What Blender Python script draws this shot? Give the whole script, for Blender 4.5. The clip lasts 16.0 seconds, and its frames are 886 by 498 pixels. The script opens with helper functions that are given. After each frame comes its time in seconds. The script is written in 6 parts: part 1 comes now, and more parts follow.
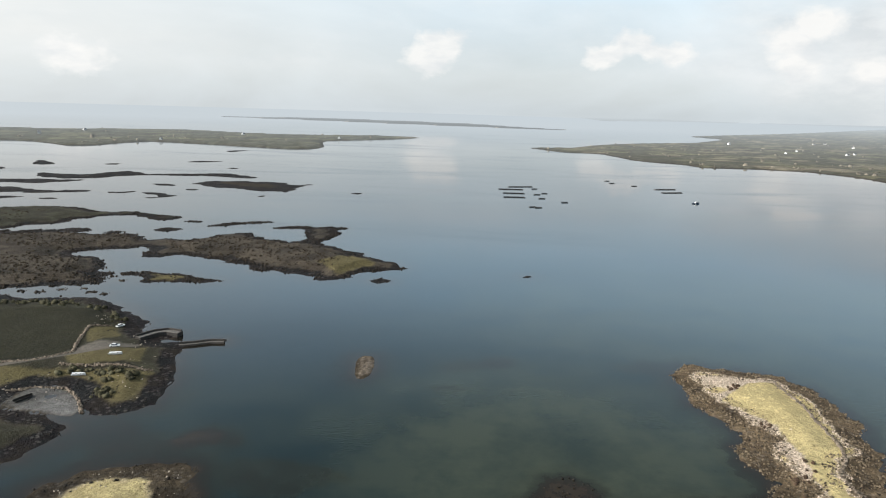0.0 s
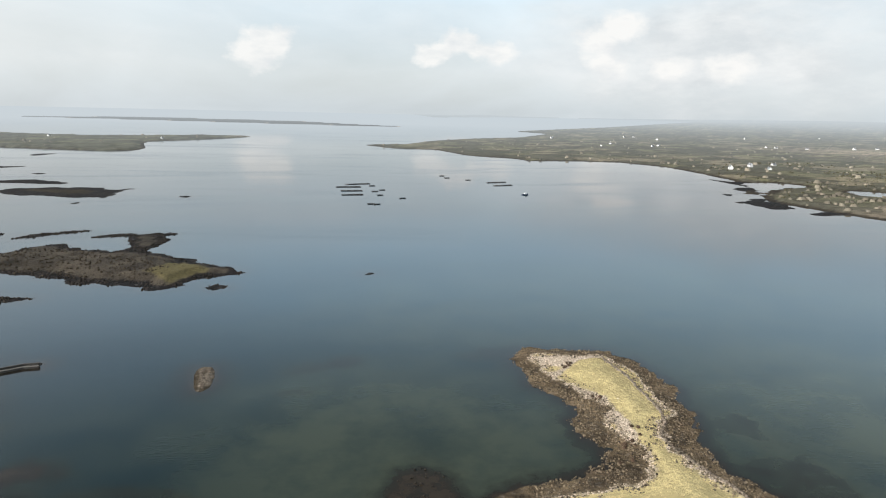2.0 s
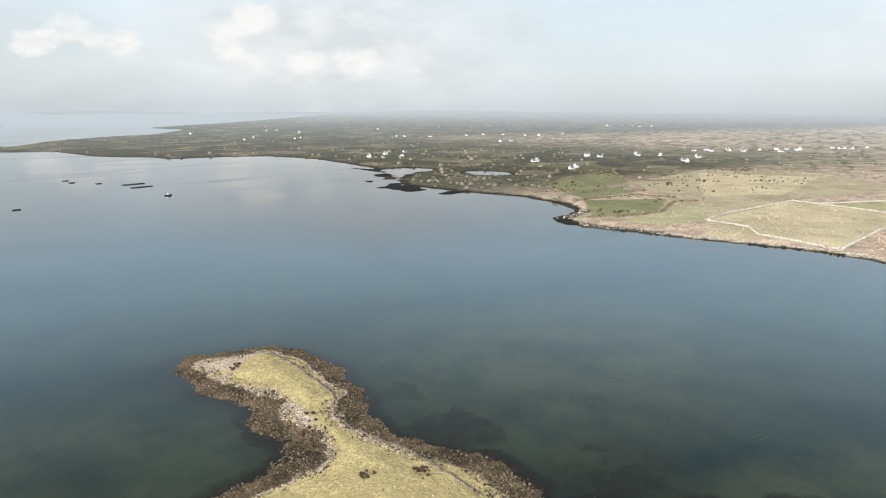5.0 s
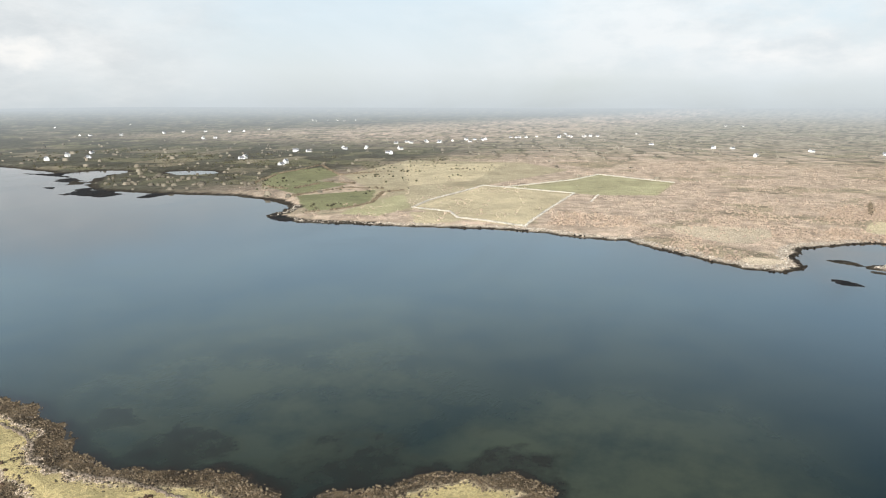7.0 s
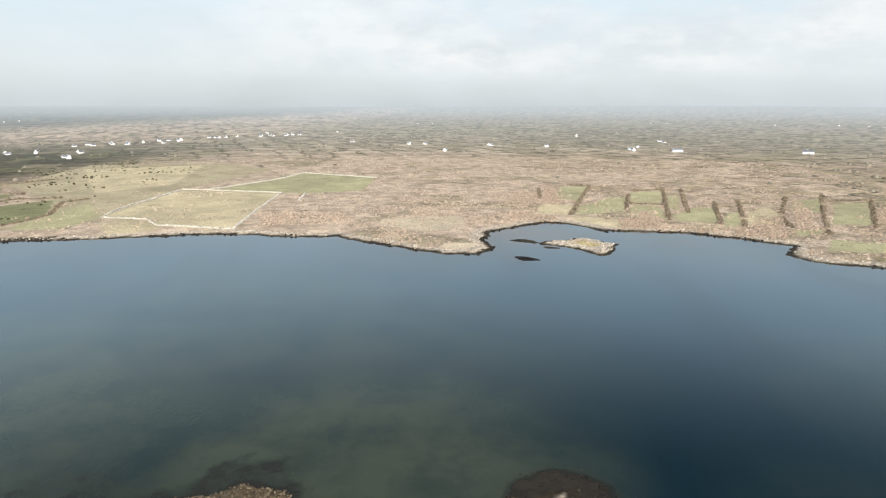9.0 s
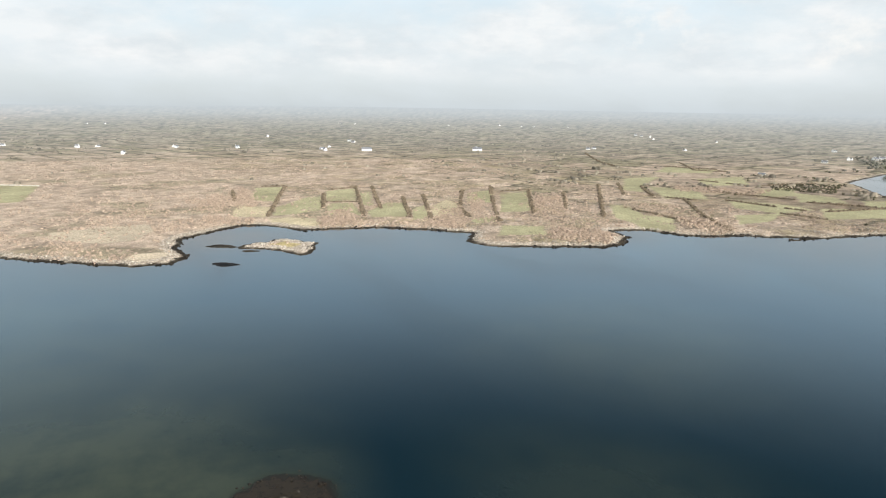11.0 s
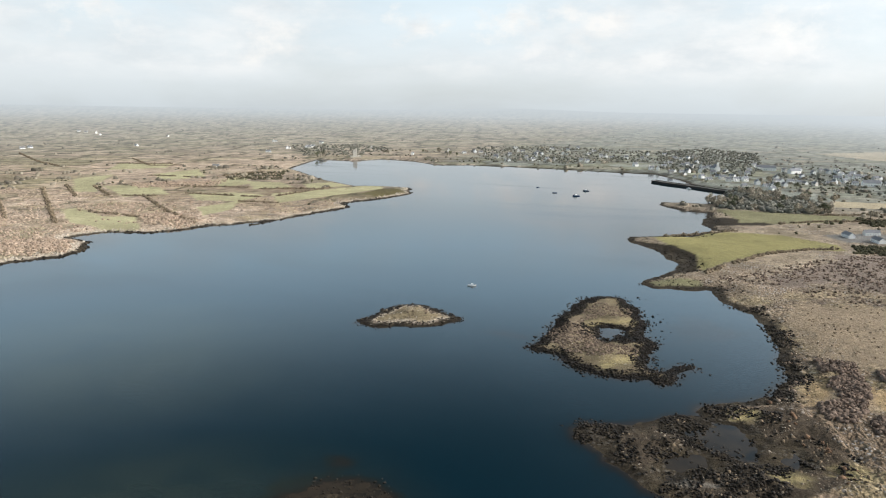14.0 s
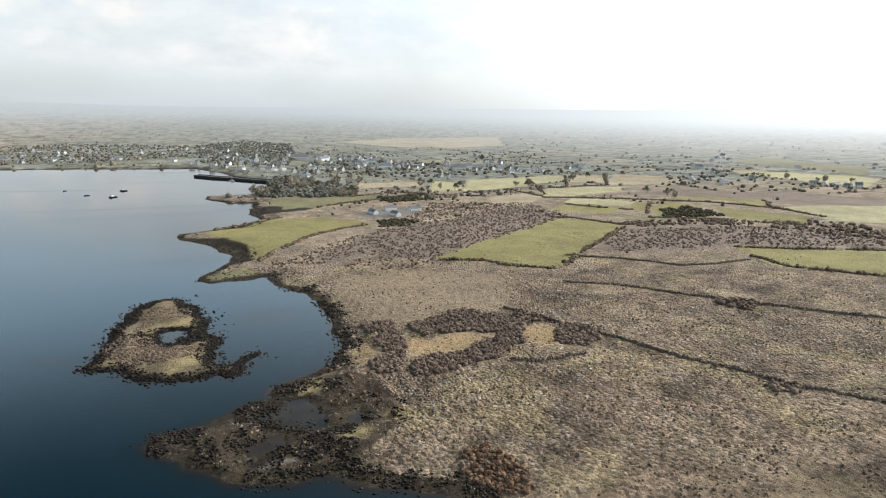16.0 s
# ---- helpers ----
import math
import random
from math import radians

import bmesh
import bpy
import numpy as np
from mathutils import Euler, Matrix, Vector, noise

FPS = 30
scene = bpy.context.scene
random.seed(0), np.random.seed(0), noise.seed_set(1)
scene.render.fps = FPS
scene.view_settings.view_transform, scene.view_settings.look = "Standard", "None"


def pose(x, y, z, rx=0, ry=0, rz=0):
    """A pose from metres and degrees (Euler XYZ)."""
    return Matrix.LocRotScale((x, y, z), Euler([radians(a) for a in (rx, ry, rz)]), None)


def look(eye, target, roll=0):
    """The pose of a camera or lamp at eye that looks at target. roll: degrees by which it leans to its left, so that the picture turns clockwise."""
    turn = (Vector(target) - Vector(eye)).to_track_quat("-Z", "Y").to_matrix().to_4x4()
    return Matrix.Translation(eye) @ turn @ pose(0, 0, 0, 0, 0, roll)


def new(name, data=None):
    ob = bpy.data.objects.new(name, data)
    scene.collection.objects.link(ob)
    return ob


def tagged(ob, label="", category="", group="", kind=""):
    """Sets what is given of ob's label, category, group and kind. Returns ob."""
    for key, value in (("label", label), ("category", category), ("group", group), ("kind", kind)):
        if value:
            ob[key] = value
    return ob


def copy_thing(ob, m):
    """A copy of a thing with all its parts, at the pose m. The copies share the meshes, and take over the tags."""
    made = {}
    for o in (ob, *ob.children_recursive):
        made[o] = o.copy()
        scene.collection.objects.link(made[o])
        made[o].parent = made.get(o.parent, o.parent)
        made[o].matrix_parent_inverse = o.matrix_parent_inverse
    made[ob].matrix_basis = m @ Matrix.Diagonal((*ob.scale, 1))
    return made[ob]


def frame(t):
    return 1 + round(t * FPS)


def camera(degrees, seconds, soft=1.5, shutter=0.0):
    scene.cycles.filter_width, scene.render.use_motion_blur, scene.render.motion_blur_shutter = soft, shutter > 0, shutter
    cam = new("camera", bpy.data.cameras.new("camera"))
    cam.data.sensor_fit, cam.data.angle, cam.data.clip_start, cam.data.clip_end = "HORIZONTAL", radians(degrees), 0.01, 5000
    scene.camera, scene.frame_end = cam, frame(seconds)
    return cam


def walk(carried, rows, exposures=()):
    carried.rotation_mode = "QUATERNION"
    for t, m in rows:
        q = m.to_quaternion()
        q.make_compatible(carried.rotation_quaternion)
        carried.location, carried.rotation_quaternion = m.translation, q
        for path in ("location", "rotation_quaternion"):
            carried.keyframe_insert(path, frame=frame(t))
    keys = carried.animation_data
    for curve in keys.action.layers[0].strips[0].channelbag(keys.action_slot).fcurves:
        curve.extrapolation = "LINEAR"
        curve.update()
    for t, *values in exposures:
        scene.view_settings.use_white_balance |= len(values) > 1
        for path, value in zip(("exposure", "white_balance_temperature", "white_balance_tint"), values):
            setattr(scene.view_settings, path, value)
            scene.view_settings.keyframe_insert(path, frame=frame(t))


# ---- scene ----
EYE = 110.0     # height of the flight over the sea
cam = camera(65.33, 16.0, soft=1.15)
PATH = [
    (0.0, pose(0, 0, EYE, 78.55, -1.69, 0.39)),
    (0.5, pose(0, 0, EYE, 78.57, -1.62, -3.05)),
    (1.0, pose(0, 0, EYE, 78.60, -1.49, -6.77)),
    (1.5, pose(0, 0, EYE, 78.64, -1.37, -10.16)),
    (2.0, pose(0, 0, EYE, 78.67, -1.33, -13.07)),
    (2.5, pose(0, 0, EYE, 78.68, -1.15, -16.68)),
    (3.0, pose(0, 0, EYE, 78.68, -1.05, -20.83)),
    (5.5, pose(0, 0, EYE, 78.54, -0.36, -47.54)),
    (6.0, pose(0, 0, EYE, 78.47, -0.29, -53.41)),
    (6.5, pose(0, 0, EYE, 78.40, -0.18, -59.39)),
    (7.0, pose(0, 0, EYE, 78.35, -0.17, -65.39)),
    (7.5, pose(0, 0, EYE, 78.32, -0.17, -71.37)),
    (8.0, pose(0, 0, EYE, 78.30, -0.17, -77.34)),
    (8.5, pose(0, 0, EYE, 78.29, -0.16, -83.34)),
    (9.0, pose(0, 0, EYE, 78.30, -0.15, -89.41)),
    (11.5, pose(0, 0, EYE, 78.57, -0.77, -120.86)),
    (12.0, pose(0, 0, EYE, 78.60, -0.73, -127.66)),
    (12.5, pose(0, 0, EYE, 78.65, -0.73, -134.40)),
    (13.0, pose(0, 0, EYE, 78.64, -0.70, -141.41)),
    (13.5, pose(0, 0, EYE, 78.62, -0.74, -149.05)),
    (14.0, pose(0, 0, EYE, 78.58, -0.71, -157.10)),
    (14.5, pose(0, 0, EYE, 78.59, -0.64, -165.27)),
    (15.0, pose(0, 0, EYE, 78.58, -0.59, -173.79)),
    (15.5, pose(0, 0, EYE, 78.51, -0.55, -183.09)),
    (16.0, pose(0, 0, EYE, 78.43, -0.47, -193.74)),
]
walk(cam, PATH)


# ---- world, sun, exposure ----
SUN_TURN, SUN_HEIGHT = 106.0, 29.0          # degrees: counter-clockwise from +y, above the horizon

world = bpy.data.worlds.new("sky")
scene.world = world
world.use_nodes = True


class Net:
    """Short hand for building node trees."""

    def __init__(self, tree):
        self.tree = tree

    def node(self, kind, inputs=None, **props):
        n = self.tree.nodes.new(kind)
        for k, v in props.items():
            setattr(n, k, v)
        for k, v in (inputs or {}).items():
            if isinstance(v, bpy.types.NodeSocket):
                self.tree.links.new(v, n.inputs[k])
            else:
                n.inputs[k].default_value = v
        return n

    def math(self, op, a, b=0.0, clamp=False):
        return self.node("ShaderNodeMath", {0: a, 1: b}, operation=op, use_clamp=clamp).outputs[0]

    def mix(self, fac, a, b, blend="MIX"):
        n = self.node("ShaderNodeMix", {0: fac, 6: a, 7: b}, data_type="RGBA", blend_type=blend)
        return n.outputs[2]

    def ramp(self, fac, *stops):
        n = self.node("ShaderNodeValToRGB", {0: fac})
        e = n.color_ramp.elements
        e[0].position, e[0].color = stops[0][0], rgba(stops[0][1])
        e[1].position, e[1].color = stops[-1][0], rgba(stops[-1][1])
        for p, c in stops[1:-1]:
            x = e.new(p)
            x.color = rgba(c)
        return n.outputs[0]

    def noise(self, vec, scale, detail=4.0, rough=0.55, distort=0.0):
        return self.node("ShaderNodeTexNoise", {"Vector": vec, "Scale": scale, "Detail": detail, "Roughness": rough, "Distortion": distort}).outputs[0]


def rgba(c):
    return (c, c, c, 1.0) if isinstance(c, (int, float)) else (*c, 1.0)


# heaped clouds low in the sky: direction and breadth
CLOUDS = [(-0.012, 0.997, 0.082, 0.036), (-0.035, 0.996, 0.072, 0.034), (0.204, 0.976, 0.074, 0.020), (0.222, 0.972, 0.080, 0.020), (0.240, 0.967, 0.088, 0.022),
          (0.254, 0.963, 0.092, 0.024), (0.275, 0.957, 0.083, 0.022), (0.296, 0.952, 0.079, 0.022), (0.425, 0.900, 0.098, 0.030), (0.445, 0.888, 0.112, 0.030),
          (0.442, 0.895, 0.062, 0.026), (0.509, 0.859, 0.058, 0.026), (0.570, 0.819, 0.061, 0.026), (0.755, -0.646, 0.117, 0.09),
          (0.586, -0.806, 0.095, 0.07), (0.298, -0.948, 0.111, 0.10), (0.189, -0.976, 0.111, 0.10), (0.416, -0.902, 0.114, 0.08),
          (-0.050, -0.994, 0.101, 0.09), (0.609, -0.790, 0.066, 0.06), (-0.465, 0.883, 0.054, 0.035)]


def build_sky():
    net = Net(world.node_tree)
    back = world.node_tree.nodes["Background"]
    sky = net.node("ShaderNodeTexSky", sky_type="NISHITA", sun_disc=False, sun_elevation=radians(SUN_HEIGHT),
                   sun_rotation=radians(-SUN_TURN), air_density=1.0, dust_density=1.0, ozone_density=1.5)
    clear = net.mix(1.0, sky.outputs[0], (0.075, 0.075, 0.075, 1), "MULTIPLY")
    way = net.node("ShaderNodeTexCoord").outputs["Generated"]
    xyz = net.node("ShaderNodeSeparateXYZ", {0: way})
    up = net.math("MAXIMUM", xyz.outputs[2], 0.0)
    tall = net.node("ShaderNodeMapping", {0: way, 3: (1.0, 1.0, 2.6)}).outputs[0]
    # veil of thin high cloud, thickest low down
    sheet_noise = net.noise(tall, 2.2, 6.0, 0.55, 0.4)
    veil = net.math("ADD", net.ramp(up, (0.0, 0.96), (0.10, 0.85), (0.20, 0.85), (0.45, 0.75), (1.0, 0.7)), net.math("MULTIPLY", net.math("SUBTRACT", sheet_noise, 0.5), net.ramp(up, (0.12, 0.9), (0.22, 0.12))), True)
    s = Vector((-math.sin(radians(SUN_TURN)) * math.cos(radians(SUN_HEIGHT)), math.cos(radians(SUN_TURN)) * math.cos(radians(SUN_HEIGHT)), math.sin(radians(SUN_HEIGHT))))
    toward = net.node("ShaderNodeVectorMath", {0: way, 1: s}, operation="DOT_PRODUCT").outputs[1]
    glare = net.math("MULTIPLY", net.math("POWER", net.math("MAXIMUM", toward, 0.0), 3.0), 1.1)
    # unseen ring above the view brightened, zenith darkened, to set the water's reflected tone
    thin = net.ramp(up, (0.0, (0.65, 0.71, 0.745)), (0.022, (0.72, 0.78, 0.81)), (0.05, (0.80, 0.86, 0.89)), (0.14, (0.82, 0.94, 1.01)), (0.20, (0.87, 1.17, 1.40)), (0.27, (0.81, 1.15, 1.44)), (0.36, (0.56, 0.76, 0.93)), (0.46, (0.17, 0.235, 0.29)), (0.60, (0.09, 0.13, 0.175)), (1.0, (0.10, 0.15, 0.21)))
    # above the view the southern sky is dimmed to darken what the water reflects
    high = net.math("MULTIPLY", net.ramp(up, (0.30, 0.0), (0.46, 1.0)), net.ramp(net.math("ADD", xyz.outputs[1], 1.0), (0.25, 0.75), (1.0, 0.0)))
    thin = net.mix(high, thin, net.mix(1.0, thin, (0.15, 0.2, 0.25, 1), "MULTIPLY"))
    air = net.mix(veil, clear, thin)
    # grey-white overcast in the north-west, and a soft bank in the north-east
    west = net.math("MULTIPLY", net.ramp(net.math("ADD", xyz.outputs[0], 1.0, False), (0.5, 0.75), (0.99, 0.0)), net.ramp(xyz.outputs[1], (0.2, 0.0), (0.6, 1.0)))
    air = net.mix(net.math("MULTIPLY", west, net.ramp(up, (0.03, 0.3), (0.08, 1.0), (0.28, 0.7), (0.42, 0.0))), air, (0.84, 0.845, 0.82, 1))
    bank_off = net.node("ShaderNodeVectorMath", {0: tall, 1: (0.55, 0.83, 0.23)}, operation="DISTANCE").outputs["Value"]
    bank_off = net.math("ADD", bank_off, net.math("MULTIPLY", net.math("SUBTRACT", net.noise(tall, 7.0, 5.0, 0.55), 0.5), 0.35))
    air = net.mix(net.ramp(bank_off, (0.10, 0.85), (0.30, 0.0)), air, net.ramp(net.noise(tall, 10.0, 5.0, 0.6), (0.38, (0.70, 0.735, 0.755)), (0.62, (0.88, 0.895, 0.895))))
    # heaped clouds in the lower sky
    puff = net.noise(tall, 3.4, 9.0, 0.62, 0.1)
    heap = net.math("MULTIPLY", net.ramp(puff, (0.42, 0.0), (0.62, 0.85)), net.ramp(up, (0.03, 0.0), (0.06, 1.0), (0.17, 1.0), (0.24, 0.0)))
    heap = net.math("MULTIPLY", heap, net.ramp(xyz.outputs[1], (0.0, 1.0), (0.4, 0.3)))
    inner = net.noise(tall, 11.0, 6.0, 0.6)
    air = net.mix(heap, air, net.ramp(inner, (0.36, (0.76, 0.81, 0.84)), (0.60, (0.94, 0.95, 0.95))))
    bun = net.node("ShaderNodeMapping", {0: way, 3: (1.0, 1.0, 1.5)}).outputs[0]
    mound = None
    for cx, cy, cz, broad in CLOUDS:
        off = net.node("ShaderNodeVectorMath", {0: bun, 1: (cx, cy, cz * 1.5)}, operation="DISTANCE").outputs["Value"]
        near = net.math("SUBTRACT", 1.0 if cy > 0 else 0.5, net.math("DIVIDE", off, broad * 1.5))
        mound = near if mound is None else net.math("MAXIMUM", mound, near)
    lumps = net.math("ADD", net.math("MAXIMUM", mound, -1.0), net.math("MULTIPLY", net.math("SUBTRACT", net.noise(bun, 24.0, 7.0, 0.6), 0.5), 1.7))
    lit = net.ramp(net.noise(net.node("ShaderNodeMapping", {0: tall, 1: (0.0, 0.0, 0.03)}).outputs[0], 12.0, 6.0, 0.55), (0.34, (0.78, 0.81, 0.83)), (0.54, (0.99, 0.98, 0.955)))
    air = net.mix(net.math("MULTIPLY", net.ramp(lumps, (0.14, 0.0), (0.58, 1.0)), 0.8), air, lit)
    air = net.mix(glare, air, (1.7, 1.7, 1.68, 1), "ADD")
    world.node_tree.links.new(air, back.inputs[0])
    back.inputs[1].default_value = 1.0


build_sky()
sun = new("sun", bpy.data.lights.new("sun", "SUN"))
sun.data.energy, sun.data.angle, sun.data.color = 4.6, radians(0.9), (1.0, 0.96, 0.915)
sun.matrix_world = look((0, 0, 400), (math.sin(radians(SUN_TURN)) * 100, -math.cos(radians(SUN_TURN)) * 100, 400 - 100 * math.tan(radians(SUN_HEIGHT))))


# ---- materials ----
def material(name):
    m = bpy.data.materials.new(name)
    m.use_nodes = True
    return m, Net(m.node_tree), m.node_tree.nodes["Principled BSDF"]


def set_in(net, shader, **values):
    for k, v in values.items():
        sock = shader.inputs[k.replace("_", " ")]
        if isinstance(v, bpy.types.NodeSocket):
            net.tree.links.new(v, sock)
        else:
            sock.default_value = v


def ground_material(name, distant=False):
    """Soil, turf and stone: the mesh carries its cover's colour and how stony it is; grain, tufts and stones come from noise."""
    m, net, bsdf = material(name)
    cover = net.node("ShaderNodeAttribute", attribute_name="cover")
    place = net.node("ShaderNodeNewGeometry").outputs["Position"]
    broad = net.noise(place, 0.03, 5.0, 0.6)
    fine = net.noise(place, 0.45, 6.0, 0.7)
    grain = net.math("ADD", net.math("MULTIPLY", broad, 0.9), net.math("MULTIPLY", fine, 1.1))
    col = net.mix(1.0, cover.outputs["Color"], net.ramp(grain, (0.72, 0.48), (1.0, 1.0), (1.30, 1.5)), "MULTIPLY")
    stone = net.node("ShaderNodeTexVoronoi", {"Vector": place, "Scale": 0.5, "Randomness": 1.0}, feature="F1")
    pick = net.math("MULTIPLY", net.ramp(stone.outputs["Distance"], (0.28, 1.0), (0.42, 0.0)), net.ramp(net.noise(place, 0.12, 3.0), (0.42, 0.0), (0.6, 1.0)))
    pick = net.math("MULTIPLY", pick, cover.outputs["Alpha"], True)
    col = net.mix(pick, col, net.mix(stone.outputs["Color"], (0.22, 0.20, 0.18, 1), (0.50, 0.46, 0.41, 1)))
    clump = net.node("ShaderNodeTexVoronoi", {"Vector": place, "Scale": 0.7, "Randomness": 1.0}, feature="F1")
    tuft = clump.outputs["Distance"]
    tone = net.node("ShaderNodeSeparateColor", {0: clump.outputs["Color"]}).outputs[0]
    col = net.mix(net.math("MULTIPLY", net.math("MULTIPLY", cover.outputs["Alpha"], 3.2), net.math("SUBTRACT", 1.0, cover.outputs["Alpha"]), True), col, net.mix(1.0, col, net.ramp(tone, (0.0, 0.50), (0.5, 0.95), (1.0, 1.6)), "MULTIPLY"))
    lump = net.math("MULTIPLY", net.math("SUBTRACT", 1.0, tuft), net.math("MULTIPLY", cover.outputs["Alpha"], 1.4))
    bump = net.node("ShaderNodeBump", {"Strength": 1.0, "Distance": 0.9, "Height": net.math("ADD", net.math("ADD", fine, lump), net.math("MULTIPLY", pick, 0.4))})
    set_in(net, bsdf, Base_Color=col, Roughness=0.95, Normal=bump.outputs[0])
    bsdf.inputs["Specular IOR Level"].default_value = 0.15
    # far land: haze painted over it as emission, stronger with distance
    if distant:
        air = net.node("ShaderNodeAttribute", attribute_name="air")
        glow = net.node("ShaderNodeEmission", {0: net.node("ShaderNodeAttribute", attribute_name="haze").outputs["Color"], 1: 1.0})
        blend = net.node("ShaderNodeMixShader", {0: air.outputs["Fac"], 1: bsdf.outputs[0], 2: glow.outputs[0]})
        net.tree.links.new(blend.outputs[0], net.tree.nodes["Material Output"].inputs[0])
    return m


def water_material(name, distant=False):
    m, net, bsdf = material(name)
    place = net.node("ShaderNodeNewGeometry").outputs["Position"]
    depth = net.node("ShaderNodeAttribute", attribute_name="depth").outputs["Fac"]
    weeds = net.math("ADD", depth, net.math("MULTIPLY", net.math("SUBTRACT", net.noise(place, 0.13, 6.0, 0.7), 0.5), 3.2))
    col = net.ramp(net.math("DIVIDE", weeds, 6.0), (0.0, (0.034, 0.026, 0.017)), (0.10, (0.017, 0.014, 0.010)), (0.26, (0.007, 0.009, 0.009)), (0.40, (0.004, 0.010, 0.012)), (0.55, (0.002, 0.0115, 0.017)), (1.0, (0.0010, 0.0125, 0.0195)))
    sandy = net.node("ShaderNodeAttribute", attribute_name="sand").outputs["Fac"]
    sandy = net.math("MULTIPLY", sandy, net.ramp(net.noise(place, 0.035, 6.0, 0.65), (0.34, 0.55), (0.58, 1.0)), True)
    clear = net.ramp(net.math("DIVIDE", weeds, 6.0), (0.06, 0.0), (0.32, 1.0))
    col = net.mix(net.math("MULTIPLY", sandy, clear), col, (0.056, 0.066, 0.043, 1))
    chop = net.node("ShaderNodeMapping", {0: place, 2: (0, 0, 0.5), 3: (0.35, 1.0, 1.0)}).outputs[0]
    ripple = net.math("ADD", net.noise(chop, 0.9, 3.0, 0.6), net.math("MULTIPLY", net.noise(place, 0.05, 3.0), 0.25))
    streak = net.node("ShaderNodeMapping", {0: place, 2: (0, 0, 0.9), 3: (0.3, 1.0, 1.0)}).outputs[0]
    calm = net.ramp(net.noise(streak, 0.009, 4.0, 0.6, 0.6), (0.36, 0.02), (0.50, 0.06), (0.66, 0.15))
    chopped = net.node("ShaderNodeAttribute", attribute_name="chop").outputs["Fac"]
    bump = net.node("ShaderNodeBump", {"Strength": net.math("MULTIPLY", chopped, net.ramp(net.noise(place, 0.018, 3.0, 0.5), (0.40, 0.04), (0.62, 0.16))), "Distance": 0.35, "Height": ripple})
    set_in(net, bsdf, Base_Color=col, Roughness=calm, Normal=bump.outputs[0], IOR=1.33)
    # far water: emission in the haze colour mixed over the surface
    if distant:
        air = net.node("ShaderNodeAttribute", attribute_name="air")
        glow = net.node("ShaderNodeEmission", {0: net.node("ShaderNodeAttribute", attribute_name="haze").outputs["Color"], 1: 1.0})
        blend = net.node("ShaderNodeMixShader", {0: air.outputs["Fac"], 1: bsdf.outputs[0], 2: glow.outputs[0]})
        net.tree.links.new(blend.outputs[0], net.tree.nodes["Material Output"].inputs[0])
    return m


GROUND, DISTANCE = ground_material("ground_cover"), ground_material("haze_glow_country", True)
WATER, FAR_WATER = water_material("sea_water"), water_material("haze_glow_sea_water", True)

# ---- the land: coast lines in plan, metres ----
LANDS, FIELDS = [], []


def land(name, outline, weed=8.0, shingle=5.0, top=2.0, cover="weed", hole=False):
    LANDS.append((name, np.array(outline, float), weed, shingle, top, cover, hole))


def field(cover, outline):
    FIELDS.append((cover, np.array(outline, float)))


COAST_NORTH = [(3272, 17407), (2478, 11238), (4350, 14244), (8070, 16429), (9062, 13772), (5241, 8827), (2725, 5542), (1336, 3917), (1402, 3541), (1033, 2950), (742, 2741), (556, 2525), (391, 2232), (248, 2162), (322, 1977), (428, 1945), (459, 1694), (547, 1602), (562, 1522), (680, 1530), (772, 1501), (819, 1369), (801, 1193), (782, 1081), (740, 975), (662, 887), (678, 871), (640, 804), (638, 775), (646, 688), (669, 595), (654, 522), (618, 469), (558, 453), (538, 401)]
COAST_EAST = [(555, 350), (563, 295), (577, 249), (584, 227), (589, 186), (583, 153), (577, 121), (580, 97), (556, 69), (539, 40), (522, 22), (510, 1), (511, -20), (531, -37), (567, -30), (607, -36), (632, -62), (658, -94), (644, -120), (606, -140), (614, -145), (612, -170), (608, -205), (584, -240), (550, -275), (514, -256), (492, -261), (475, -289), (464, -321), (451, -346), (455, -373), (481, -400), (512, -405), (502, -439), (473, -448), (457, -468), (451, -506), (435, -519), (417, -561)]
COAST_INLET = [(419, -526), (411, -571), (407, -618), (398, -674), (423, -697), (400, -760), (391, -823), (426, -887), (472, -879), (502, -866), (604, -932), (661, -986), (750, -1060), (802, -1195), (837, -1292), (746, -1284), (723, -1370), (644, -1351), (548, -1279), (503, -1317), (435, -1322), (336, -1322), (231, -1306), (138, -1302), (85, -1210), (51, -1116), (13, -1053), (8, -950), (33, -900), (81, -897), (82, -867), (50, -824), (23, -819), (26, -736), (13, -699), (34, -653), (65, -638), (83, -629), (80, -606), (53, -569), (31, -526), (34, -501), (47, -469), (50, -453), (41, -446), (23, -449), (6, -455)]
COAST_WEST = [(2, -432), (-14, -407), (-24, -373), (-26, -338), (-27, -325), (-25, -309), (-22, -290), (-19, -286), (-12, -277), (-4, -273), (1, -267), (6, -264), (6, -260), (2, -257), (7, -255), (15, -252), (19, -246), (26, -239), (32, -236), (42, -233), (44, -228), (40, -221), (35, -215), (29, -207), (22, -202), (18, -198), (9, -196), (0, -194), (-9, -194), (-15, -192), (-20, -189), (-26, -186), (-38, -182), (-52, -173), (-55, -151)]
MAINLAND = COAST_NORTH + COAST_EAST + COAST_INLET + COAST_WEST + [
    (-110, -120), (-150, -20), (-260, 60), (-700, 60), (-30000, 500), (-30000, -30000), (30000, -30000), (30000, 17000)]
land("mainland", MAINLAND, weed=7, shingle=9, top=3.0, cover="heath")
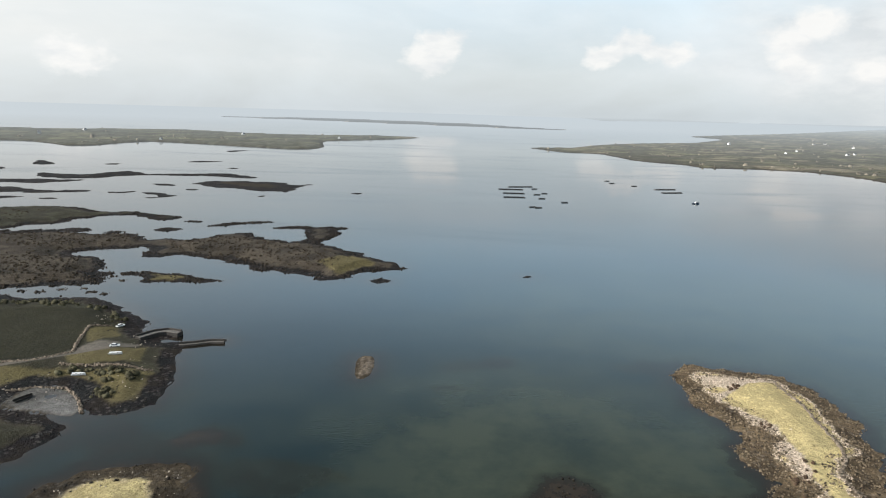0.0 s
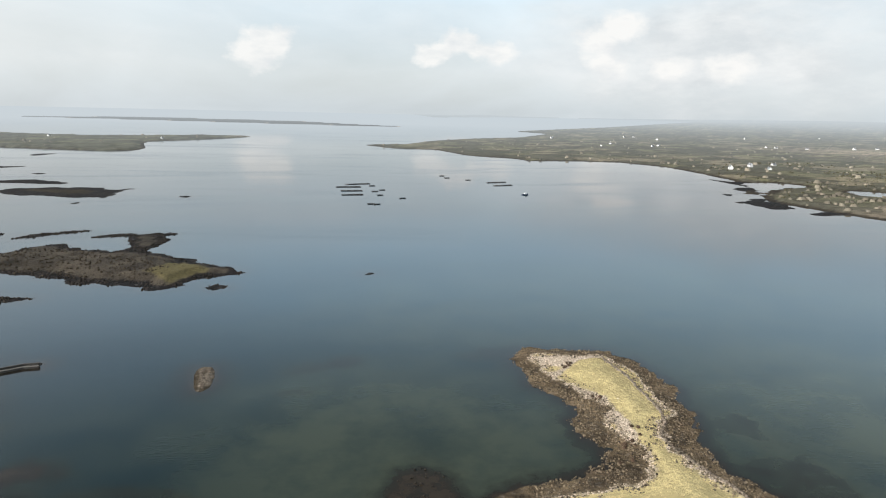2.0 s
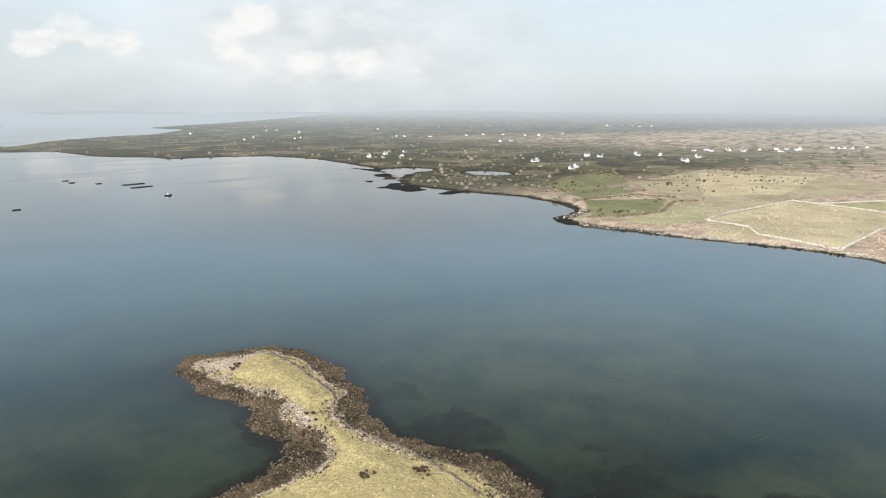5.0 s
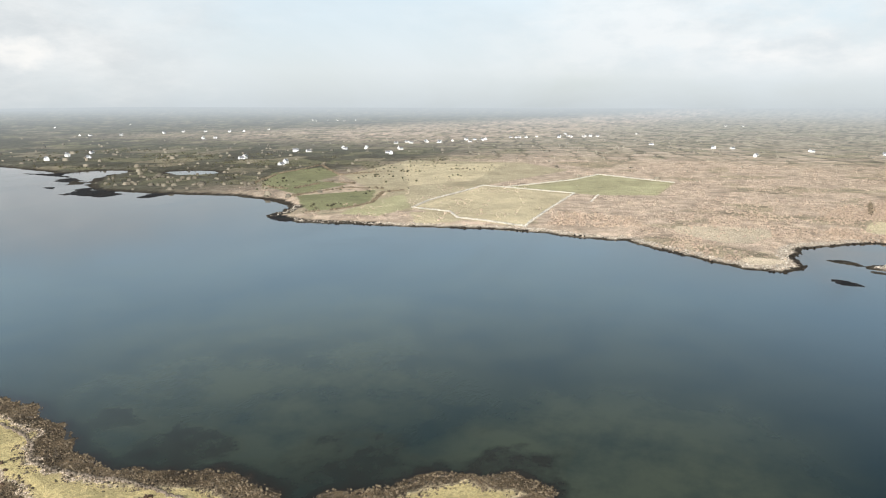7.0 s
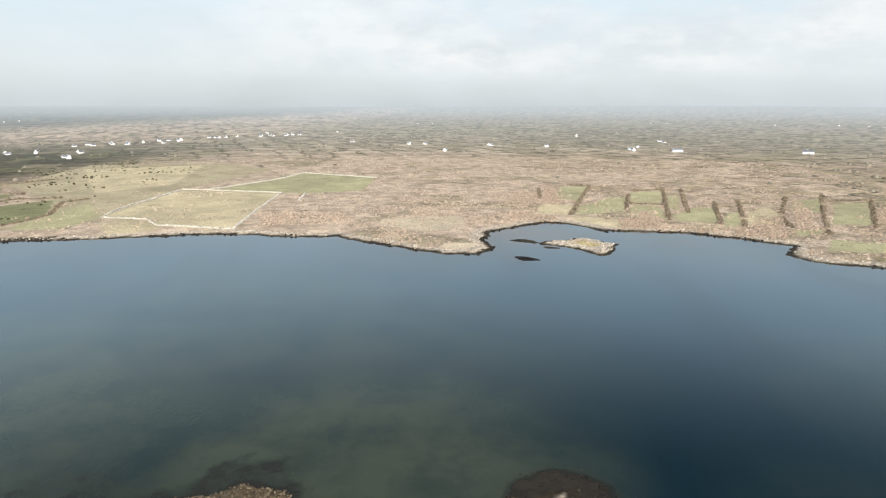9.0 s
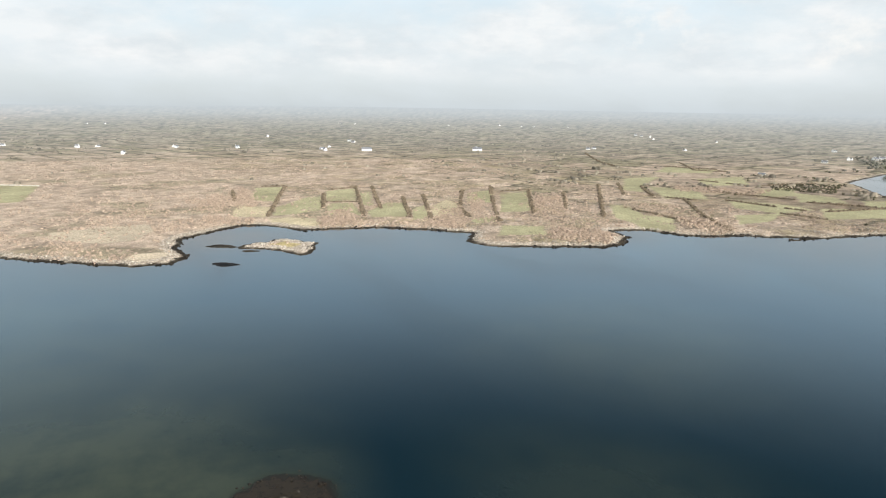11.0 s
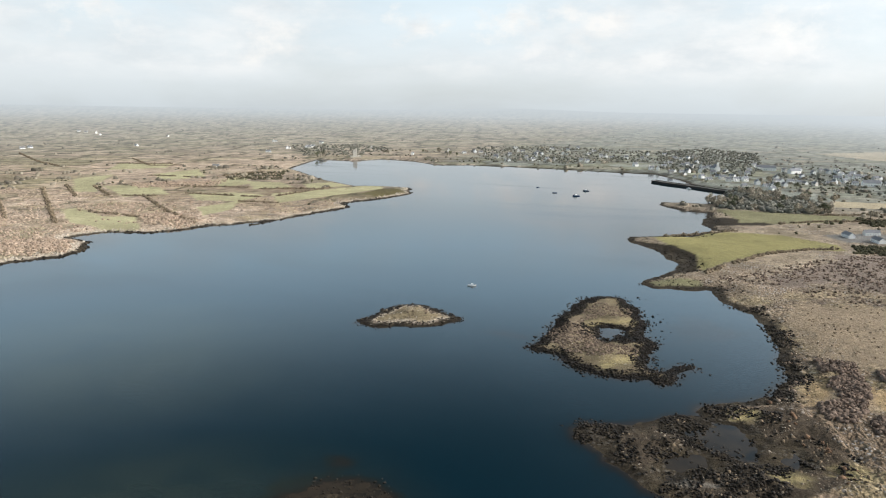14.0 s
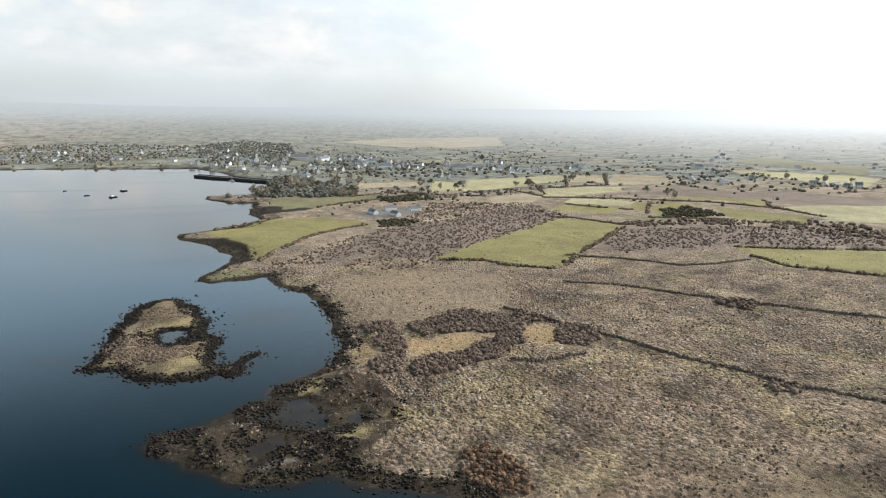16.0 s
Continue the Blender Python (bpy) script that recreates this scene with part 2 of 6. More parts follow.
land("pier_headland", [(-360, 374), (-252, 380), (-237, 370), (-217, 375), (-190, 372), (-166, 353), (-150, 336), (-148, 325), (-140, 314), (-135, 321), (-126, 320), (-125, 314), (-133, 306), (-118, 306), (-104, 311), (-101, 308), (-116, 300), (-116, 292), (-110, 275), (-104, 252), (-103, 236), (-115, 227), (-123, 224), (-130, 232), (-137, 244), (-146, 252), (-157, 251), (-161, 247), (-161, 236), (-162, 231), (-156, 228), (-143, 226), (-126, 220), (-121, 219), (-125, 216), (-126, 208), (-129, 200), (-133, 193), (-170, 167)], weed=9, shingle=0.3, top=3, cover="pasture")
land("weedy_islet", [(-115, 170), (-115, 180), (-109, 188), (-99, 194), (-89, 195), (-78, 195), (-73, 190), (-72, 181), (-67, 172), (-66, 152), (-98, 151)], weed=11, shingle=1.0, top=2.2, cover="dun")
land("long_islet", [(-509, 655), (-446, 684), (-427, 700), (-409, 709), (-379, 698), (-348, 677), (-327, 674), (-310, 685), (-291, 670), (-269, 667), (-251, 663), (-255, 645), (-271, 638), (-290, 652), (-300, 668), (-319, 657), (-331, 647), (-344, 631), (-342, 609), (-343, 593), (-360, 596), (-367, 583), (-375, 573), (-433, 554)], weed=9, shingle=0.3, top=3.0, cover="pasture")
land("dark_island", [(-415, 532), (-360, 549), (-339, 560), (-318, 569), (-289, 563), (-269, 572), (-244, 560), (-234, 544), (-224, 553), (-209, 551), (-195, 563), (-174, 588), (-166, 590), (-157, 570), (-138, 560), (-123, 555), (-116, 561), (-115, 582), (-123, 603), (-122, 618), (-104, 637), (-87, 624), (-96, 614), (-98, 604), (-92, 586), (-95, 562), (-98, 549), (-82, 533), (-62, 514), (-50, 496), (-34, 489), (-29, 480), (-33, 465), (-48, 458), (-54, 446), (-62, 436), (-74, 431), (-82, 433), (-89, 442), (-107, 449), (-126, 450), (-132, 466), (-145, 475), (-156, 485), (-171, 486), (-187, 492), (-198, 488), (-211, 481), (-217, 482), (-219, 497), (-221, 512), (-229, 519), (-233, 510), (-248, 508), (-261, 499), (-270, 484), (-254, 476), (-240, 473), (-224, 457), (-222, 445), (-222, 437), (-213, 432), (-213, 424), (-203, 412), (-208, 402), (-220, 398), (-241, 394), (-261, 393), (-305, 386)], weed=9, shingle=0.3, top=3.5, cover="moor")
land("far_peninsula", [(-2374, 2571), (-1574, 2459), (-1400, 2505), (-1141, 2708), (-974, 2731), (-711, 2578), (-484, 2594), (-332, 2718), (-76, 2691), (-181, 2465), (-316, 2284), (-392, 2193), (-313, 1795), (-411, 1743), (-510, 1793), (-750, 1886), (-821, 1907), (-857, 1596), (-1043, 1759), (-1132, 1763), (-1489, 1606)], weed=8, shingle=0.3, top=4, cover="farland")
land("far_bank", [(-1995, 5609), (-1404, 5977), (-965, 6251), (-442, 5987), (176, 5722), (446, 5114), (915, 4391), (402, 4605), (-363, 4926), (-981, 5256)], weed=8, shingle=6, top=2, cover="scrub")
land("tiny_skerry", [(52, 456), (57, 462), (63, 458), (56, 452)], weed=30, shingle=0.2, top=1.3, cover="weed")
land("rock_bar", [(-37, 285), (-35, 295), (-30, 294), (-29, 275), (-32, 268), (-35, 270)], weed=1.5, shingle=1, top=0.7, cover="mud")
land("lagoon_islet", [(552, -70), (571, -87), (568, -98), (581, -110), (570, -123), (555, -129), (558, -142), (537, -130), (521, -129), (507, -116), (515, -107), (530, -101), (542, -90)], weed=4, shingle=9, top=2.0, cover="straw")
land("skerry_north_a", [(756, 1071), (797, 1049), (804, 992), (740, 959), (732, 1013)], weed=30, shingle=0.2, top=1.3, cover="weed")
land("skerry_north_b", [(710, 974), (751, 949), (706, 908), (692, 935)], weed=30, shingle=0.2, top=1.3, cover="weed")
land("skerry_north_c", [(600, 811), (651, 804), (636, 736), (592, 732), (583, 769)], weed=30, shingle=0.2, top=1.3, cover="weed")
land("skerry_north_d", [(605, 700), (650, 693), (638, 669), (600, 671)], weed=30, shingle=0.2, top=1.3, cover="weed")
land("lagoon_skerry", [(506, -47), (508, -54), (500, -64), (490, -66), (489, -56), (496, -48)], weed=30, shingle=0.2, top=1.3, cover="weed")
land("stony_islet", [(175, -301), (176, -319), (171, -339), (159, -349), (143, -340), (130, -335), (128, -331), (134, -317), (147, -308), (163, -299)], weed=5, shingle=2.5, top=3.6, cover="straw_brown")
land("horseshoe_islet", [(83, -304), (80, -314), (80, -323), (80, -347), (80, -360), (78, -375), (79, -389), (75, -403), (66, -412), (56, -413), (51, -404), (45, -386), (40, -374), (36, -359), (33, -344), (29, -330), (29, -317), (27, -302), (24, -298), (19, -299), (15, -307), (10, -308), (14, -300), (15, -289), (21, -283), (28, -285), (38, -281), (48, -282), (56, -285), (63, -293), (69, -300), (78, -300)], weed=5, shingle=0.3, top=2.6, cover="straw_brown")
land("grass_island", [(100, 293), (110, 303), (125, 296), (145, 293), (155, 286), (160, 265), (159, 236), (153, 215), (147, 203), (139, 196), (139, 190), (139, 177), (143, 164), (149, 152), (152, 137), (149, 122), (144, 111), (152, 110), (160, 100), (176, 89), (187, 72), (189, 56), (186, 45), (180, 40), (158, 37), (110, 75), (89, 120), (32, 150), (52, 174), (60, 180), (75, 185), (82, 185), (89, 186), (99, 186), (100, 192), (97, 204), (99, 217), (105, 232), (97, 247), (96, 264), (95, 281)], weed=10, shingle=1.5, top=2.6, cover="straw")
land("weed_mound_a", [(28, 177), (34, 190), (41, 192), (46, 185), (48, 170), (35, 166)], weed=14, shingle=4, top=0.35, cover="weed")
land("weed_mound_b", [(183, -18), (191, -25), (195, -34), (191, -42), (184, -46), (167, -43), (166, -16)], weed=14, shingle=4, top=0.35, cover="weed")
land("weed_mound_c", [(117, -142), (111, -153), (105, -162), (95, -166), (84, -164), (74, -152), (108, -131)], weed=14, shingle=4, top=0.35, cover="weed")
land("skerry_a", [(-207, 431), (-207, 439), (-194, 441), (-186, 439), (-175, 438), (-160, 434), (-154, 426), (-142, 421), (-145, 417), (-158, 414), (-172, 413), (-181, 409), (-189, 411), (-187, 420), (-192, 427), (-201, 427)], weed=5, shingle=0.2, top=1.8, cover="olive")
land("skerry_b", [(-50, 437), (-43, 440), (-33, 435), (-35, 429), (-44, 426)], weed=30, shingle=0.2, top=1.3, cover="weed")
land("skerry_c", [(-598, 1004), (-602, 1030), (-558, 1018), (-532, 1017), (-516, 1070), (-505, 1093), (-481, 1081), (-459, 1050), (-425, 1061), (-389, 1083), (-349, 1096), (-316, 1078), (-299, 1064), (-281, 1052), (-292, 1023), (-312, 1034), (-334, 1036), (-366, 1043), (-415, 1037), (-452, 1025), (-481, 998), (-495, 969), (-516, 954), (-550, 960), (-579, 976)], weed=30, shingle=0.2, top=1.3, cover="weed")
land("skerry_d", [(-345, 937), (-339, 976), (-313, 984), (-293, 998), (-274, 987), (-234, 991), (-211, 960), (-186, 982), (-194, 950), (-199, 921), (-198, 883), (-206, 869), (-213, 885), (-245, 883), (-273, 901), (-304, 906), (-326, 928)], weed=30, shingle=0.2, top=1.3, cover="weed")
land("skerry_e", [(-690, 924), (-566, 947), (-532, 942), (-492, 962), (-495, 930), (-514, 910), (-533, 890), (-569, 901), (-650, 870)], weed=30, shingle=0.2, top=1.3, cover="weed")
land("skerry_f", [(-630, 843), (-534, 856), (-506, 833), (-470, 830), (-446, 849), (-426, 836), (-435, 816), (-465, 808), (-485, 798), (-508, 803), (-589, 788)], weed=30, shingle=0.2, top=1.3, cover="weed")
land("skerry_g", [(-415, 833), (-393, 833), (-380, 854), (-380, 824), (-395, 815)], weed=30, shingle=0.2, top=1.3, cover="weed")
land("skerry_h", [(-374, 837), (-359, 841), (-333, 830), (-313, 808), (-324, 789), (-340, 785), (-338, 807), (-361, 823)], weed=30, shingle=0.2, top=1.3, cover="weed")
land("skerry_i", [(-548, 766), (-474, 774), (-465, 766), (-488, 750), (-530, 740)], weed=30, shingle=0.2, top=1.3, cover="weed")
land("skerry_j", [(-458, 762), (-433, 768), (-425, 760), (-439, 752)], weed=30, shingle=0.2, top=1.3, cover="weed")
land("skerry_k", [(-399, 928), (-382, 933), (-356, 919), (-362, 904), (-384, 911)], weed=30, shingle=0.2, top=1.3, cover="weed")
land("skerry_l", [(-336, 878), (-323, 888), (-310, 878), (-318, 864)], weed=30, shingle=0.2, top=1.3, cover="weed")
land("skerry_m", [(-709, 1177), (-732, 1249), (-667, 1181), (-660, 1147), (-685, 1150)], weed=30, shingle=0.2, top=1.3, cover="weed")
land("skerry_n", [(-754, 1112), (-685, 1082), (-676, 1054), (-713, 1051)], weed=30, shingle=0.2, top=1.3, cover="weed")
land("skerry_o", [(-596, 1197), (-584, 1214), (-561, 1210), (-569, 1182)], weed=30, shingle=0.2, top=1.3, cover="weed")
land("skerry_p", [(-491, 1278), (-462, 1319), (-412, 1324), (-447, 1275)], weed=30, shingle=0.2, top=1.3, cover="weed")
land("skerry_q", [(-378, 1182), (-369, 1197), (-352, 1191), (-359, 1166)], weed=30, shingle=0.2, top=1.3, cover="weed")
land("skerry_r", [(-513, 1599), (-499, 1651), (-465, 1646), (-485, 1570)], weed=30, shingle=0.2, top=1.3, cover="weed")
land("skerry_s", [(-230, 828), (-223, 841), (-213, 838), (-220, 820)], weed=30, shingle=0.2, top=1.3, cover="weed")
land("skerry_t", [(-124, 889), (-115, 898), (-103, 888), (-111, 868)], weed=30, shingle=0.2, top=1.3, cover="weed")
land("skerry_u", [(-217, 616), (-211, 633), (-195, 643), (-184, 645), (-171, 654), (-164, 645), (-175, 637), (-191, 627), (-200, 616), (-211, 611)], weed=30, shingle=0.2, top=1.3, cover="weed")
land("skerry_v", [(-253, 589), (-248, 601), (-229, 599), (-232, 587), (-245, 582)], weed=30, shingle=0.2, top=1.3, cover="weed")
land("skerry_w", [(-160, 614), (-146, 626), (-122, 630), (-122, 621), (-141, 613), (-152, 608)], weed=30, shingle=0.2, top=1.3, cover="weed")
land("skerry_x", [(-245, 637), (-236, 645), (-224, 637), (-232, 632)], weed=30, shingle=0.2, top=1.3, cover="weed")
land("skerry_y", [(-394, 558), (-345, 570), (-325, 582), (-322, 591), (-297, 581), (-300, 567), (-312, 567), (-339, 560), (-387, 549)], weed=30, shingle=0.2, top=1.3, cover="weed")
land("skerry_z", [(-289, 571), (-279, 581), (-267, 575), (-278, 565)], weed=30, shingle=0.2, top=1.3, cover="weed")
land("rocklet_a", [(-214, 418), (-213, 422), (-208, 419), (-210, 415)], weed=30, shingle=0.2, top=1.3, cover="weed")
land("rocklet_b", [(-211, 423), (-209, 427), (-205, 424), (-206, 420)], weed=30, shingle=0.2, top=1.3, cover="weed")
land("rocklet_c", [(-202, 414), (-200, 418), (-196, 415), (-197, 411)], weed=30, shingle=0.2, top=1.3, cover="weed")
land("rocklet_d", [(-207, 386), (-206, 390), (-201, 387), (-203, 384)], weed=30, shingle=0.2, top=1.3, cover="weed")
land("rocklet_e", [(-197, 384), (-196, 387), (-192, 384), (-193, 381)], weed=30, shingle=0.2, top=1.3, cover="weed")
land("rocklet_f", [(-226, 390), (-224, 394), (-220, 391), (-221, 388)], weed=30, shingle=0.2, top=1.3, cover="weed")
land("rocklet_g", [(-214, 393), (-213, 397), (-208, 394), (-209, 390)], weed=30, shingle=0.2, top=1.3, cover="weed")
land("rocklet_h", [(-245, 384), (-244, 388), (-240, 385), (-241, 382)], weed=30, shingle=0.2, top=1.3, cover="weed")
land("rocklet_i", [(-234, 383), (-233, 386), (-229, 384), (-230, 380)], weed=30, shingle=0.2, top=1.3, cover="weed")
land("lagoon_reef", [(569, -48), (576, -61), (566, -70), (556, -75), (554, -64), (561, -55)], weed=30, shingle=0.2, top=1.3, cover="weed")
land("lagoon_ledge", [(544, -72), (542, -85), (533, -90), (533, -77)], weed=30, shingle=0.2, top=1.3, cover="weed")
land("pond_flat", [(-157, 250), (-145, 250), (-136, 243), (-128, 230), (-128, 225), (-133, 226), (-145, 230), (-154, 231), (-158, 232), (-159, 241)], weed=0.1, shingle=0.1, top=0.15, cover="silt")
land("skerry_north_e", [(747, 1112), (759, 1067), (796, 1048), (827, 1019), (767, 993), (738, 1037)], weed=30, shingle=0.2, top=1.3, cover="weed")
land("skerry_north_f", [(694, 960), (730, 953), (783, 978), (714, 913), (680, 918)], weed=30, shingle=0.2, top=1.3, cover="weed")
land("skerry_north_g", [(623, 899), (645, 878), (615, 849)], weed=30, shingle=0.2, top=1.3, cover="weed")
land("skerry_north_h", [(631, 834), (660, 828), (628, 793), (616, 805)], weed=30, shingle=0.2, top=1.3, cover="weed")
land("skerry_north_i", [(585, 804), (605, 795), (581, 779)], weed=30, shingle=0.2, top=1.3, cover="weed")
land("skerry_north_j", [(582, 749), (609, 752), (640, 741), (593, 721)], weed=30, shingle=0.2, top=1.3, cover="weed")
land("skerry_north_k", [(629, 704), (654, 708), (666, 676), (632, 674)], weed=30, shingle=0.2, top=1.3, cover="weed")
land("skerry_north_l", [(554, 451), (584, 454), (592, 441), (556, 407), (540, 413), (539, 429)], weed=30, shingle=0.2, top=1.3, cover="weed")
land("flats", [(670, 855), (768, 948), (861, 971), (844, 1040), (771, 1040), (721, 935)], hole=True)
land("lagoon", [(867, 916), (918, 901), (909, 829), (859, 817), (839, 866)], hole=True)
land("pool_a", [(4, -248), (-10, -250), (-15, -240), (-10, -232), (-2, -231), (5, -238)], hole=True)
land("pool_b", [(13, -219), (4, -225), (-2, -222), (4, -215), (10, -212)], hole=True)
land("pool_c", [(-24, -239), (-32, -240), (-29, -232), (-22, -232)], hole=True)
land("pool_d", [(60, -338), (55, -350), (43, -351), (44, -338), (49, -329), (56, -333)], hole=True)

field("khaki", [(640, 330), (600, 390), (690, 420), (780, 460), (930, 600), (1250, 650), (1300, 420), (1180, 300), (900, 345)])
field("mauve", [(-267, -530), (-312, -564), (-420, -558), (-526, -492), (-580, -468), (-531, -427), (-363, -480), (-252, -462)])
field("mauve", [(-26, -470), (-71, -582), (-107, -619), (-171, -658), (-278, -720), (-283, -637), (-196, -558), (-106, -472), (-61, -501)])
field("mauve", [(-415, -799), (-538, -841), (-673, -785), (-742, -701), (-684, -645), (-557, -683), (-499, -779)])
field("lush", [(63, -623), (49, -649), (24, -671), (-7, -678), (-45, -682), (-85, -650), (-87, -623), (-55, -614), (-24, -578), (-0, -535), (14, -500), (20, -518), (21, -550), (40, -578)])
field("lush", [(-109, -475), (-160, -526), (-196, -558), (-271, -632), (-293, -620), (-317, -579), (-272, -529), (-234, -487), (-195, -435), (-184, -429), (-158, -448), (-146, -464), (-121, -465)])
field("lush", [(-357, -472), (-394, -453), (-462, -430), (-510, -410), (-425, -338), (-393, -363), (-361, -387), (-340, -405), (-347, -439)])
field("dull", [(16, -837), (-49, -836), (-133, -849), (-97, -786), (-44, -750), (-8, -756)])
field("tan", [(-200, -2158), (-421, -2420), (-820, -2495), (-651, -1927), (-473, -1830), (-330, -1898)])
field("dull", [(49, -453), (37, -469), (15, -470), (7, -452), (38, -440)])
field("bracken", [(-37, -310), (-52, -303), (-86, -308), (-119, -310), (-102, -288), (-68, -280), (-42, -272), (-34, -281)])
field("pale", [(657, 337), (893, 347), (861, 211), (602, 192), (608, 263)])
field("palegreen", [(881, 314), (1119, 236), (1047, 111), (886, 112), (856, 180), (865, 220)])
field("palegreen", [(588, 385), (686, 404), (759, 401), (658, 340), (594, 343)])
field("pale", [(630, 326), (656, 290), (600, 254), (573, 290)])
field("pale", [(1166, 619), (1261, 449), (950, 382), (845, 439)])
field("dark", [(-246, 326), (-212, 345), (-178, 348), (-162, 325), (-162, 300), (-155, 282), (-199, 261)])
field("olive", [(-161, 279), (-151, 287), (-132, 295), (-126, 275), (-151, 268)])
field("olive", [(-168, 314), (-160, 322), (-150, 309), (-158, 295)])
field("gravel", [(-158, 291), (-154, 298), (-136, 298), (-144, 288), (-162, 276)])
field("olive", [(-154, 265), (-117, 266), (-109, 247), (-113, 236), (-125, 230), (-136, 244), (-149, 252), (-188, 246), (-199, 261)])
field("mud", [(43, -227), (30, -237), (7, -253), (-19, -274), (-35, -265), (-42, -240), (-42, -222), (-27, -205), (-10, -194), (3, -196), (18, -202), (34, -214)])
field("bracken", [(-25, -395), (-45, -433), (-99, -438), (-145, -412), (-122, -345), (-89, -341), (-57, -333), (-42, -346)])
field("bracken", [(-186, -381), (-242, -369), (-227, -346), (-191, -360)])
field("yard", [(-78, -702), (-127, -734), (-152, -717), (-139, -683), (-93, -669)])
field("weed", [(73, -606), (40, -586), (21, -553), (17, -500), (35, -495), (46, -541), (65, -574)])
field("weed", [(25, -782), (-8, -767), (-41, -748), (-31, -733), (-2, -719), (21, -723)])
field("palegreen", [(-240, -866), (-346, -908), (-386, -1031), (-286, -1003)])
field("palegreen", [(-362, -935), (-427, -964), (-462, -1047), (-390, -1031)])
field("tan", [(-426, -948), (-479, -939), (-530, -1046), (-470, -1046)])
field("palegreen", [(-317, -799), (-335, -785), (-448, -830), (-477, -886), (-361, -878)])
field("lush", [(-286, -688), (-337, -649), (-373, -689), (-325, -730)])
field("palegreen", [(-326, -740), (-379, -701), (-416, -719), (-405, -751), (-349, -771)])
field("tan", [(-109, -921), (-201, -933), (-213, -999), (-116, -984)])
field("palegreen", [(-195, -862), (-243, -878), (-262, -975), (-226, -997)])
field("dull", [(-8, -739), (-57, -770), (-123, -812), (-108, -836), (-9, -822)])
field("tan", [(-466, -910), (-567, -901), (-644, -990), (-556, -1062)])
field("lush", [(-435, -740), (-526, -724), (-536, -659), (-576, -715), (-540, -748), (-494, -762)])
field("lush", [(-370, -672), (-383, -661), (-427, -721), (-409, -730)])
field("lush", [(-405, -683), (-380, -626), (-484, -687), (-454, -619), (-445, -591), (-498, -550), (-536, -596), (-483, -668), (-452, -727)])
field("dull", [(-332, -635), (-377, -594), (-388, -617), (-338, -641)])
field("palegreen", [(-544, -657), (-547, -610), (-535, -563), (-576, -542), (-631, -511), (-759, -618), (-679, -642), (-597, -666)])
field("palegreen", [(-813, -1100), (-776, -1029), (-818, -807), (-940, -907), (-951, -961), (-877, -1045)])
field("dull", [(-948, -1285), (-1002, -994), (-1136, -1128), (-1080, -1368)])
field("tan", [(-137, -647), (-169, -673), (-180, -660), (-168, -648), (-136, -633)])
field("tan", [(-247, -790), (-309, -830), (-319, -788), (-272, -721), (-245, -740)])
field("dry_grass", [(-59, -305), (-87, -307), (-98, -299), (-81, -283), (-62, -279), (-56, -290)])
field("dry_grass", [(-35, -310), (-45, -308), (-41, -284), (-34, -281)])
field("dry_grass", [(-123, -314), (-134, -307), (-127, -281), (-116, -281), (-113, -294)])
field("dun", [(65, -349), (58, -359), (46, -366), (39, -369), (41, -359), (50, -351), (61, -343)])
field("dun", [(52, -290), (42, -303), (34, -316), (30, -315), (33, -303), (40, -285), (48, -284)])
field("bracken", [(76, -343), (69, -354), (61, -340), (55, -322), (59, -313), (69, -318)])
field("dun", [(0, -259), (-6, -267), (-15, -268), (-16, -260), (-8, -254), (-1, -253)])
field("dun", [(-19, -222), (-25, -225), (-30, -220), (-28, -215), (-20, -215)])
field("gravel", [(14, -203), (9, -206), (-5, -207), (-4, -204), (9, -201)])
field("dun", [(-35, -231), (-42, -236), (-45, -230), (-38, -224)])
field("palegreen", [(823, -126), (939, -151), (943, -189), (786, -146)])
field("pale", [(743, -96), (771, -105), (754, -138), (686, -119), (699, -87)])
field("palegreen", [(751, -141), (822, -193), (823, -210), (716, -182), (712, -169), (695, -152), (692, -127)])
field("pale", [(678, -120), (674, -142), (660, -163), (613, -151), (618, -134), (644, -120)])
field("palegreen", [(872, -228), (897, -276), (777, -240), (782, -205)])
field("palegreen", [(713, -187), (763, -204), (756, -231), (668, -211), (676, -180)])
field("palegreen", [(848, -267), (852, -282), (723, -243), (742, -236)])
field("palegreen", [(689, -224), (745, -264), (742, -286), (641, -253), (649, -216)])
field("palegreen", [(699, -281), (712, -299), (620, -266), (623, -250)])
field("pale", [(707, -307), (751, -344), (713, -340), (625, -303), (633, -277)])
field("palegreen", [(801, -398), (824, -443), (702, -384), (728, -361)])
field("palegreen", [(778, -434), (788, -478), (630, -389), (637, -355)])
field("palegreen", [(561, -315), (544, -351), (505, -329), (516, -287)])
field("palegreen", [(598, -299), (616, -337), (582, -324), (579, -298)])
field("palegreen", [(640, -501), (641, -519), (565, -489), (541, -504), (484, -455), (507, -439), (566, -450)])
field("palegreen", [(899, -727), (902, -805), (794, -675), (734, -629), (766, -619)])
field("palegreen", [(790, -683), (725, -714), (642, -654), (670, -609)])
field("palegreen", [(856, -842), (860, -946), (761, -851), (768, -768)])
field("palegreen", [(630, -673), (574, -708), (529, -696), (524, -638), (574, -624)])
field("palegreen", [(659, -825), (608, -837), (557, -793), (586, -746)])
field("palegreen", [(536, -716), (495, -814), (469, -878), (440, -838), (462, -736), (478, -650)])
field("palegreen", [(569, -835), (534, -892), (496, -856), (526, -785)])
field("palegreen", [(533, -580), (524, -638), (489, -585), (486, -538)])
field("palegreen", [(1072, -971), (973, -1003), (930, -944), (978, -858)])
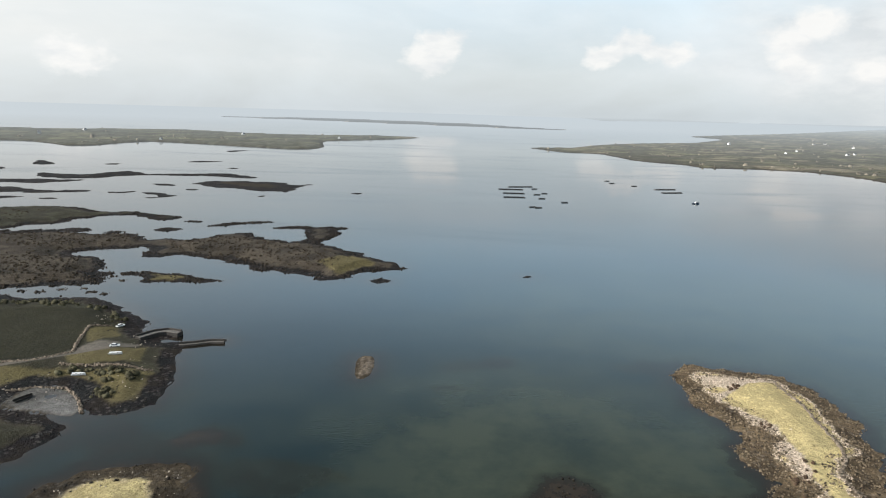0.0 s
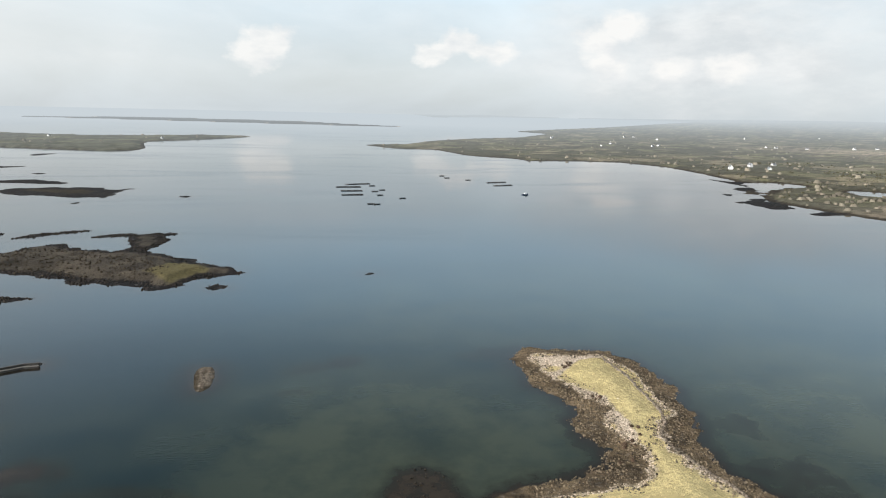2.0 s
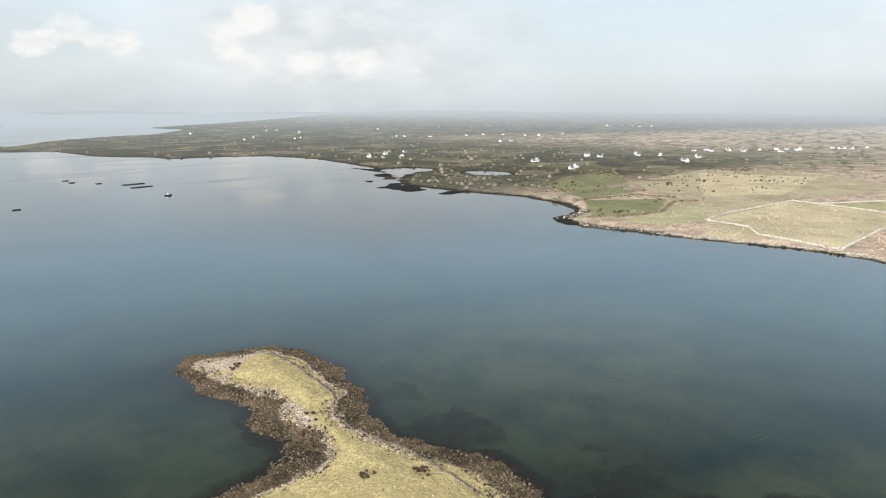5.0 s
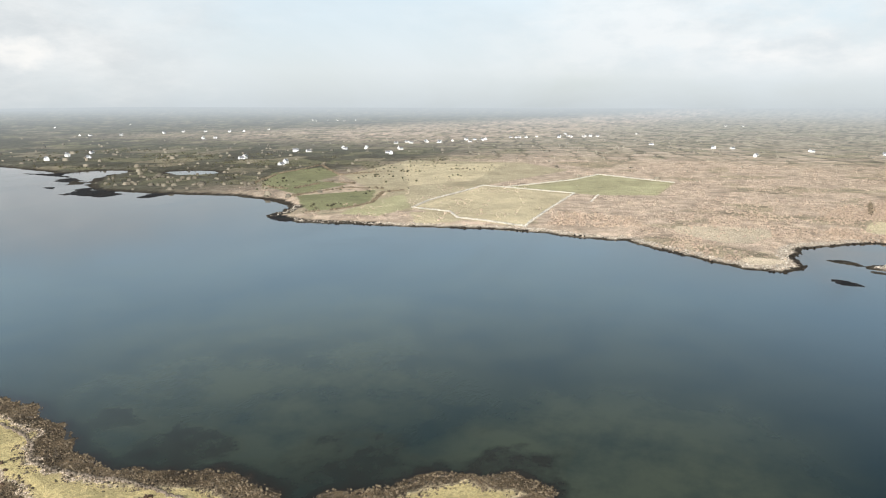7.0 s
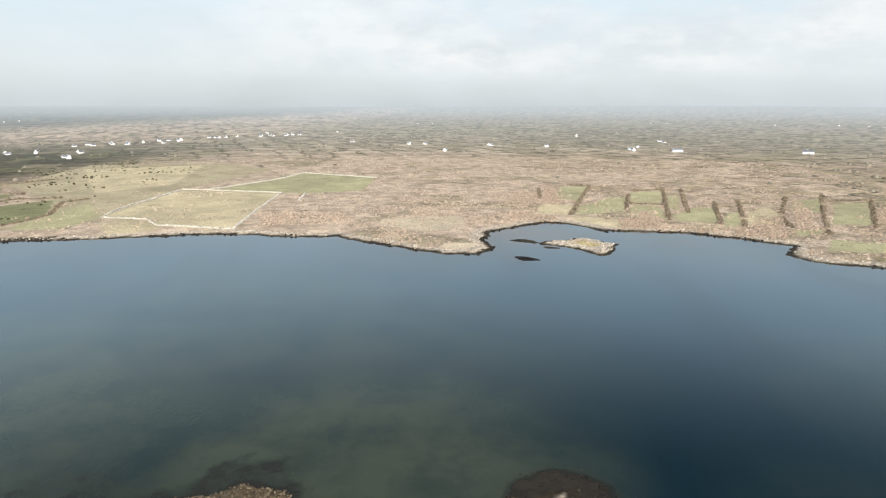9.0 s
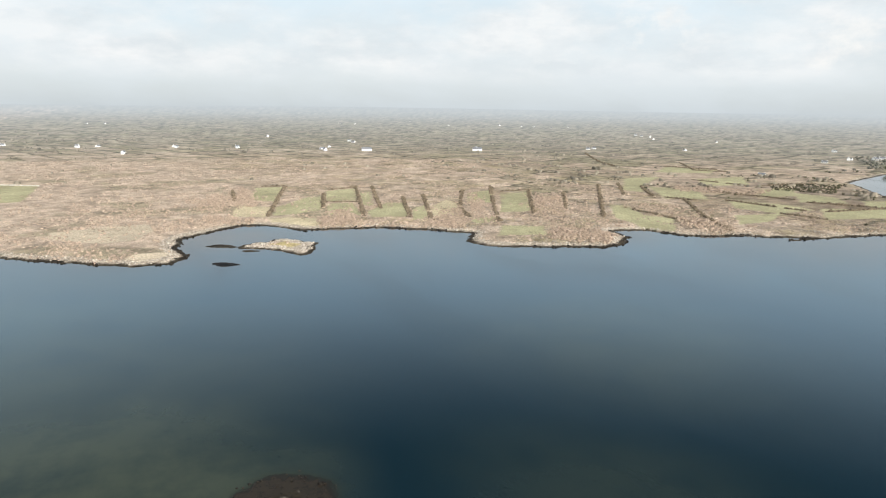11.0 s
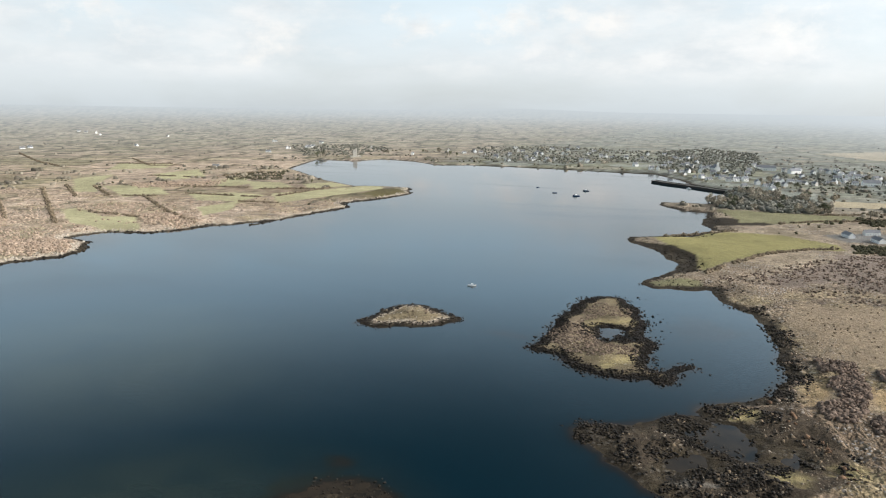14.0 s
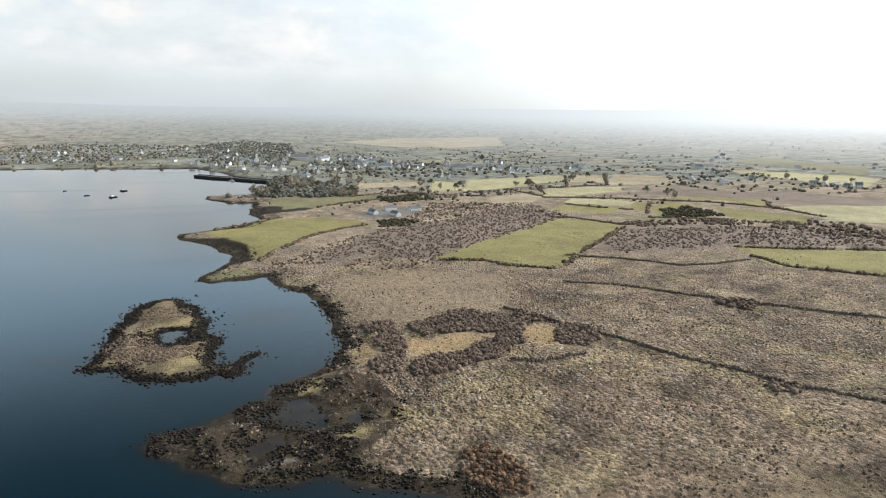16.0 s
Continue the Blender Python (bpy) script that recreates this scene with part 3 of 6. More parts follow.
field("palegreen", [(714, -811), (705, -875), (632, -798), (642, -742)])
field("olive", [(439, -772), (444, -832), (409, -848), (375, -794), (395, -755)])
field("green", [(745, 600), (838, 580), (824, 523), (697, 516)])
field("green", [(915, 726), (1038, 713), (930, 606), (814, 583), (739, 606)])
field("green", [(686, 512), (784, 454), (680, 404), (621, 403), (589, 424)])
field("sand", [(657, 66), (674, 24), (677, -11), (643, -16), (599, 1), (593, 26), (626, 63)])
field("sand", [(519, 19), (538, 4), (550, -26), (529, -29), (514, -20), (510, 1)])
field("olive", [(-88, 470), (-69, 504), (-48, 480), (-51, 454), (-68, 442)])
field("shingle", [(108, 282), (140, 281), (141, 275), (127, 271), (120, 263), (110, 255), (114, 247), (123, 233), (121, 224), (120, 210), (118, 200), (109, 183), (99, 176), (88, 173), (82, 171), (78, 176), (85, 178), (96, 179), (103, 184), (110, 199), (115, 209), (114, 226), (111, 241), (104, 253), (104, 260), (111, 262), (118, 265), (110, 272)])
field("shingle", [(146, 225), (144, 211), (131, 195), (126, 196), (128, 202), (136, 208), (142, 216)])

# pasture, moor, scrub, dark, olive and silt carry the north-west's cloud shade in colour
COVER = {"weed": (0.030, 0.023, 0.014), "shingle": (0.42, 0.348, 0.268), "stone": (0.30, 0.27, 0.22), "straw": (0.46, 0.372, 0.18), "straw_brown": (0.17, 0.135, 0.082),
         "pasture": (0.036, 0.034, 0.021), "farland": (0.085, 0.083, 0.058), "north_shore_cloud_shade": (0.08, 0.074, 0.052), "scrub": (0.024, 0.021, 0.015), "moor": (0.050, 0.041, 0.030), "sand": (0.50, 0.415, 0.30), "heath": (0.168, 0.124, 0.084), "mud": (0.058, 0.044, 0.030), "pink": (0.43, 0.335, 0.25), "north": (0.195, 0.2, 0.168), "lush": (0.22, 0.195, 0.082), "dull": (0.185, 0.172, 0.095), "bracken": (0.225, 0.174, 0.116), "dry_grass": (0.30, 0.215, 0.115), "dun": (0.31, 0.255, 0.125), "mauve": (0.182, 0.142, 0.115), "gravel": (0.13, 0.115, 0.095), "yard": (0.17, 0.16, 0.145), "olive": (0.105, 0.088, 0.04), "silt": (0.165, 0.16, 0.15), "green": (0.185, 0.182, 0.095),
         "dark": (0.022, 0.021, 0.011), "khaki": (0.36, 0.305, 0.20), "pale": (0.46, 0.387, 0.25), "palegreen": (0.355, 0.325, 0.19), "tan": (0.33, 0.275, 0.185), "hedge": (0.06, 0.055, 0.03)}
COVER = {k: np.array(v) for k, v in COVER.items()}
LATTICE = np.random.RandomState(7).rand(256, 256)


def value_noise(x, y):
    i, j = np.floor(x).astype(int), np.floor(y).astype(int)
    u, v = x - i, y - j
    u, v = u * u * (3 - 2 * u), v * v * (3 - 2 * v)
    a, b = LATTICE[i % 256, j % 256], LATTICE[(i + 1) % 256, j % 256]
    c, d = LATTICE[i % 256, (j + 1) % 256], LATTICE[(i + 1) % 256, (j + 1) % 256]
    return (a * (1 - u) + b * u) * (1 - v) + (c * (1 - u) + d * u) * v


def cloudy(x, y, scale, octaves=4):
    """Fractal noise, about -0.5 to 0.5."""
    out, amp, total = 0.0, 1.0, 0.0
    for k in range(octaves):
        out = out + amp * value_noise(x / scale * 2 ** k + 17.3 * k, y / scale * 2 ** k + 5.1 * k)
        total += amp
        amp *= 0.55
    return out / total - 0.5


def inside_by(x, y, ring):
    """Metres inside a closed outline (negative outside)."""
    best, odd = np.full(x.shape, 1e18), np.zeros(x.shape, bool)
    for (ax, ay), (bx, by) in zip(ring, np.roll(ring, -1, axis=0)):
        dx, dy = bx - ax, by - ay
        t = np.clip(((x - ax) * dx + (y - ay) * dy) / (dx * dx + dy * dy + 1e-9), 0, 1)
        best = np.minimum(best, (x - ax - t * dx) ** 2 + (y - ay - t * dy) ** 2)
        if ay != by:
            odd ^= ((ay > y) != (by > y)) & (x < (y - ay) * dx / dy + ax)
    return np.where(odd, 1, -1) * np.sqrt(best)


def smooth(a, b, x):
    t = np.clip((x - a) / (b - a), 0, 1)
    return t * t * (3 - 2 * t)


def rounded(ring, times=1):
    """Cut the corners of an outline so that it runs in curves."""
    for _ in range(times):
        nxt = np.roll(ring, -1, axis=0)
        ring = np.stack([ring * 0.78 + nxt * 0.22, ring * 0.22 + nxt * 0.78], axis=1).reshape(-1, 2)
    return ring


SOFT = ("bracken", "mauve", "dun", "dry_grass")


def survey(x, y):
    """Height, cover colour, stoniness and distance to the shore of the land at x, y (flat plan)."""
    x, y = np.asarray(x, float), np.asarray(y, float)
    n = len(x)
    shore, who = np.full(n, -400.0), np.full(n, -1)
    rough = cloudy(x, y, 14, 4) * 9 + cloudy(x, y, 3.5, 2) * 2.5
    for k, (name, ring, weed, shingle, top, cover, hole) in enumerate(LANDS):
        lo, hi = ring.min(0) - 120, ring.max(0) + 120
        near = np.flatnonzero((x > lo[0]) & (x < hi[0]) & (y > lo[1]) & (y < hi[1]))
        if not len(near):
            continue
        d = inside_by(x[near], y[near], ring if len(ring) > 100 else rounded(ring))
        size = min(1.0, np.ptp(ring, axis=0).min() / 45)
        if name in ("dark_island", "long_islet") or name.startswith("skerry"):
            d = d + (cloudy(x[near], y[near], 26, 4) * 14 + cloudy(x[near] + 70, y[near], 11, 3) * 10) * max(0.35, size)
        d = d + rough[near] * max(0.25, size) * smooth(60, 0, np.abs(d))
        if name == "grass_island":
            d = d - 4.0 + cloudy(x[near], y[near], 5, 3) * 5
        if hole:
            d = d + cloudy(x[near], y[near], 12, 4) * 24
            shore[near] = np.minimum(shore[near], -d)
        else:
            take = d > shore[near]
            shore[near] = np.where(take, d, shore[near])
            who[near] = np.where(take, k, who[near])
    par = np.array([(l[2], l[3], l[4]) for l in LANDS])
    weed, shingle, top = par[who].T
    col = np.array([COVER[l[5]] for l in LANDS])[who]
    speck = cloudy(x, y, 9, 4)
    patch = cloudy(x, y, 70, 4)
    blot = cloudy(x, y, 22, 4)
    # mixed cover of the open land
    heath = np.array([l[5] == "heath" for l in LANDS])[who]
    east = (heath * smooth(150, 420, x) * np.maximum(smooth(-800, -500, y), 0.8 * smooth(450, 800, x)))[:, None]
    col = col * (1 - east) + COVER["pink"] * east
    # cloud shade over the northern shore is painted in as a darker cover
    for cover, share in (("north_shore_cloud_shade", np.maximum(smooth(450, 750, y) * smooth(2400, 1400, x), smooth(1500, 2500, y))), ("north", smooth(-750, -1000, y) * smooth(700, 450, x))):
        # the village land's cover is paled and greyed to hold painted haze
        f = (heath * share)[:, None]
        col = col * (1 - f) + COVER[cover] * f
    green = np.where(heath & (x > 150), smooth(0.06, 0.2, patch), 0)[:, None]
    col = col * (1 - 0.5 * green) + COVER["dull"] * 0.5 * green
    shingle = np.where(heath, np.where(x > 380, np.where(y < -440, 3.0, np.where(y > 330, 0.2, 8.0)), 0.2), shingle)
    weed = np.where(heath & (x > 380), np.where(y < 330, 5.0, 14.0), weed)
    meadow = np.array([l[5] == "straw" for l in LANDS])[who]
    dark = smooth(0.06, 0.22, blot)[:, None] * 0.55 * (1 - 0.55 * east) * (1 - 0.85 * meadow[:, None])
    col = col * (1 - dark) + COVER["scrub"] * dark
    col[np.array([l[5] == "weed" for l in LANDS])[who]] = COVER["weed"]
    south = (heath * smooth(-100, -200, y) * smooth(-900, -600, y))[:, None]
    warm = south * smooth(-0.06, 0.14, cloudy(x + 200, y, 34, 4))[:, None]
    col = col * (1 - 0.6 * warm) + COVER["bracken"] * 0.6 * warm
    straw = south * smooth(0.05, 0.17, cloudy(x - 300, y, 24, 4))[:, None]
    col = col * (1 - 0.3 * straw) + COVER["dun"] * 0.3 * straw
    beyond = (heath * smooth(-380, -580, y) * smooth(-1000, -800, y) * smooth(300, 150, x))[:, None]
    col = col * (1 - 0.8 * beyond) + np.array([0.265, 0.212, 0.152]) * 0.8 * beyond
    stony = np.where(heath, smooth(-0.10, 0.12, cloudy(x, y, 40, 3)) * smooth(-150, -250, y) * smooth(1000, 700, np.hypot(x, y)), 0.0)
    stony = np.maximum(stony, np.where(heath, 0.55 * smooth(-130, -200, y) * smooth(-620, -480, y) * smooth(100, 40, x), 0.0))
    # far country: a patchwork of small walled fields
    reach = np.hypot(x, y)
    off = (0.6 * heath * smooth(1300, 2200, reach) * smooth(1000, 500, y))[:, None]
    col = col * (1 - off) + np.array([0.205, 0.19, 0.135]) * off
    col, hedge = patchwork(x, y, col, smooth(800, 1200, reach + 250 * (y < -450) * (x > 250)) * np.array([l[5] in ("heath", "farland") for l in LANDS])[who] * (1 - 0.75 * smooth(300, 480, x) * smooth(-520, -380, y) * smooth(700, 500, y) * smooth(1700, 1300, reach)))
    col = col * np.clip(1 + np.where(meadow, 0.35, 1.25) * speck, 0.4, 1.8)[:, None]
    # fields
    for cover, ring in FIELDS:
        lo, hi = ring.min(0) - 20, ring.max(0) + 20
        near = np.flatnonzero((x > lo[0]) & (x < hi[0]) & (y > lo[1]) & (y < hi[1]))
        if len(near):
            d = inside_by(x[near], y[near], ring) + (cloudy(x[near], y[near], 26, 4) * 45 if cover in ("bracken", "mauve") else cloudy(x[near], y[near], 12, 4) * 14 if cover in ("dun", "dry_grass") else speck[near] * 3)
            f = smooth(-0.8, 0.8, d)[:, None] if cover not in SOFT else 0.85 * smooth(-4, 4, d)[:, None]
            c = COVER[cover] * (1 + 0.5 * patch[near][:, None] + 0.35 * blot[near][:, None])
            col[near] = col[near] * (1 - f) + c * f
            stony[near] = stony[near] * (1 - f[:, 0]) + (0.3 if cover == "shingle" else 0.0) * f[:, 0]
    # the shore: weed, then shingle
    edge = shore + speck * 7
    f = (smooth(weed + shingle + 1.5, weed + shingle - 1.5, edge) * np.clip(shingle / 2.5, 0, 1))[:, None]
    col = col * (1 - f) + COVER["shingle"] * f
    stony = stony * (1 - f[:, 0]) + 0.65 * f[:, 0]
    f = smooth(weed + 1.2, weed - 1.2, edge)[:, None]
    # near-black weed; on the north-west shores it also holds painted cloud shade
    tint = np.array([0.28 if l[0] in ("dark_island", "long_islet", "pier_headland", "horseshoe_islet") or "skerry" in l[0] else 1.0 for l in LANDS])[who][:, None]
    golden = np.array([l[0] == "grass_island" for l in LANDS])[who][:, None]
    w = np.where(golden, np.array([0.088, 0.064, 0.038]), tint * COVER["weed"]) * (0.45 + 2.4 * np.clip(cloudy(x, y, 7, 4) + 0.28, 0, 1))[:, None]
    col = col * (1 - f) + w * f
    stony = stony * (1 - f[:, 0]) + 0.15 * f[:, 0]
    # height
    z = np.where(shore > 0, np.minimum(shore / (weed + 1), 1) * 0.9 * np.minimum(1, top), shore * 0.08)
    z = z + smooth(weed, weed + shingle + 14, shore) * np.maximum(top - 0.9, 0)
    z = z + smooth(5, 60, shore) * (cloudy(x, y, 90, 3) * 1.6 * (top > 1.5)) + (shore > 0.5) * speck * 0.5 - 0.25 * np.array(["mound" in l[0] for l in LANDS])[who]
    # tussocks and half-buried stones
    lumpy = np.where(heath, smooth(4, 14, shore) * smooth(-100, -160, y) * smooth(-560, -420, y), 0.0) + 0.6 * (stony > 0.6) * (shore > 0)
    z = z + lumpy * (value_noise(x / 1.7, y / 1.7) - 0.5) * 0.9 * smooth(700, 300, np.hypot(x, y))
    return z, np.clip(col, 0.008, 0.8), np.clip(stony, 0, 1), shore, who


def in_field(x, y):
    out = np.zeros(len(x), bool)
    for cover, ring in FIELDS:
        if cover not in ("bracken", "mud", "shingle", "mauve", "dun", "dry_grass", "yard"):
            out |= inside_by(x, y, ring) > 0
    return out


def patchwork(x, y, col, share):
    """Irregular field parcels with dark hedge lines between them."""
    turn = 0.35
    u, v = (x * math.cos(turn) + y * math.sin(turn)) / 92, (-x * math.sin(turn) + y * math.cos(turn)) / 58
    i, j = np.floor(u).astype(int), np.floor(v).astype(int)
    first, second, key = np.full(len(x), 9.0), np.full(len(x), 9.0), np.zeros(len(x), int)
    for di in (-1, 0, 1):
        for dj in (-1, 0, 1):
            a, b = (i + di) % 256, (j + dj) % 256
            d = np.maximum(np.abs(i + di + 0.2 + 0.6 * LATTICE[a, b] - u), np.abs(j + dj + 0.2 + 0.6 * LATTICE[b, a] - v))
            closer = d < first
            second = np.where(closer, first, np.minimum(second, d))
            key = np.where(closer, a * 256 + b, key)
            first = np.where(closer, d, first)
    pick = LATTICE[(key * 7) % 256, (key // 5) % 256]
    tone = col * (0.8 + 0.45 * pick)[:, None]
    shift = LATTICE[(key * 3) % 256, (key // 11) % 256]
    tone = np.where((shift < 0.16)[:, None], 0.5 * (COVER["dull"] + tone), np.where(((shift > 0.86) & ((x > -200) | (y < 0)))[:, None], 0.45 * COVER["tan"] + 0.5 * tone, tone))
    s = (share * np.where(np.hypot(x, y) > 1300, 0.9, 0.7))[:, None]
    col = col * (1 - s) + tone * s
    hedge = smooth(0.10, 0.03, (second - first) * np.where(np.hypot(x, y) > 1500, 0.6, 1.0)) * share * (value_noise(x / 60, y / 60) > 0.3)
    h = (hedge * 0.85)[:, None]
    return col * (1 - h) + COVER["hedge"] * h, hedge


def lift(x, y, z):
    """Beyond 2 km the plain climbs gently into uplands that close the view at 4 km."""
    d = np.hypot(x, y)
    r = np.where(d > 2000, 4000 - 4.0e6 / np.maximum(d, 2000), d)
    k = r / np.maximum(d, 1e-6)
    return x * k, y * k, z * k + EYE * (1 - k)


SPOKES = np.concatenate([np.arange(-236, 42, 0.21), np.arange(42, 124, 2.0)])
RINGS = np.concatenate([[1.0], 70 * 1.0066 ** np.arange(0, 509), 1 / np.linspace(1 / 1995, 1 / 19000, 62)])


def sheet(name, spokes, rings, keep, values, mats, beyond=None):
    """A round sheet of quads; keep: which vertices matter; beyond: which lie on the far side of a cut; values: attributes by name."""
    n, m = len(spokes), len(rings)
    idx = np.arange(n * m).reshape(m, n)
    a, b = idx[:-1], idx[1:]
    quads = np.stack([a, np.roll(a, -1, 1), np.roll(b, -1, 1), b], axis=-1)[:, ::, ::-1].reshape(-1, 4)
    quads = quads[keep[quads].any(1)]
    if beyond is not None:
        quads = quads[beyond[quads].all(1)]
    used = np.unique(quads)
    back = np.full(n * m, -1)
    back[used] = np.arange(len(used))
    quads = back[quads]
    me = bpy.data.meshes.new(name)
    me.vertices.add(len(used))
    me.vertices.foreach_set("co", values["co"][used].astype(np.float32).ravel())
    me.loops.add(len(quads) * 4)
    me.loops.foreach_set("vertex_index", quads.ravel().astype(np.int32))
    me.polygons.add(len(quads))
    me.polygons.foreach_set("loop_start", (np.arange(len(quads)) * 4).astype(np.int32))
    me.polygons.foreach_set("use_smooth", np.ones(len(quads), bool))
    for key, val in values.items():
        if key == "co":
            continue
        if val.ndim == 2:
            me.attributes.new(key, "FLOAT_COLOR", "POINT").data.foreach_set("color", val[used].astype(np.float32).ravel())
        else:
            me.attributes.new(key, "FLOAT", "POINT").data.foreach_set("value", val[used].astype(np.float32))
    for mat in mats:
        me.materials.append(mat)
    me.update(calc_edges=True)
    me.validate()
    return new(name, me)


def painted_haze_at(d, turn):
    """How much haze glow is painted over what lies d metres off, and its colour, by the turn from north in degrees."""
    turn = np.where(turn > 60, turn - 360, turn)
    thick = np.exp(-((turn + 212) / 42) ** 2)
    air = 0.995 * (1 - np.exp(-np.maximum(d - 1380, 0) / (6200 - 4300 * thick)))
    # the painted haze grows brighter towards the sun
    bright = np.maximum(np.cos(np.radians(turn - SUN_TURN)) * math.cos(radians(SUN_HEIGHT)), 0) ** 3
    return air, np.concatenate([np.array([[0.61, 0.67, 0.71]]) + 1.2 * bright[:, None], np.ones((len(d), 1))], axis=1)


def build_land():
    ring, spoke = np.meshgrid(RINGS, np.radians(SPOKES), indexing="ij")
    x, y = (-ring * np.sin(spoke)).ravel() + 6, (ring * np.cos(spoke)).ravel() - 6
    z, col, stony, shore, who = survey(x, y)
    d = np.hypot(x, y)
    co = np.stack(lift(x, y, np.where(d > 1900, np.maximum(z, -1), z)), axis=1)
    cover = np.concatenate([col, stony[:, None]], axis=1)
    # low hills on the skyline
    turn = np.degrees(spoke.ravel())
    air, haze = painted_haze_at(d, turn)
    hill = 15 + 42 * np.exp(-((turn + 219.5) / 5.5) ** 2) + 14 * np.exp(-((turn + 163) / 6) ** 2) + 9 * np.exp(-((turn + 110) / 16) ** 2) + 9 * np.exp(-((turn + 22) / 9) ** 2)
    co[:, 2] += hill * smooth(8000, 18000, d) * smooth(0, 3500, shore)
    cut = 1400
    far = d > cut * 1.004
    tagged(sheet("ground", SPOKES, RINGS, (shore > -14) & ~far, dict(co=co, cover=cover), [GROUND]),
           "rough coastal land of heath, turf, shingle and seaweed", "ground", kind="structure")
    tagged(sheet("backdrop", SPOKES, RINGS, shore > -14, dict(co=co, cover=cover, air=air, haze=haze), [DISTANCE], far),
           "distant farmland with painted haze glow, rising to the horizon", "countryside", kind="structure")
    # the sea
    rows, cols = np.arange(0, len(RINGS), 2), np.arange(0, len(SPOKES), 2)
    pick = (rows[:, None] * len(SPOKES) + cols[None, :]).ravel()
    wx, wy, sd = x[pick], y[pick], shore[pick]
    depth = np.maximum(-sd, 0) * np.where(wy < 40 - 0.2 * wx, 0.75, 0.25) + 0.15
    for sx, sy, rx, ry, turn, least in SHOALS:
        c, s = math.cos(radians(turn)), math.sin(radians(turn))
        u, v = ((wx - sx) * c + (wy - sy) * s) / rx, (-(wx - sx) * s + (wy - sy) * c) / ry
        depth = np.minimum(depth, least + 6 * np.maximum(np.hypot(u, v) + 1.3 * cloudy(wx, wy, 16, 4) - 0.45, 0) * 1.3)
    for name, ring, weed, shingle, top, cover, hole in LANDS:
        if hole:
            depth = np.where(inside_by(wx, wy, ring) > -1, np.minimum(depth, 0.3), depth)
    depth = np.clip(depth, 0, 6)
    wco = np.stack(lift(wx, wy, np.zeros(len(wx))), axis=1)
    # pale sea bed: broad shallows over sand and silt
    sand = np.zeros(len(wx))
    for sx, sy, rx, ry, share in SANDS:
        sand = np.maximum(sand, share * smooth(1.25, 0.25, np.hypot((wx - sx) / rx, (wy - sy) / ry) + 0.5 * cloudy(wx, wy, 70, 3)))
    wd = np.hypot(wx, wy)
    chop = smooth(800, 180, wd) * smooth(-2, 12, -sd) + 0.02
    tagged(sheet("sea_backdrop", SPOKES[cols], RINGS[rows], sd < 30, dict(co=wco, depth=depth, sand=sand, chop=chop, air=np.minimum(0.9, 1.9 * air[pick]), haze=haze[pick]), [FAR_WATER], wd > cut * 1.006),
           "distant open sea paled by a painted haze glow", "water", kind="structure")
    tagged(sheet("water", SPOKES[cols], RINGS[rows], (sd < 30) & (wd <= cut * 1.006), dict(co=wco, depth=depth, sand=sand, chop=chop), [WATER]),
           "calm blue-green sea water of a sheltered bay", "water", kind="structure")


# sandy shallows: x, y, half lengths, how pale
SANDS = [(40, 220, 105, 120, 0.8), (240, 190, 160, 150, 1.0), (190, 35, 125, 90, 0.9), (340, 110, 200, 170, 0.65), (200, 330, 260, 160, 0.6), (255, -215, 105, 90, 0.4), (135, -120, 75, 60, 0.35), (-75, 225, 110, 80, 0.3)]
# shoals under water: x, y, half lengths, turn, least depth
SHOALS = [(5, 285, 22, 14, 0, 1.4), (27, 290, 14, 12, 0, 1.0), (3, 261, 12, 6, 0, 1.4), (-80, 213, 22, 16, 40, 0.35),
          (-105, 206, 45, 30, 0, 1.2), (-47, 191, 30, 20, 0, 1.8), (160, 201, 16, 28, 0, 1.3), (155, 163, 26, 26, 0, 1.2),
          (169, 103, 30, 26, 0, 1.4), (183, 64, 30, 30, 0, 0.9), (166, 121, 40, 20, 0, 1.8), (183, -32, 16, 16, 0, 0.8)]
SHOALS += [(96, -160, 30, 24, 20, 1.6), (96, -317, 26, 8, 0, 1.4), (106, -173, 10, 8, 0, 1.0), (9, -363, 26, 40, 0, 1.6),
           (94, 292, 20, 16, 0, 1.2), (5, -233, 14, 10, 0, 0.6), (592, -81, 40, 60, 0, 0.8), (685, 902, 80, 110, 0, 0.9)]


build_land()


# ---- helpers for things ----
RNG = np.random.RandomState(11)


def ground_at(pts, least=0.0):
    """Heights of the land under plan points."""
    p = np.atleast_2d(np.array(pts, float))
    return np.maximum(survey(p[:, 0], p[:, 1])[0], least)


def mesh_of(name, verts, faces, mat, smooth_shade=False):
    me = bpy.data.meshes.new(name)
    me.from_pydata(verts, [], faces)
    me.materials.append(mat)
    if smooth_shade:
        me.polygons.foreach_set("use_smooth", np.ones(len(me.polygons), bool))
    me.update()
    return me


def part(name, bm, mat, parent, label=""):
    """Link a bmesh as one mesh object under a thing or a part."""
    me = bpy.data.meshes.new(name)
    bm.to_mesh(me)
    bm.free()
    me.materials.append(mat)
    ob = new(name, me)
    ob.parent = parent
    if label:
        tagged(ob, label)
    return ob


def block(bm, x0, x1, y0, y1, z0, z1, bevel=0.0):
    made = bmesh.ops.create_cube(bm, size=1.0, matrix=Matrix.Translation(((x0 + x1) / 2, (y0 + y1) / 2, (z0 + z1) / 2)) @ Matrix.Diagonal((x1 - x0, y1 - y0, z1 - z0, 1)))
    if bevel:
        edges = list({e for v in made["verts"] for e in v.link_edges})
        bmesh.ops.bevel(bm, geom=edges, offset=bevel, segments=1, affect="EDGES")
    return bm


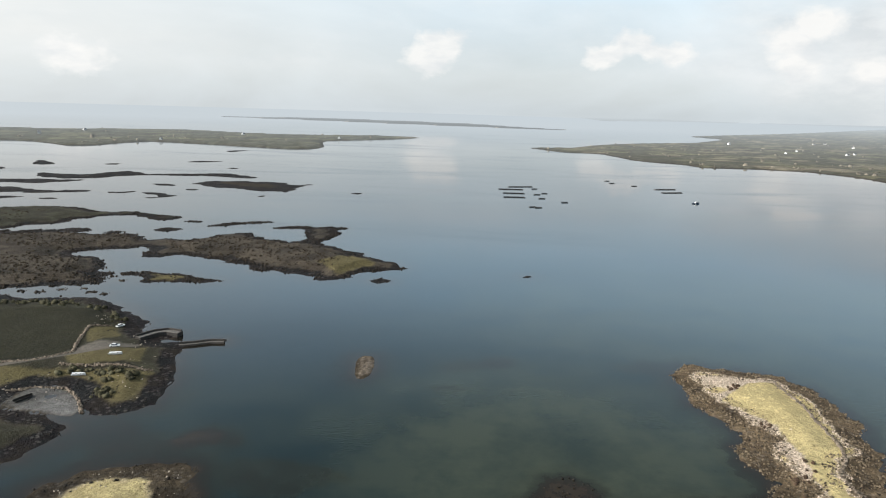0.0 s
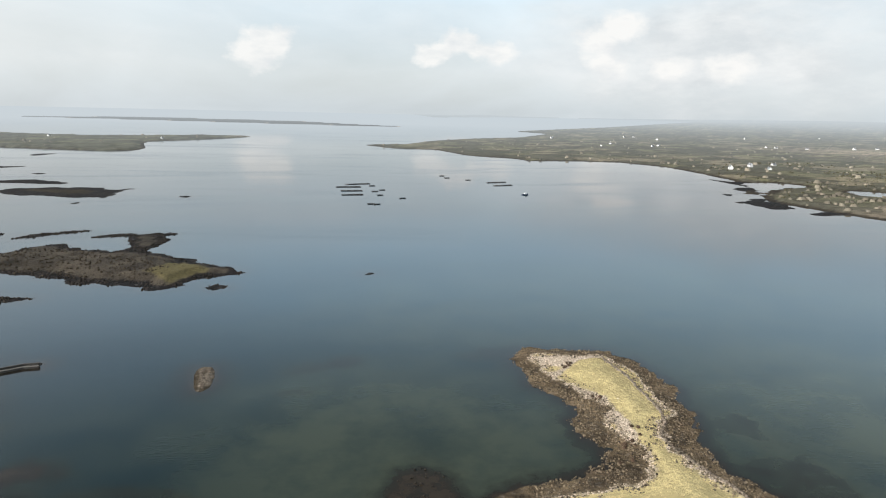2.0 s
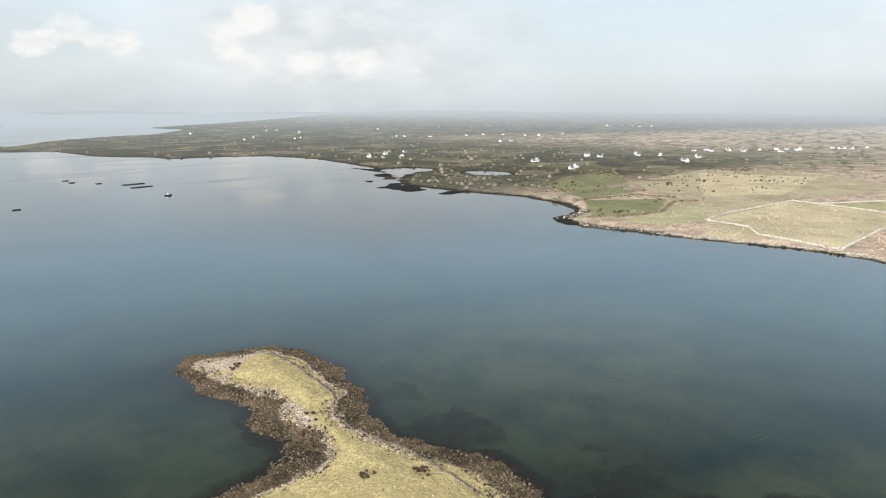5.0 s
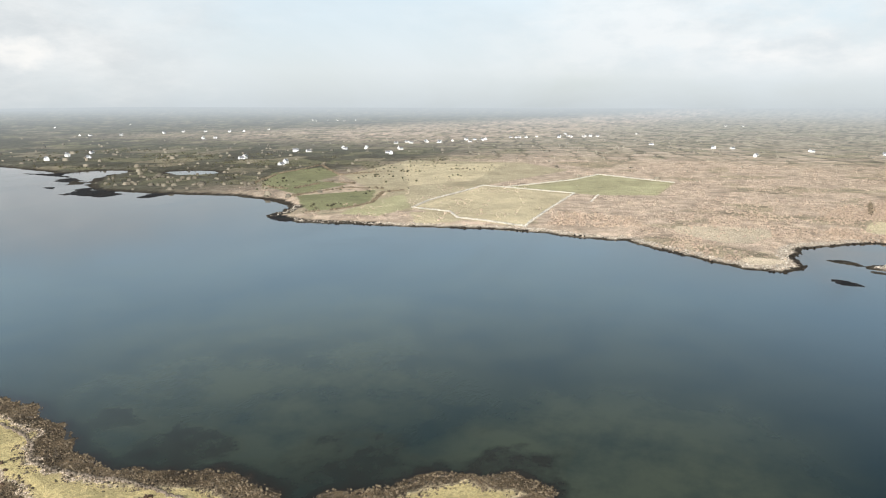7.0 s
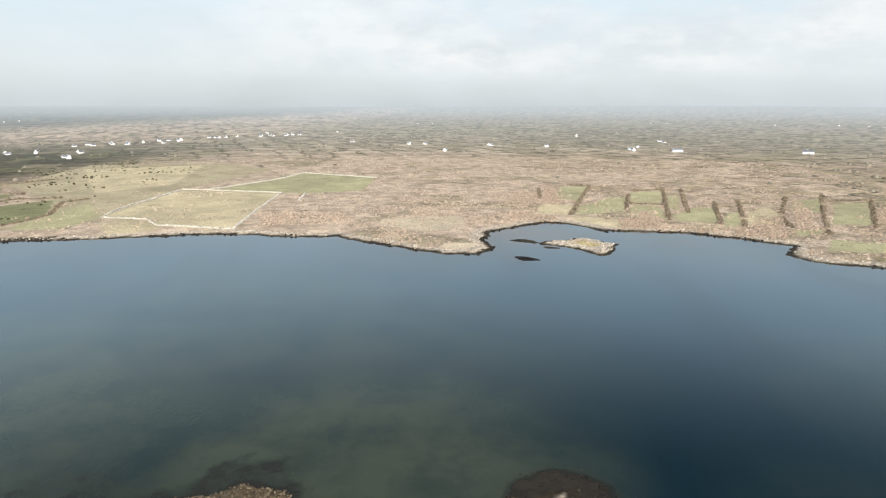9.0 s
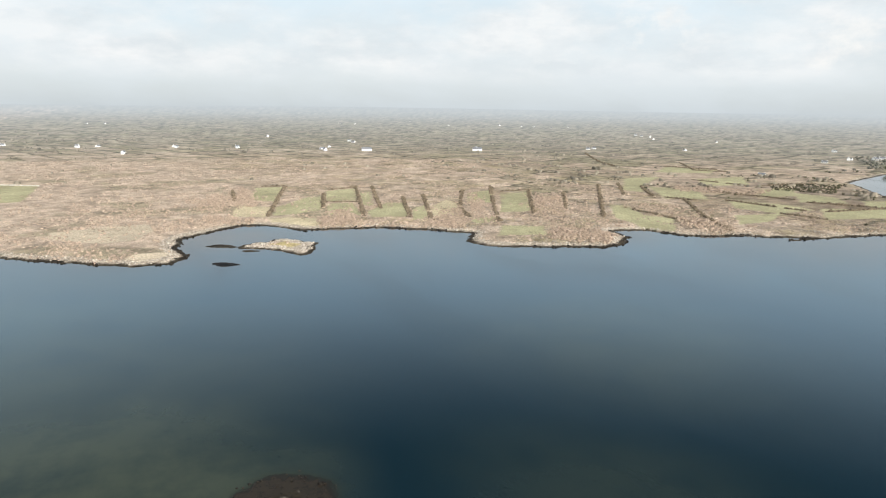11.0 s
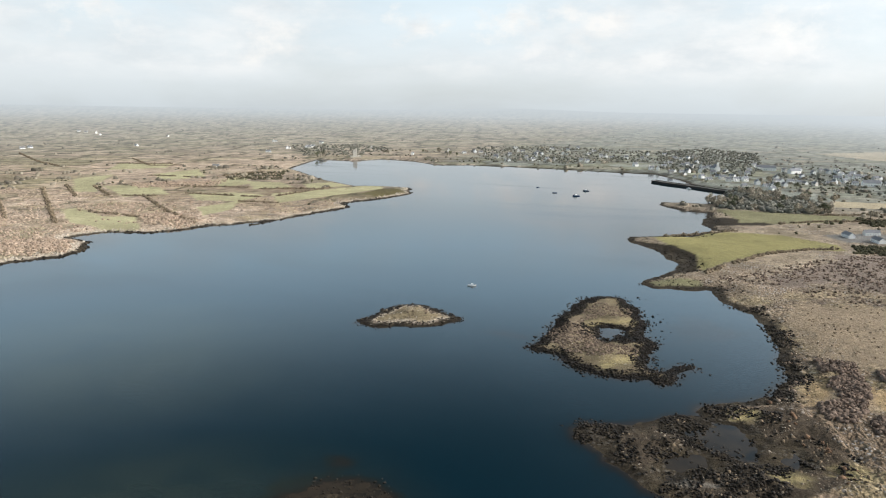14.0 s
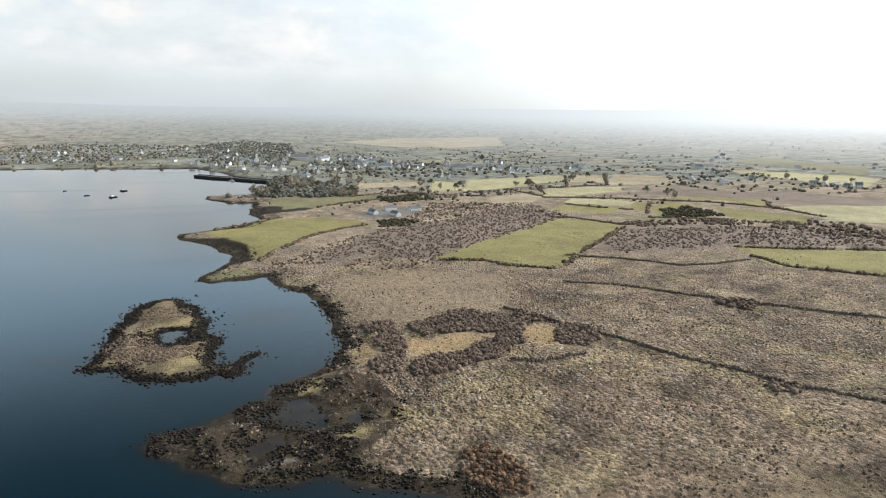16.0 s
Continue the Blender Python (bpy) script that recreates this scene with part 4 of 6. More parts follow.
def box_part(name, mat, parent, *size, bevel=0.0, label=""):
    return part(name, block(bmesh.new(), *size, bevel=bevel), mat, parent, label)


def many(name, shapes, places, sizes, mat, flat=1.0, lean=0.5):
    """One joined mesh of many small pieces: shapes is a list of (verts, tris); places n x 3; sizes n or n x 3."""
    vs, fs, at = [], [], 0
    n = len(places)
    sizes = np.broadcast_to(np.asarray(sizes, float).reshape(n, -1), (n, 3))
    which = RNG.randint(0, len(shapes), n)
    for k, (sv, sf) in enumerate(shapes):
        idx = np.flatnonzero(which == k)
        if not len(idx):
            continue
        a = RNG.rand(len(idx)) * 6.283
        c, s = np.cos(a), np.sin(a)
        v = sv[None] * sizes[idx][:, None, :] * np.array([1, 1, flat])
        x = v[..., 0] * c[:, None] - v[..., 1] * s[:, None]
        y = v[..., 0] * s[:, None] + v[..., 1] * c[:, None]
        v = np.stack([x, y, v[..., 2]], -1) + places[idx][:, None, :]
        f = sf[None] + (at + np.arange(len(idx)) * len(sv))[:, None, None]
        vs.append(v.reshape(-1, 3))
        fs.append(f.reshape(-1, 3))
        at += len(idx) * len(sv)
    v, f = np.concatenate(vs), np.concatenate(fs)
    me = bpy.data.meshes.new(name)
    me.vertices.add(len(v))
    me.vertices.foreach_set("co", v.astype(np.float32).ravel())
    me.loops.add(len(f) * 3)
    me.loops.foreach_set("vertex_index", f.astype(np.int32).ravel())
    me.polygons.add(len(f))
    me.polygons.foreach_set("loop_start", (np.arange(len(f)) * 3).astype(np.int32))
    me.materials.append(mat)
    me.update(calc_edges=True)
    return new(name, me)


def stone_shapes(count=6):
    out = []
    for k in range(count):
        bm = bmesh.new()
        bmesh.ops.create_icosphere(bm, subdivisions=1, radius=0.5)
        for v in bm.verts:
            v.co *= 0.75 + 0.5 * noise.noise(v.co * 2.2 + Vector((k * 7.1, 0, 0)))* 1.2 + 0.12 * RNG.rand()
            v.co.z *= 0.72
        bm.verts.ensure_lookup_table()
        out.append((np.array([v.co[:] for v in bm.verts]), np.array([[v.index for v in f.verts] for f in bm.faces])))
        bm.free()
    return out


def chip_shapes(count=8):
    """Half-buried blocks of stone with a sloping top."""
    out = []
    faces = np.array([[0, 1, 5], [0, 5, 4], [1, 2, 6], [1, 6, 5], [2, 3, 7], [2, 7, 6], [3, 0, 4], [3, 4, 7], [4, 5, 6], [4, 6, 7]])
    for k in range(count):
        v = np.array([(x * s, y * s, z) for z, s in ((-0.4, 1.0), (0.42, 0.62)) for x, y in ((-0.5, -0.5), (0.5, -0.5), (0.5, 0.5), (-0.5, 0.5))])
        out.append((v + RNG.uniform(-0.16, 0.16, v.shape), faces))
    return out


def bush_shapes(count=6, leaves=13):
    """An uneven dome set with twiggy sprays."""
    out = []
    for k in range(count):
        vs, fs = [], []
        bm = bmesh.new()
        bmesh.ops.create_icosphere(bm, subdivisions=1, radius=0.5)
        bm.verts.ensure_lookup_table()
        for v in bm.verts:
            q = np.array(v.co[:]) * (0.72 + 0.45 * RNG.rand()) + np.array([0, 0, 0.22])
            vs.append(q)
        fs += [[v.index for v in f.verts] for f in bm.faces]
        bm.free()
        lobes = RNG.randn(4, 3) * 0.22 * np.array([1, 1, 0.5]) + np.array([0, 0, 0.40])
        for j in range(leaves):
            d = RNG.randn(3)
            d /= np.linalg.norm(d)
            c = lobes[j % 4] + d * np.array([0.36, 0.36, 0.34]) * (0.55 + 0.5 * RNG.rand())
            c[2] = max(c[2], 0.02)
            a, b = RNG.randn(3), RNG.randn(3)
            a, b = a / np.linalg.norm(a) * 0.19, b / np.linalg.norm(b) * 0.17
            i = len(vs)
            vs += [c - a, c + b, c + a * 0.9, c - b * 0.8]
            fs += [[i, i + 1, i + 2], [i, i + 2, i + 3]]
        out.append((np.array(vs), np.array(fs)))
    return out


def plain_material(name, col, rough=0.7, vary=0.25, scale=1.5, bump=0.2, metal=0.0, island=False):
    """A worn painted or mineral surface with grain at two scales."""
    m, net, bsdf = material(name)
    place = net.node("ShaderNodeTexCoord").outputs["Object"]
    grain = net.math("ADD", net.math("MULTIPLY", net.noise(place, scale, 5.0, 0.65), 0.6), net.math("MULTIPLY", net.noise(place, scale * 0.13, 3.0), 0.4))
    if island:
        grain = net.math("ADD", net.math("MULTIPLY", grain, 0.45), net.math("MULTIPLY", net.node("ShaderNodeNewGeometry").outputs["Random Per Island"], 0.55))
    else:
        grain = net.math("ADD", net.math("MULTIPLY", grain, 0.75), net.math("MULTIPLY", net.node("ShaderNodeObjectInfo").outputs["Random"], 0.25))
    shade = net.ramp(grain, (0.25, 1 - vary), (0.75, 1 + vary))
    col = net.mix(1.0, rgba(col), shade, "MULTIPLY")
    b = net.node("ShaderNodeBump", {"Strength": bump, "Distance": 0.05, "Height": grain})
    set_in(net, bsdf, Base_Color=col, Roughness=rough, Metallic=metal, Normal=b.outputs[0])
    if rough > 0.55:
        bsdf.inputs["Specular IOR Level"].default_value = 0.15
    return m


PALE_STONE = plain_material("limestone", (0.42, 0.36, 0.29), 0.9, 0.4, 1.2, 0.4, island=True)
GREY_STONE = plain_material("heath_stone", (0.25, 0.20, 0.148), 0.9, 0.34, 1.2, 0.4, island=True)
WEED_STONE = plain_material("weedy_stone", (0.024, 0.019, 0.014), 0.75, 0.6, 1.2, 0.4, island=True)
BEACH_STONE = plain_material("bleached_boulder", (0.43, 0.375, 0.305), 0.9, 0.4, 1.2, 0.4, island=True)
SHINGLE_STONE = plain_material("pink_shingle", (0.47, 0.385, 0.295), 0.9, 0.45, 1.2, 0.4, island=True)
BROWN_STONE = plain_material("weed_stained_pebble", (0.13, 0.10, 0.065), 0.8, 0.75, 1.2, 0.4, island=True)
TUSSOCK = plain_material("heather_tussock", (0.17, 0.127, 0.085), 0.95, 0.35, 1.2, 0.3, island=True)
WALL_STONE = plain_material("field_stone", (0.46, 0.42, 0.35), 0.9, 0.35, 1.2, 0.4, island=True)
DARK_WALL_STONE = plain_material("dark_field_stone", (0.19, 0.153, 0.115), 0.9, 0.45, 1.2, 0.4, island=True)
BUSH = {"purple": plain_material("bare_scrub", (0.178, 0.132, 0.102), 0.95, 0.35, 0.8, 0.0, island=True),
        "brown": plain_material("dry_scrub", (0.205, 0.155, 0.115), 0.95, 0.5, 0.8, 0.0, island=True),
        "rosy": plain_material("rosy_scrub", (0.385, 0.295, 0.22), 0.95, 0.28, 0.8, 0.0, island=True),
        "russet": plain_material("dead_bracken", (0.085, 0.055, 0.036), 0.95, 0.4, 0.8, 0.0, island=True),
        "grey": plain_material("leafless_wood", (0.17, 0.165, 0.135), 0.95, 0.4, 0.8, 0.0, island=True),
        "rust": plain_material("rusty_bracken", (0.19, 0.118, 0.074), 0.95, 0.4, 0.8, 0.0, island=True),
        "dark": plain_material("dark_heather", (0.052, 0.041, 0.028), 0.95, 0.5, 0.8, 0.0, island=True),
        "green": plain_material("gorse_scrub", (0.078, 0.072, 0.042), 0.95, 0.5, 0.8, 0.0, island=True)}
HEDGE = plain_material("hedge_leaf", (0.19, 0.148, 0.10), 0.95, 0.5, 0.8, 0.0, island=True)
STONES, CHIPS, BUSHES = stone_shapes(), chip_shapes(), bush_shapes()


# ---- loose stones ----
def scatter(box, count, accept):
    x, y = RNG.uniform(box[0], box[1], count), RNG.uniform(box[2], box[3], count)
    z, col, stony, shore, who = survey(x, y)
    ok = accept(x, y, shore, stony, who) > RNG.rand(count)
    return np.stack([x, y, z], 1)[ok], shore[ok]


NAMES = [l[0] for l in LANDS]


def of(name):
    return NAMES.index(name)


def lay_stones(name, label, mat, box, count, accept, small, large, sink=0.12, shapes=None):
    p, _ = scatter(box, count, accept)
    size = small + (large - small) * RNG.rand(len(p)) ** 3
    dims = np.stack([size * RNG.uniform(0.8, 1.3, len(p)), size * RNG.uniform(0.8, 1.3, len(p)), size * RNG.uniform(0.6, 1.0, len(p))], 1)
    p[:, 2] += size * (0.30 - sink)
    return tagged(many(name, shapes or STONES, p, dims, mat), label, "stones", kind="stuff")


lay_stones("heath_stones", "grey limestone rubble strewn over rough heath", GREY_STONE, (-440, 20, -560, -120), 80000,
           lambda x, y, s, st, w: (s > 6) * (0.16 + 0.42 * st) * (0.18 + 0.82 * smooth(-420, -250, y)) * ~in_field(x, y), 0.22, 0.75, shapes=CHIPS)
lay_stones("heath_tussocks", "dark tussocks of heather and dead grass on rough heath", TUSSOCK, (-440, 40, -560, -120), 46000,
           lambda x, y, s, st, w: (s > 6) * (0.12 + 0.75 * smooth(-0.02, 0.14, cloudy(x + 60, y, 18, 4))) * (0.22 + 0.78 * smooth(-460, -260, y)) * ~in_field(x, y), 0.4, 1.1, shapes=CHIPS)
lay_stones("spit_boulders", "dark seaweed-covered boulders on a tidal spit", WEED_STONE, (-60, 95, -420, -170), 90000,
           lambda x, y, s, st, w: (s > -4) * (s < np.where(w == of("horseshoe_islet"), 8, np.where(x < -24, 11, 26))) * (np.where(w == of("horseshoe_islet"), 0.8, 0.9 * smooth(-0.03, 0.05, cloudy(x, y, 11, 3)) + 0.03)) * np.where(s < 0, 0.3, 1) * (x > -60), 0.45, 1.7)
lay_stones("spit_pale_stones", "pale bare stones among the seaweed", PALE_STONE, (-70, 95, -420, -170), 26000,
           lambda x, y, s, st, w: (s > 5) * (s < 30) * 0.55 * smooth(0.03, 0.14, cloudy(x + 90, y, 13, 3)), 0.3, 0.9)
lay_stones("tidal_rocks", "dark rocks standing out of shallow water", WEED_STONE, (-5, 60, -425, -285), 5000,
           lambda x, y, s, st, w: (s < 0) * (s > -17) * 0.5 * smooth(0.0, 0.15, cloudy(x + 31, y, 8, 3)), 0.6, 1.8, -0.25)
lay_stones("mound_stones", "dark weedy stones on half-drowned mounds", WEED_STONE, (20, 205, -180, 200), 26000,
           lambda x, y, s, st, w: np.isin(w, [k for k, n in enumerate(NAMES) if "mound" in n]) * (s > -5) * 0.9 * smooth(-0.1, 0.1, cloudy(x, y, 8, 3)), 0.5, 1.3, -0.15)
lay_stones("cliff_stones", "dark rocks on a low sea cliff", WEED_STONE, (-40, 110, -850, -440), 16000,
           lambda x, y, s, st, w: (s > 0) * (s < 16) * 0.5, 0.6, 1.8)
lay_stones("shingle_stones", "pale pinkish shingle and cobbles along an island's edge", SHINGLE_STONE, (76, 150, 165, 300), 60000,
           lambda x, y, s, st, w: (w == of("grass_island")) * (st > 0.2) * (s > 6) * 0.75, 0.2, 0.55, shapes=CHIPS)
lay_stones("island_pebbles", "brown and grey tidal pebbles round a grassy island", BROWN_STONE, (70, 195, 30, 312), 85000,
           lambda x, y, s, st, w: (w == of("grass_island")) * (s > -1) * (s < 14) * (0.25 + 0.6 * smooth(-0.1, 0.1, cloudy(x, y, 6, 3))), 0.22, 0.8, shapes=CHIPS)
lay_stones("turf_stones", "scattered pale boulders on straw-coloured turf", PALE_STONE, (80, 180, 100, 230), 1400,
           lambda x, y, s, st, w: (w == of("grass_island")) * (s > 14) * 0.25 * smooth(-0.02, 0.12, cloudy(x, y, 25, 2)), 0.4, 1.1)
lay_stones("island_weed_stones", "brown seaweed-covered stones round a grassy island", WEED_STONE, (70, 190, 40, 310), 9000,
           lambda x, y, s, st, w: (w == of("grass_island")) * (s > 0) * (s < 13) * 0.6 * smooth(-0.05, 0.1, cloudy(x, y, 9, 3)), 0.4, 1.0)
lay_stones("islet_stones", "pale stones heaped round a small islet", PALE_STONE, (120, 182, -355, -295), 2600,
           lambda x, y, s, st, w: (w == of("stony_islet")) * (s > 1.5) * np.where(st > 0.5, 0.8, 0.2), 0.4, 1.2)
lay_stones("islet_weed_stones", "black weedy stones round a small islet", WEED_STONE, (120, 185, -358, -292), 5000,
           lambda x, y, s, st, w: (w == of("stony_islet")) * (s > -2) * (s < 7) * 0.8, 0.5, 1.5)
lay_stones("beach_stones", "pale boulders along the far beach", BEACH_STONE, (370, 700, -880, 480), 110000,
           lambda x, y, s, st, w: (s > 4) * (s < 13) * (w == 0) * 0.55, 0.5, 1.5, shapes=CHIPS)
lay_stones("beach_weed_stones", "dark weedy boulders at the foot of the far beach", WEED_STONE, (370, 700, -880, 480), 70000,
           lambda x, y, s, st, w: (s > -1.5) * (s < 4.5) * (w == 0) * 0.8 * smooth(-0.12, 0.05, cloudy(x, y, 25, 3)), 0.8, 2.0, shapes=CHIPS)
lay_stones("lagoon_stones", "pale boulders heaped on a tidal islet", BEACH_STONE, (495, 595, -155, -60), 9000,
           lambda x, y, s, st, w: (w == of("lagoon_islet")) * (s > 3) * (s < 12) * 0.4, 0.5, 1.5, shapes=CHIPS)
lay_stones("skerry_weed", "black weedy rocks round low tidal islands", WEED_STONE, (-460, -20, 375, 720), 80000,
           lambda x, y, s, st, w: (s > -0.8) * (s < 8) * (0.2 + 0.8 * smooth(-0.08, 0.06, cloudy(x, y, 12, 3))), 0.45, 1.3, shapes=CHIPS)
lay_stones("weedy_shore_stones", "dark weedy boulders along tidal shores", WEED_STONE, (-240, -60, 160, 345), 7000,
           lambda x, y, s, st, w: (s > -1) * (s < 14) * 0.6 * smooth(-0.08, 0.08, cloudy(x, y, 9, 3)), 0.5, 1.3)
lay_stones("pier_shore_stones", "pale stones heaped along a low headland", PALE_STONE, (-240, -60, 140, 345), 5000,
           lambda x, y, s, st, w: (s > 4) * (s < 20) * 0.7 * smooth(0.0, 0.1, cloudy(x + 40, y, 12, 3)), 0.4, 1.1)


# ---- thickets, hedges, field walls ----
def along(line, step):
    line = np.array(line, float)
    out = []
    for a, b in zip(line[:-1], line[1:]):
        n = max(1, int(np.linalg.norm(b - a) / step))
        out += [a + (b - a) * (k + RNG.rand() * 0.8) / n for k in range(n)]
    return np.array(out)


def thicket(outline, density, size, tone):
    ring = np.array(outline)
    lo, hi = ring.min(0), ring.max(0)
    n = min(int(np.prod(hi - lo) * density * 2.2), 9000)
    p = RNG.uniform(lo, hi, (n, 2))
    p = p[inside_by(p[:, 0], p[:, 1], ring) + cloudy(p[:, 0], p[:, 1], 12) * 14 > 0]
    p = p[survey(p[:, 0], p[:, 1])[3] > (3 if tone != "brown" or size > 0.7 else 1)]
    if len(p) < 3:
        p = ring
    z = ground_at(p)
    s = size * RNG.uniform(0.6, 1.6, len(p)) * 1.15
    words = {"rosy": "dry pinkish-brown scrub between coastal fields", "purple": "leafless purple-brown blackthorn scrub on the heath", "brown": "dry brown bracken and bramble scrub", "green": "dark green gorse and bramble bushes", "russet": "dark red-brown dead bracken in turf", "rust": "rusty brown bracken at a low cliff edge", "grey": "leafless grey trees among houses and fields", "dark": "dark heather and furze over a low island"}
    tagged(many("scrub" if tone != "grey" else "woodland", BUSHES, np.column_stack([p, z - 0.15]), np.stack([s * 1.3, s * 1.3, s], 1), BUSH[tone]), words[tone], "shrubs" if tone != "grey" else "trees", kind="stuff")


def hedge(line):
    p = np.concatenate([along(line, 1.1), along(line, 1.1)])
    p = p + RNG.randn(len(p), 2) * 0.95
    p = p[cloudy(p[:, 0], p[:, 1], 18, 2) > -0.22]
    z = ground_at(p)
    s = RNG.uniform(1.2, 2.6, len(p)) * (1 + 0.6 * (RNG.rand(len(p)) > 0.93))
    tagged(many("hedge", BUSHES, np.column_stack([p, z - 0.2]), np.stack([s * 1.1, s * 1.1, s], 1), HEDGE), "overgrown dark hedgerow between small fields", "hedge", "field hedges")


def stone_wall(line, dark=False, low=False):
    base = along(line, 0.55)
    rows = []
    for k, h in enumerate((0.05, 0.15, 0.3) if low else (0.15, 0.55, 0.95)):
        q = base + RNG.randn(len(base), 2) * 0.3
        rows.append(np.column_stack([q, ground_at(q) + h]))
    p = np.concatenate(rows)
    s = RNG.uniform(0.45, 0.9, len(p)) * (0.75 if low else 0.95 if dark else 1.3) * np.tile(0.6 + 0.9 * RNG.rand(len(base)), 3)
    tagged(many("field_wall", CHIPS, p, np.stack([s * 1.2, s * 1.2, s], 1), DARK_WALL_STONE if dark else WALL_STONE),
           "low broken line of dark stones through rough turf" if low else "low dark dry-stone wall across rough ground" if dark else "pale dry-stone wall round a pasture", "stone wall", "dry-stone field walls")


hedge([(1464, -1057), (1205, -908), (1106, -869)])
hedge([(1145, -1072), (984, -959), (941, -998)])
hedge([(12, -492), (-5, -534), (-26, -578), (-55, -611), (-83, -630)])
hedge([(-44, -750), (-77, -780), (-127, -811), (-178, -858)])
hedge([(-110, -471), (-145, -460), (-156, -443), (-185, -427)])
hedge([(-195, -435), (-232, -483), (-274, -528), (-314, -573)])
hedge([(-269, -639), (-288, -636), (-305, -607), (-320, -584)])
hedge([(-368, -621), (-424, -599), (-490, -545)])
hedge([(-319, -788), (-411, -761), (-496, -714), (-544, -648), (-547, -587)])
hedge([(-357, -472), (-405, -453), (-464, -432)])
hedge([(-347, -439), (-349, -400), (-393, -363)])
hedge([(-235, -849), (-305, -874), (-323, -798)])
hedge([(-379, -997), (-333, -814)])
hedge([(-458, -1038), (-400, -899)])
hedge([(-539, -1065), (-464, -903), (-355, -879)])
hedge([(-90, -839), (-152, -875), (-202, -837), (-253, -810)])
hedge([(53, -644), (24, -671), (-7, -686)])
hedge([(-574, -715), (-537, -650), (-569, -635)])
hedge([(-322, -726), (-348, -694), (-376, -671)])
hedge([(-429, -726), (-379, -646)])

hedge([(948, -192), (670, -116)])
hedge([(847, -219), (734, -189)])
hedge([(921, -283), (656, -211)])
hedge([(909, -303), (707, -246)])
hedge([(793, -304), (630, -250)])
hedge([(805, -336), (612, -265)])
hedge([(832, -405), (691, -333), (614, -307)])
hedge([(860, -462), (651, -356), (582, -324)])
hedge([(797, -486), (618, -385)])
hedge([(762, -519), (628, -432)])
hedge([(826, -622), (572, -440)])
hedge([(911, -117), (811, -106)])
hedge([(795, -674), (676, -599)])
hedge([(658, -628), (533, -539)])
hedge([(632, -670), (526, -681)])
hedge([(544, -546), (465, -503)])
hedge([(619, -506), (533, -501)])
hedge([(701, -606), (642, -632)])
hedge([(669, -737), (607, -760)])
hedge([(582, -752), (522, -792)])
hedge([(743, -845), (738, -966)])
hedge([(515, -699), (510, -811)])
hedge([(846, -819), (748, -837)])
hedge([(1077, -961), (983, -1013)])
hedge([(845, -672), (722, -586)])
hedge([(737, -725), (664, -732)])
hedge([(524, -638), (478, -650)])
hedge([(805, -449), (808, -495)])
hedge([(882, -234), (909, -280)])
hedge([(773, -204), (763, -237)])
hedge([(952, -153), (954, -193)])
hedge([(742, 603), (741, 558), (832, 565), (830, 517)])
hedge([(1068, 734), (930, 606), (1004, 573)])
hedge([(683, 514), (779, 502), (800, 455)])
hedge([(580, 421), (623, 401), (675, 397), (764, 434), (795, 420)])
hedge([(755, 640), (906, 707), (1064, 737)])

stone_wall([(657, 337), (717, 347), (893, 347)])
stone_wall([(893, 347), (882, 310), (861, 211)])
stone_wall([(861, 211), (720, 202), (602, 192)])
stone_wall([(657, 337), (649, 289), (614, 265), (609, 232), (602, 192)])
stone_wall([(881, 314), (954, 284), (1029, 252), (1119, 236)])
stone_wall([(1119, 236), (1085, 174), (1047, 111)])
stone_wall([(856, 180), (790, 174)])
stone_wall([(-119, -345), (-140, -310), (-158, -284), (-171, -257)], dark=True)
stone_wall([(-171, -257), (-186, -239), (-197, -219), (-220, -196), (-237, -181)], dark=True)
stone_wall([(-175, -391), (-206, -374), (-230, -351), (-275, -312), (-310, -283)], dark=True)
stone_wall([(-209, -467), (-244, -447), (-273, -419), (-299, -417), (-336, -425)], dark=True)
stone_wall([(-96, -267), (-110, -264), (-133, -269)], dark=True)
# eroded turf bank and its shadow line, stood in for by dark stones
stone_wall([(141, 275), (141, 251), (139, 235), (138, 221), (134, 209), (127, 200), (126, 193), (128, 176), (131, 164), (131, 152), (129, 138), (129, 127)], dark=True, low=True)
stone_wall([(-169, 317), (-161, 323)], dark=True, low=True)
stone_wall([(-193, 265), (-170, 270), (-158, 281), (-164, 299), (-169, 317)], dark=True, low=True)
stone_wall([(-157, 269), (-139, 269), (-118, 268)], dark=True, low=True)
stone_wall([(-127, 229), (-135, 241), (-144, 250), (-156, 250), (-164, 245)], dark=True, low=True)

thicket([(-63, -326), (-77, -338), (-98, -344), (-119, -320), (-113, -304), (-88, -309), (-66, -308)], 0.35, 1.5, "purple")
thicket([(-40, -332), (-55, -334), (-54, -319), (-40, -320)], 0.35, 1.3, "purple")
thicket([(-45, -308), (-56, -316), (-55, -285), (-49, -269), (-40, -263), (-37, -272), (-43, -288)], 0.35, 1.5, "purple")
thicket([(-52, -271), (-63, -279), (-80, -280), (-97, -296), (-113, -304), (-108, -289), (-87, -270), (-71, -260), (-54, -260)], 0.35, 1.5, "purple")
thicket([(-123, -333), (-140, -322), (-136, -313), (-120, -319)], 0.15, 1.7, "purple")
thicket([(-140, -312), (-152, -305), (-148, -285), (-135, -277), (-126, -284)], 0.35, 1.5, "purple")
thicket([(-247, -337), (-266, -328), (-251, -311), (-239, -322)], 0.12, 1.9, "purple")
thicket([(-193, -225), (-202, -216), (-198, -211), (-186, -216)], 0.15, 1.6, "brown")
thicket([(-54, -194), (-63, -197), (-70, -185), (-72, -175), (-69, -166), (-62, -173), (-52, -178)], 0.3, 1.0, "rust")
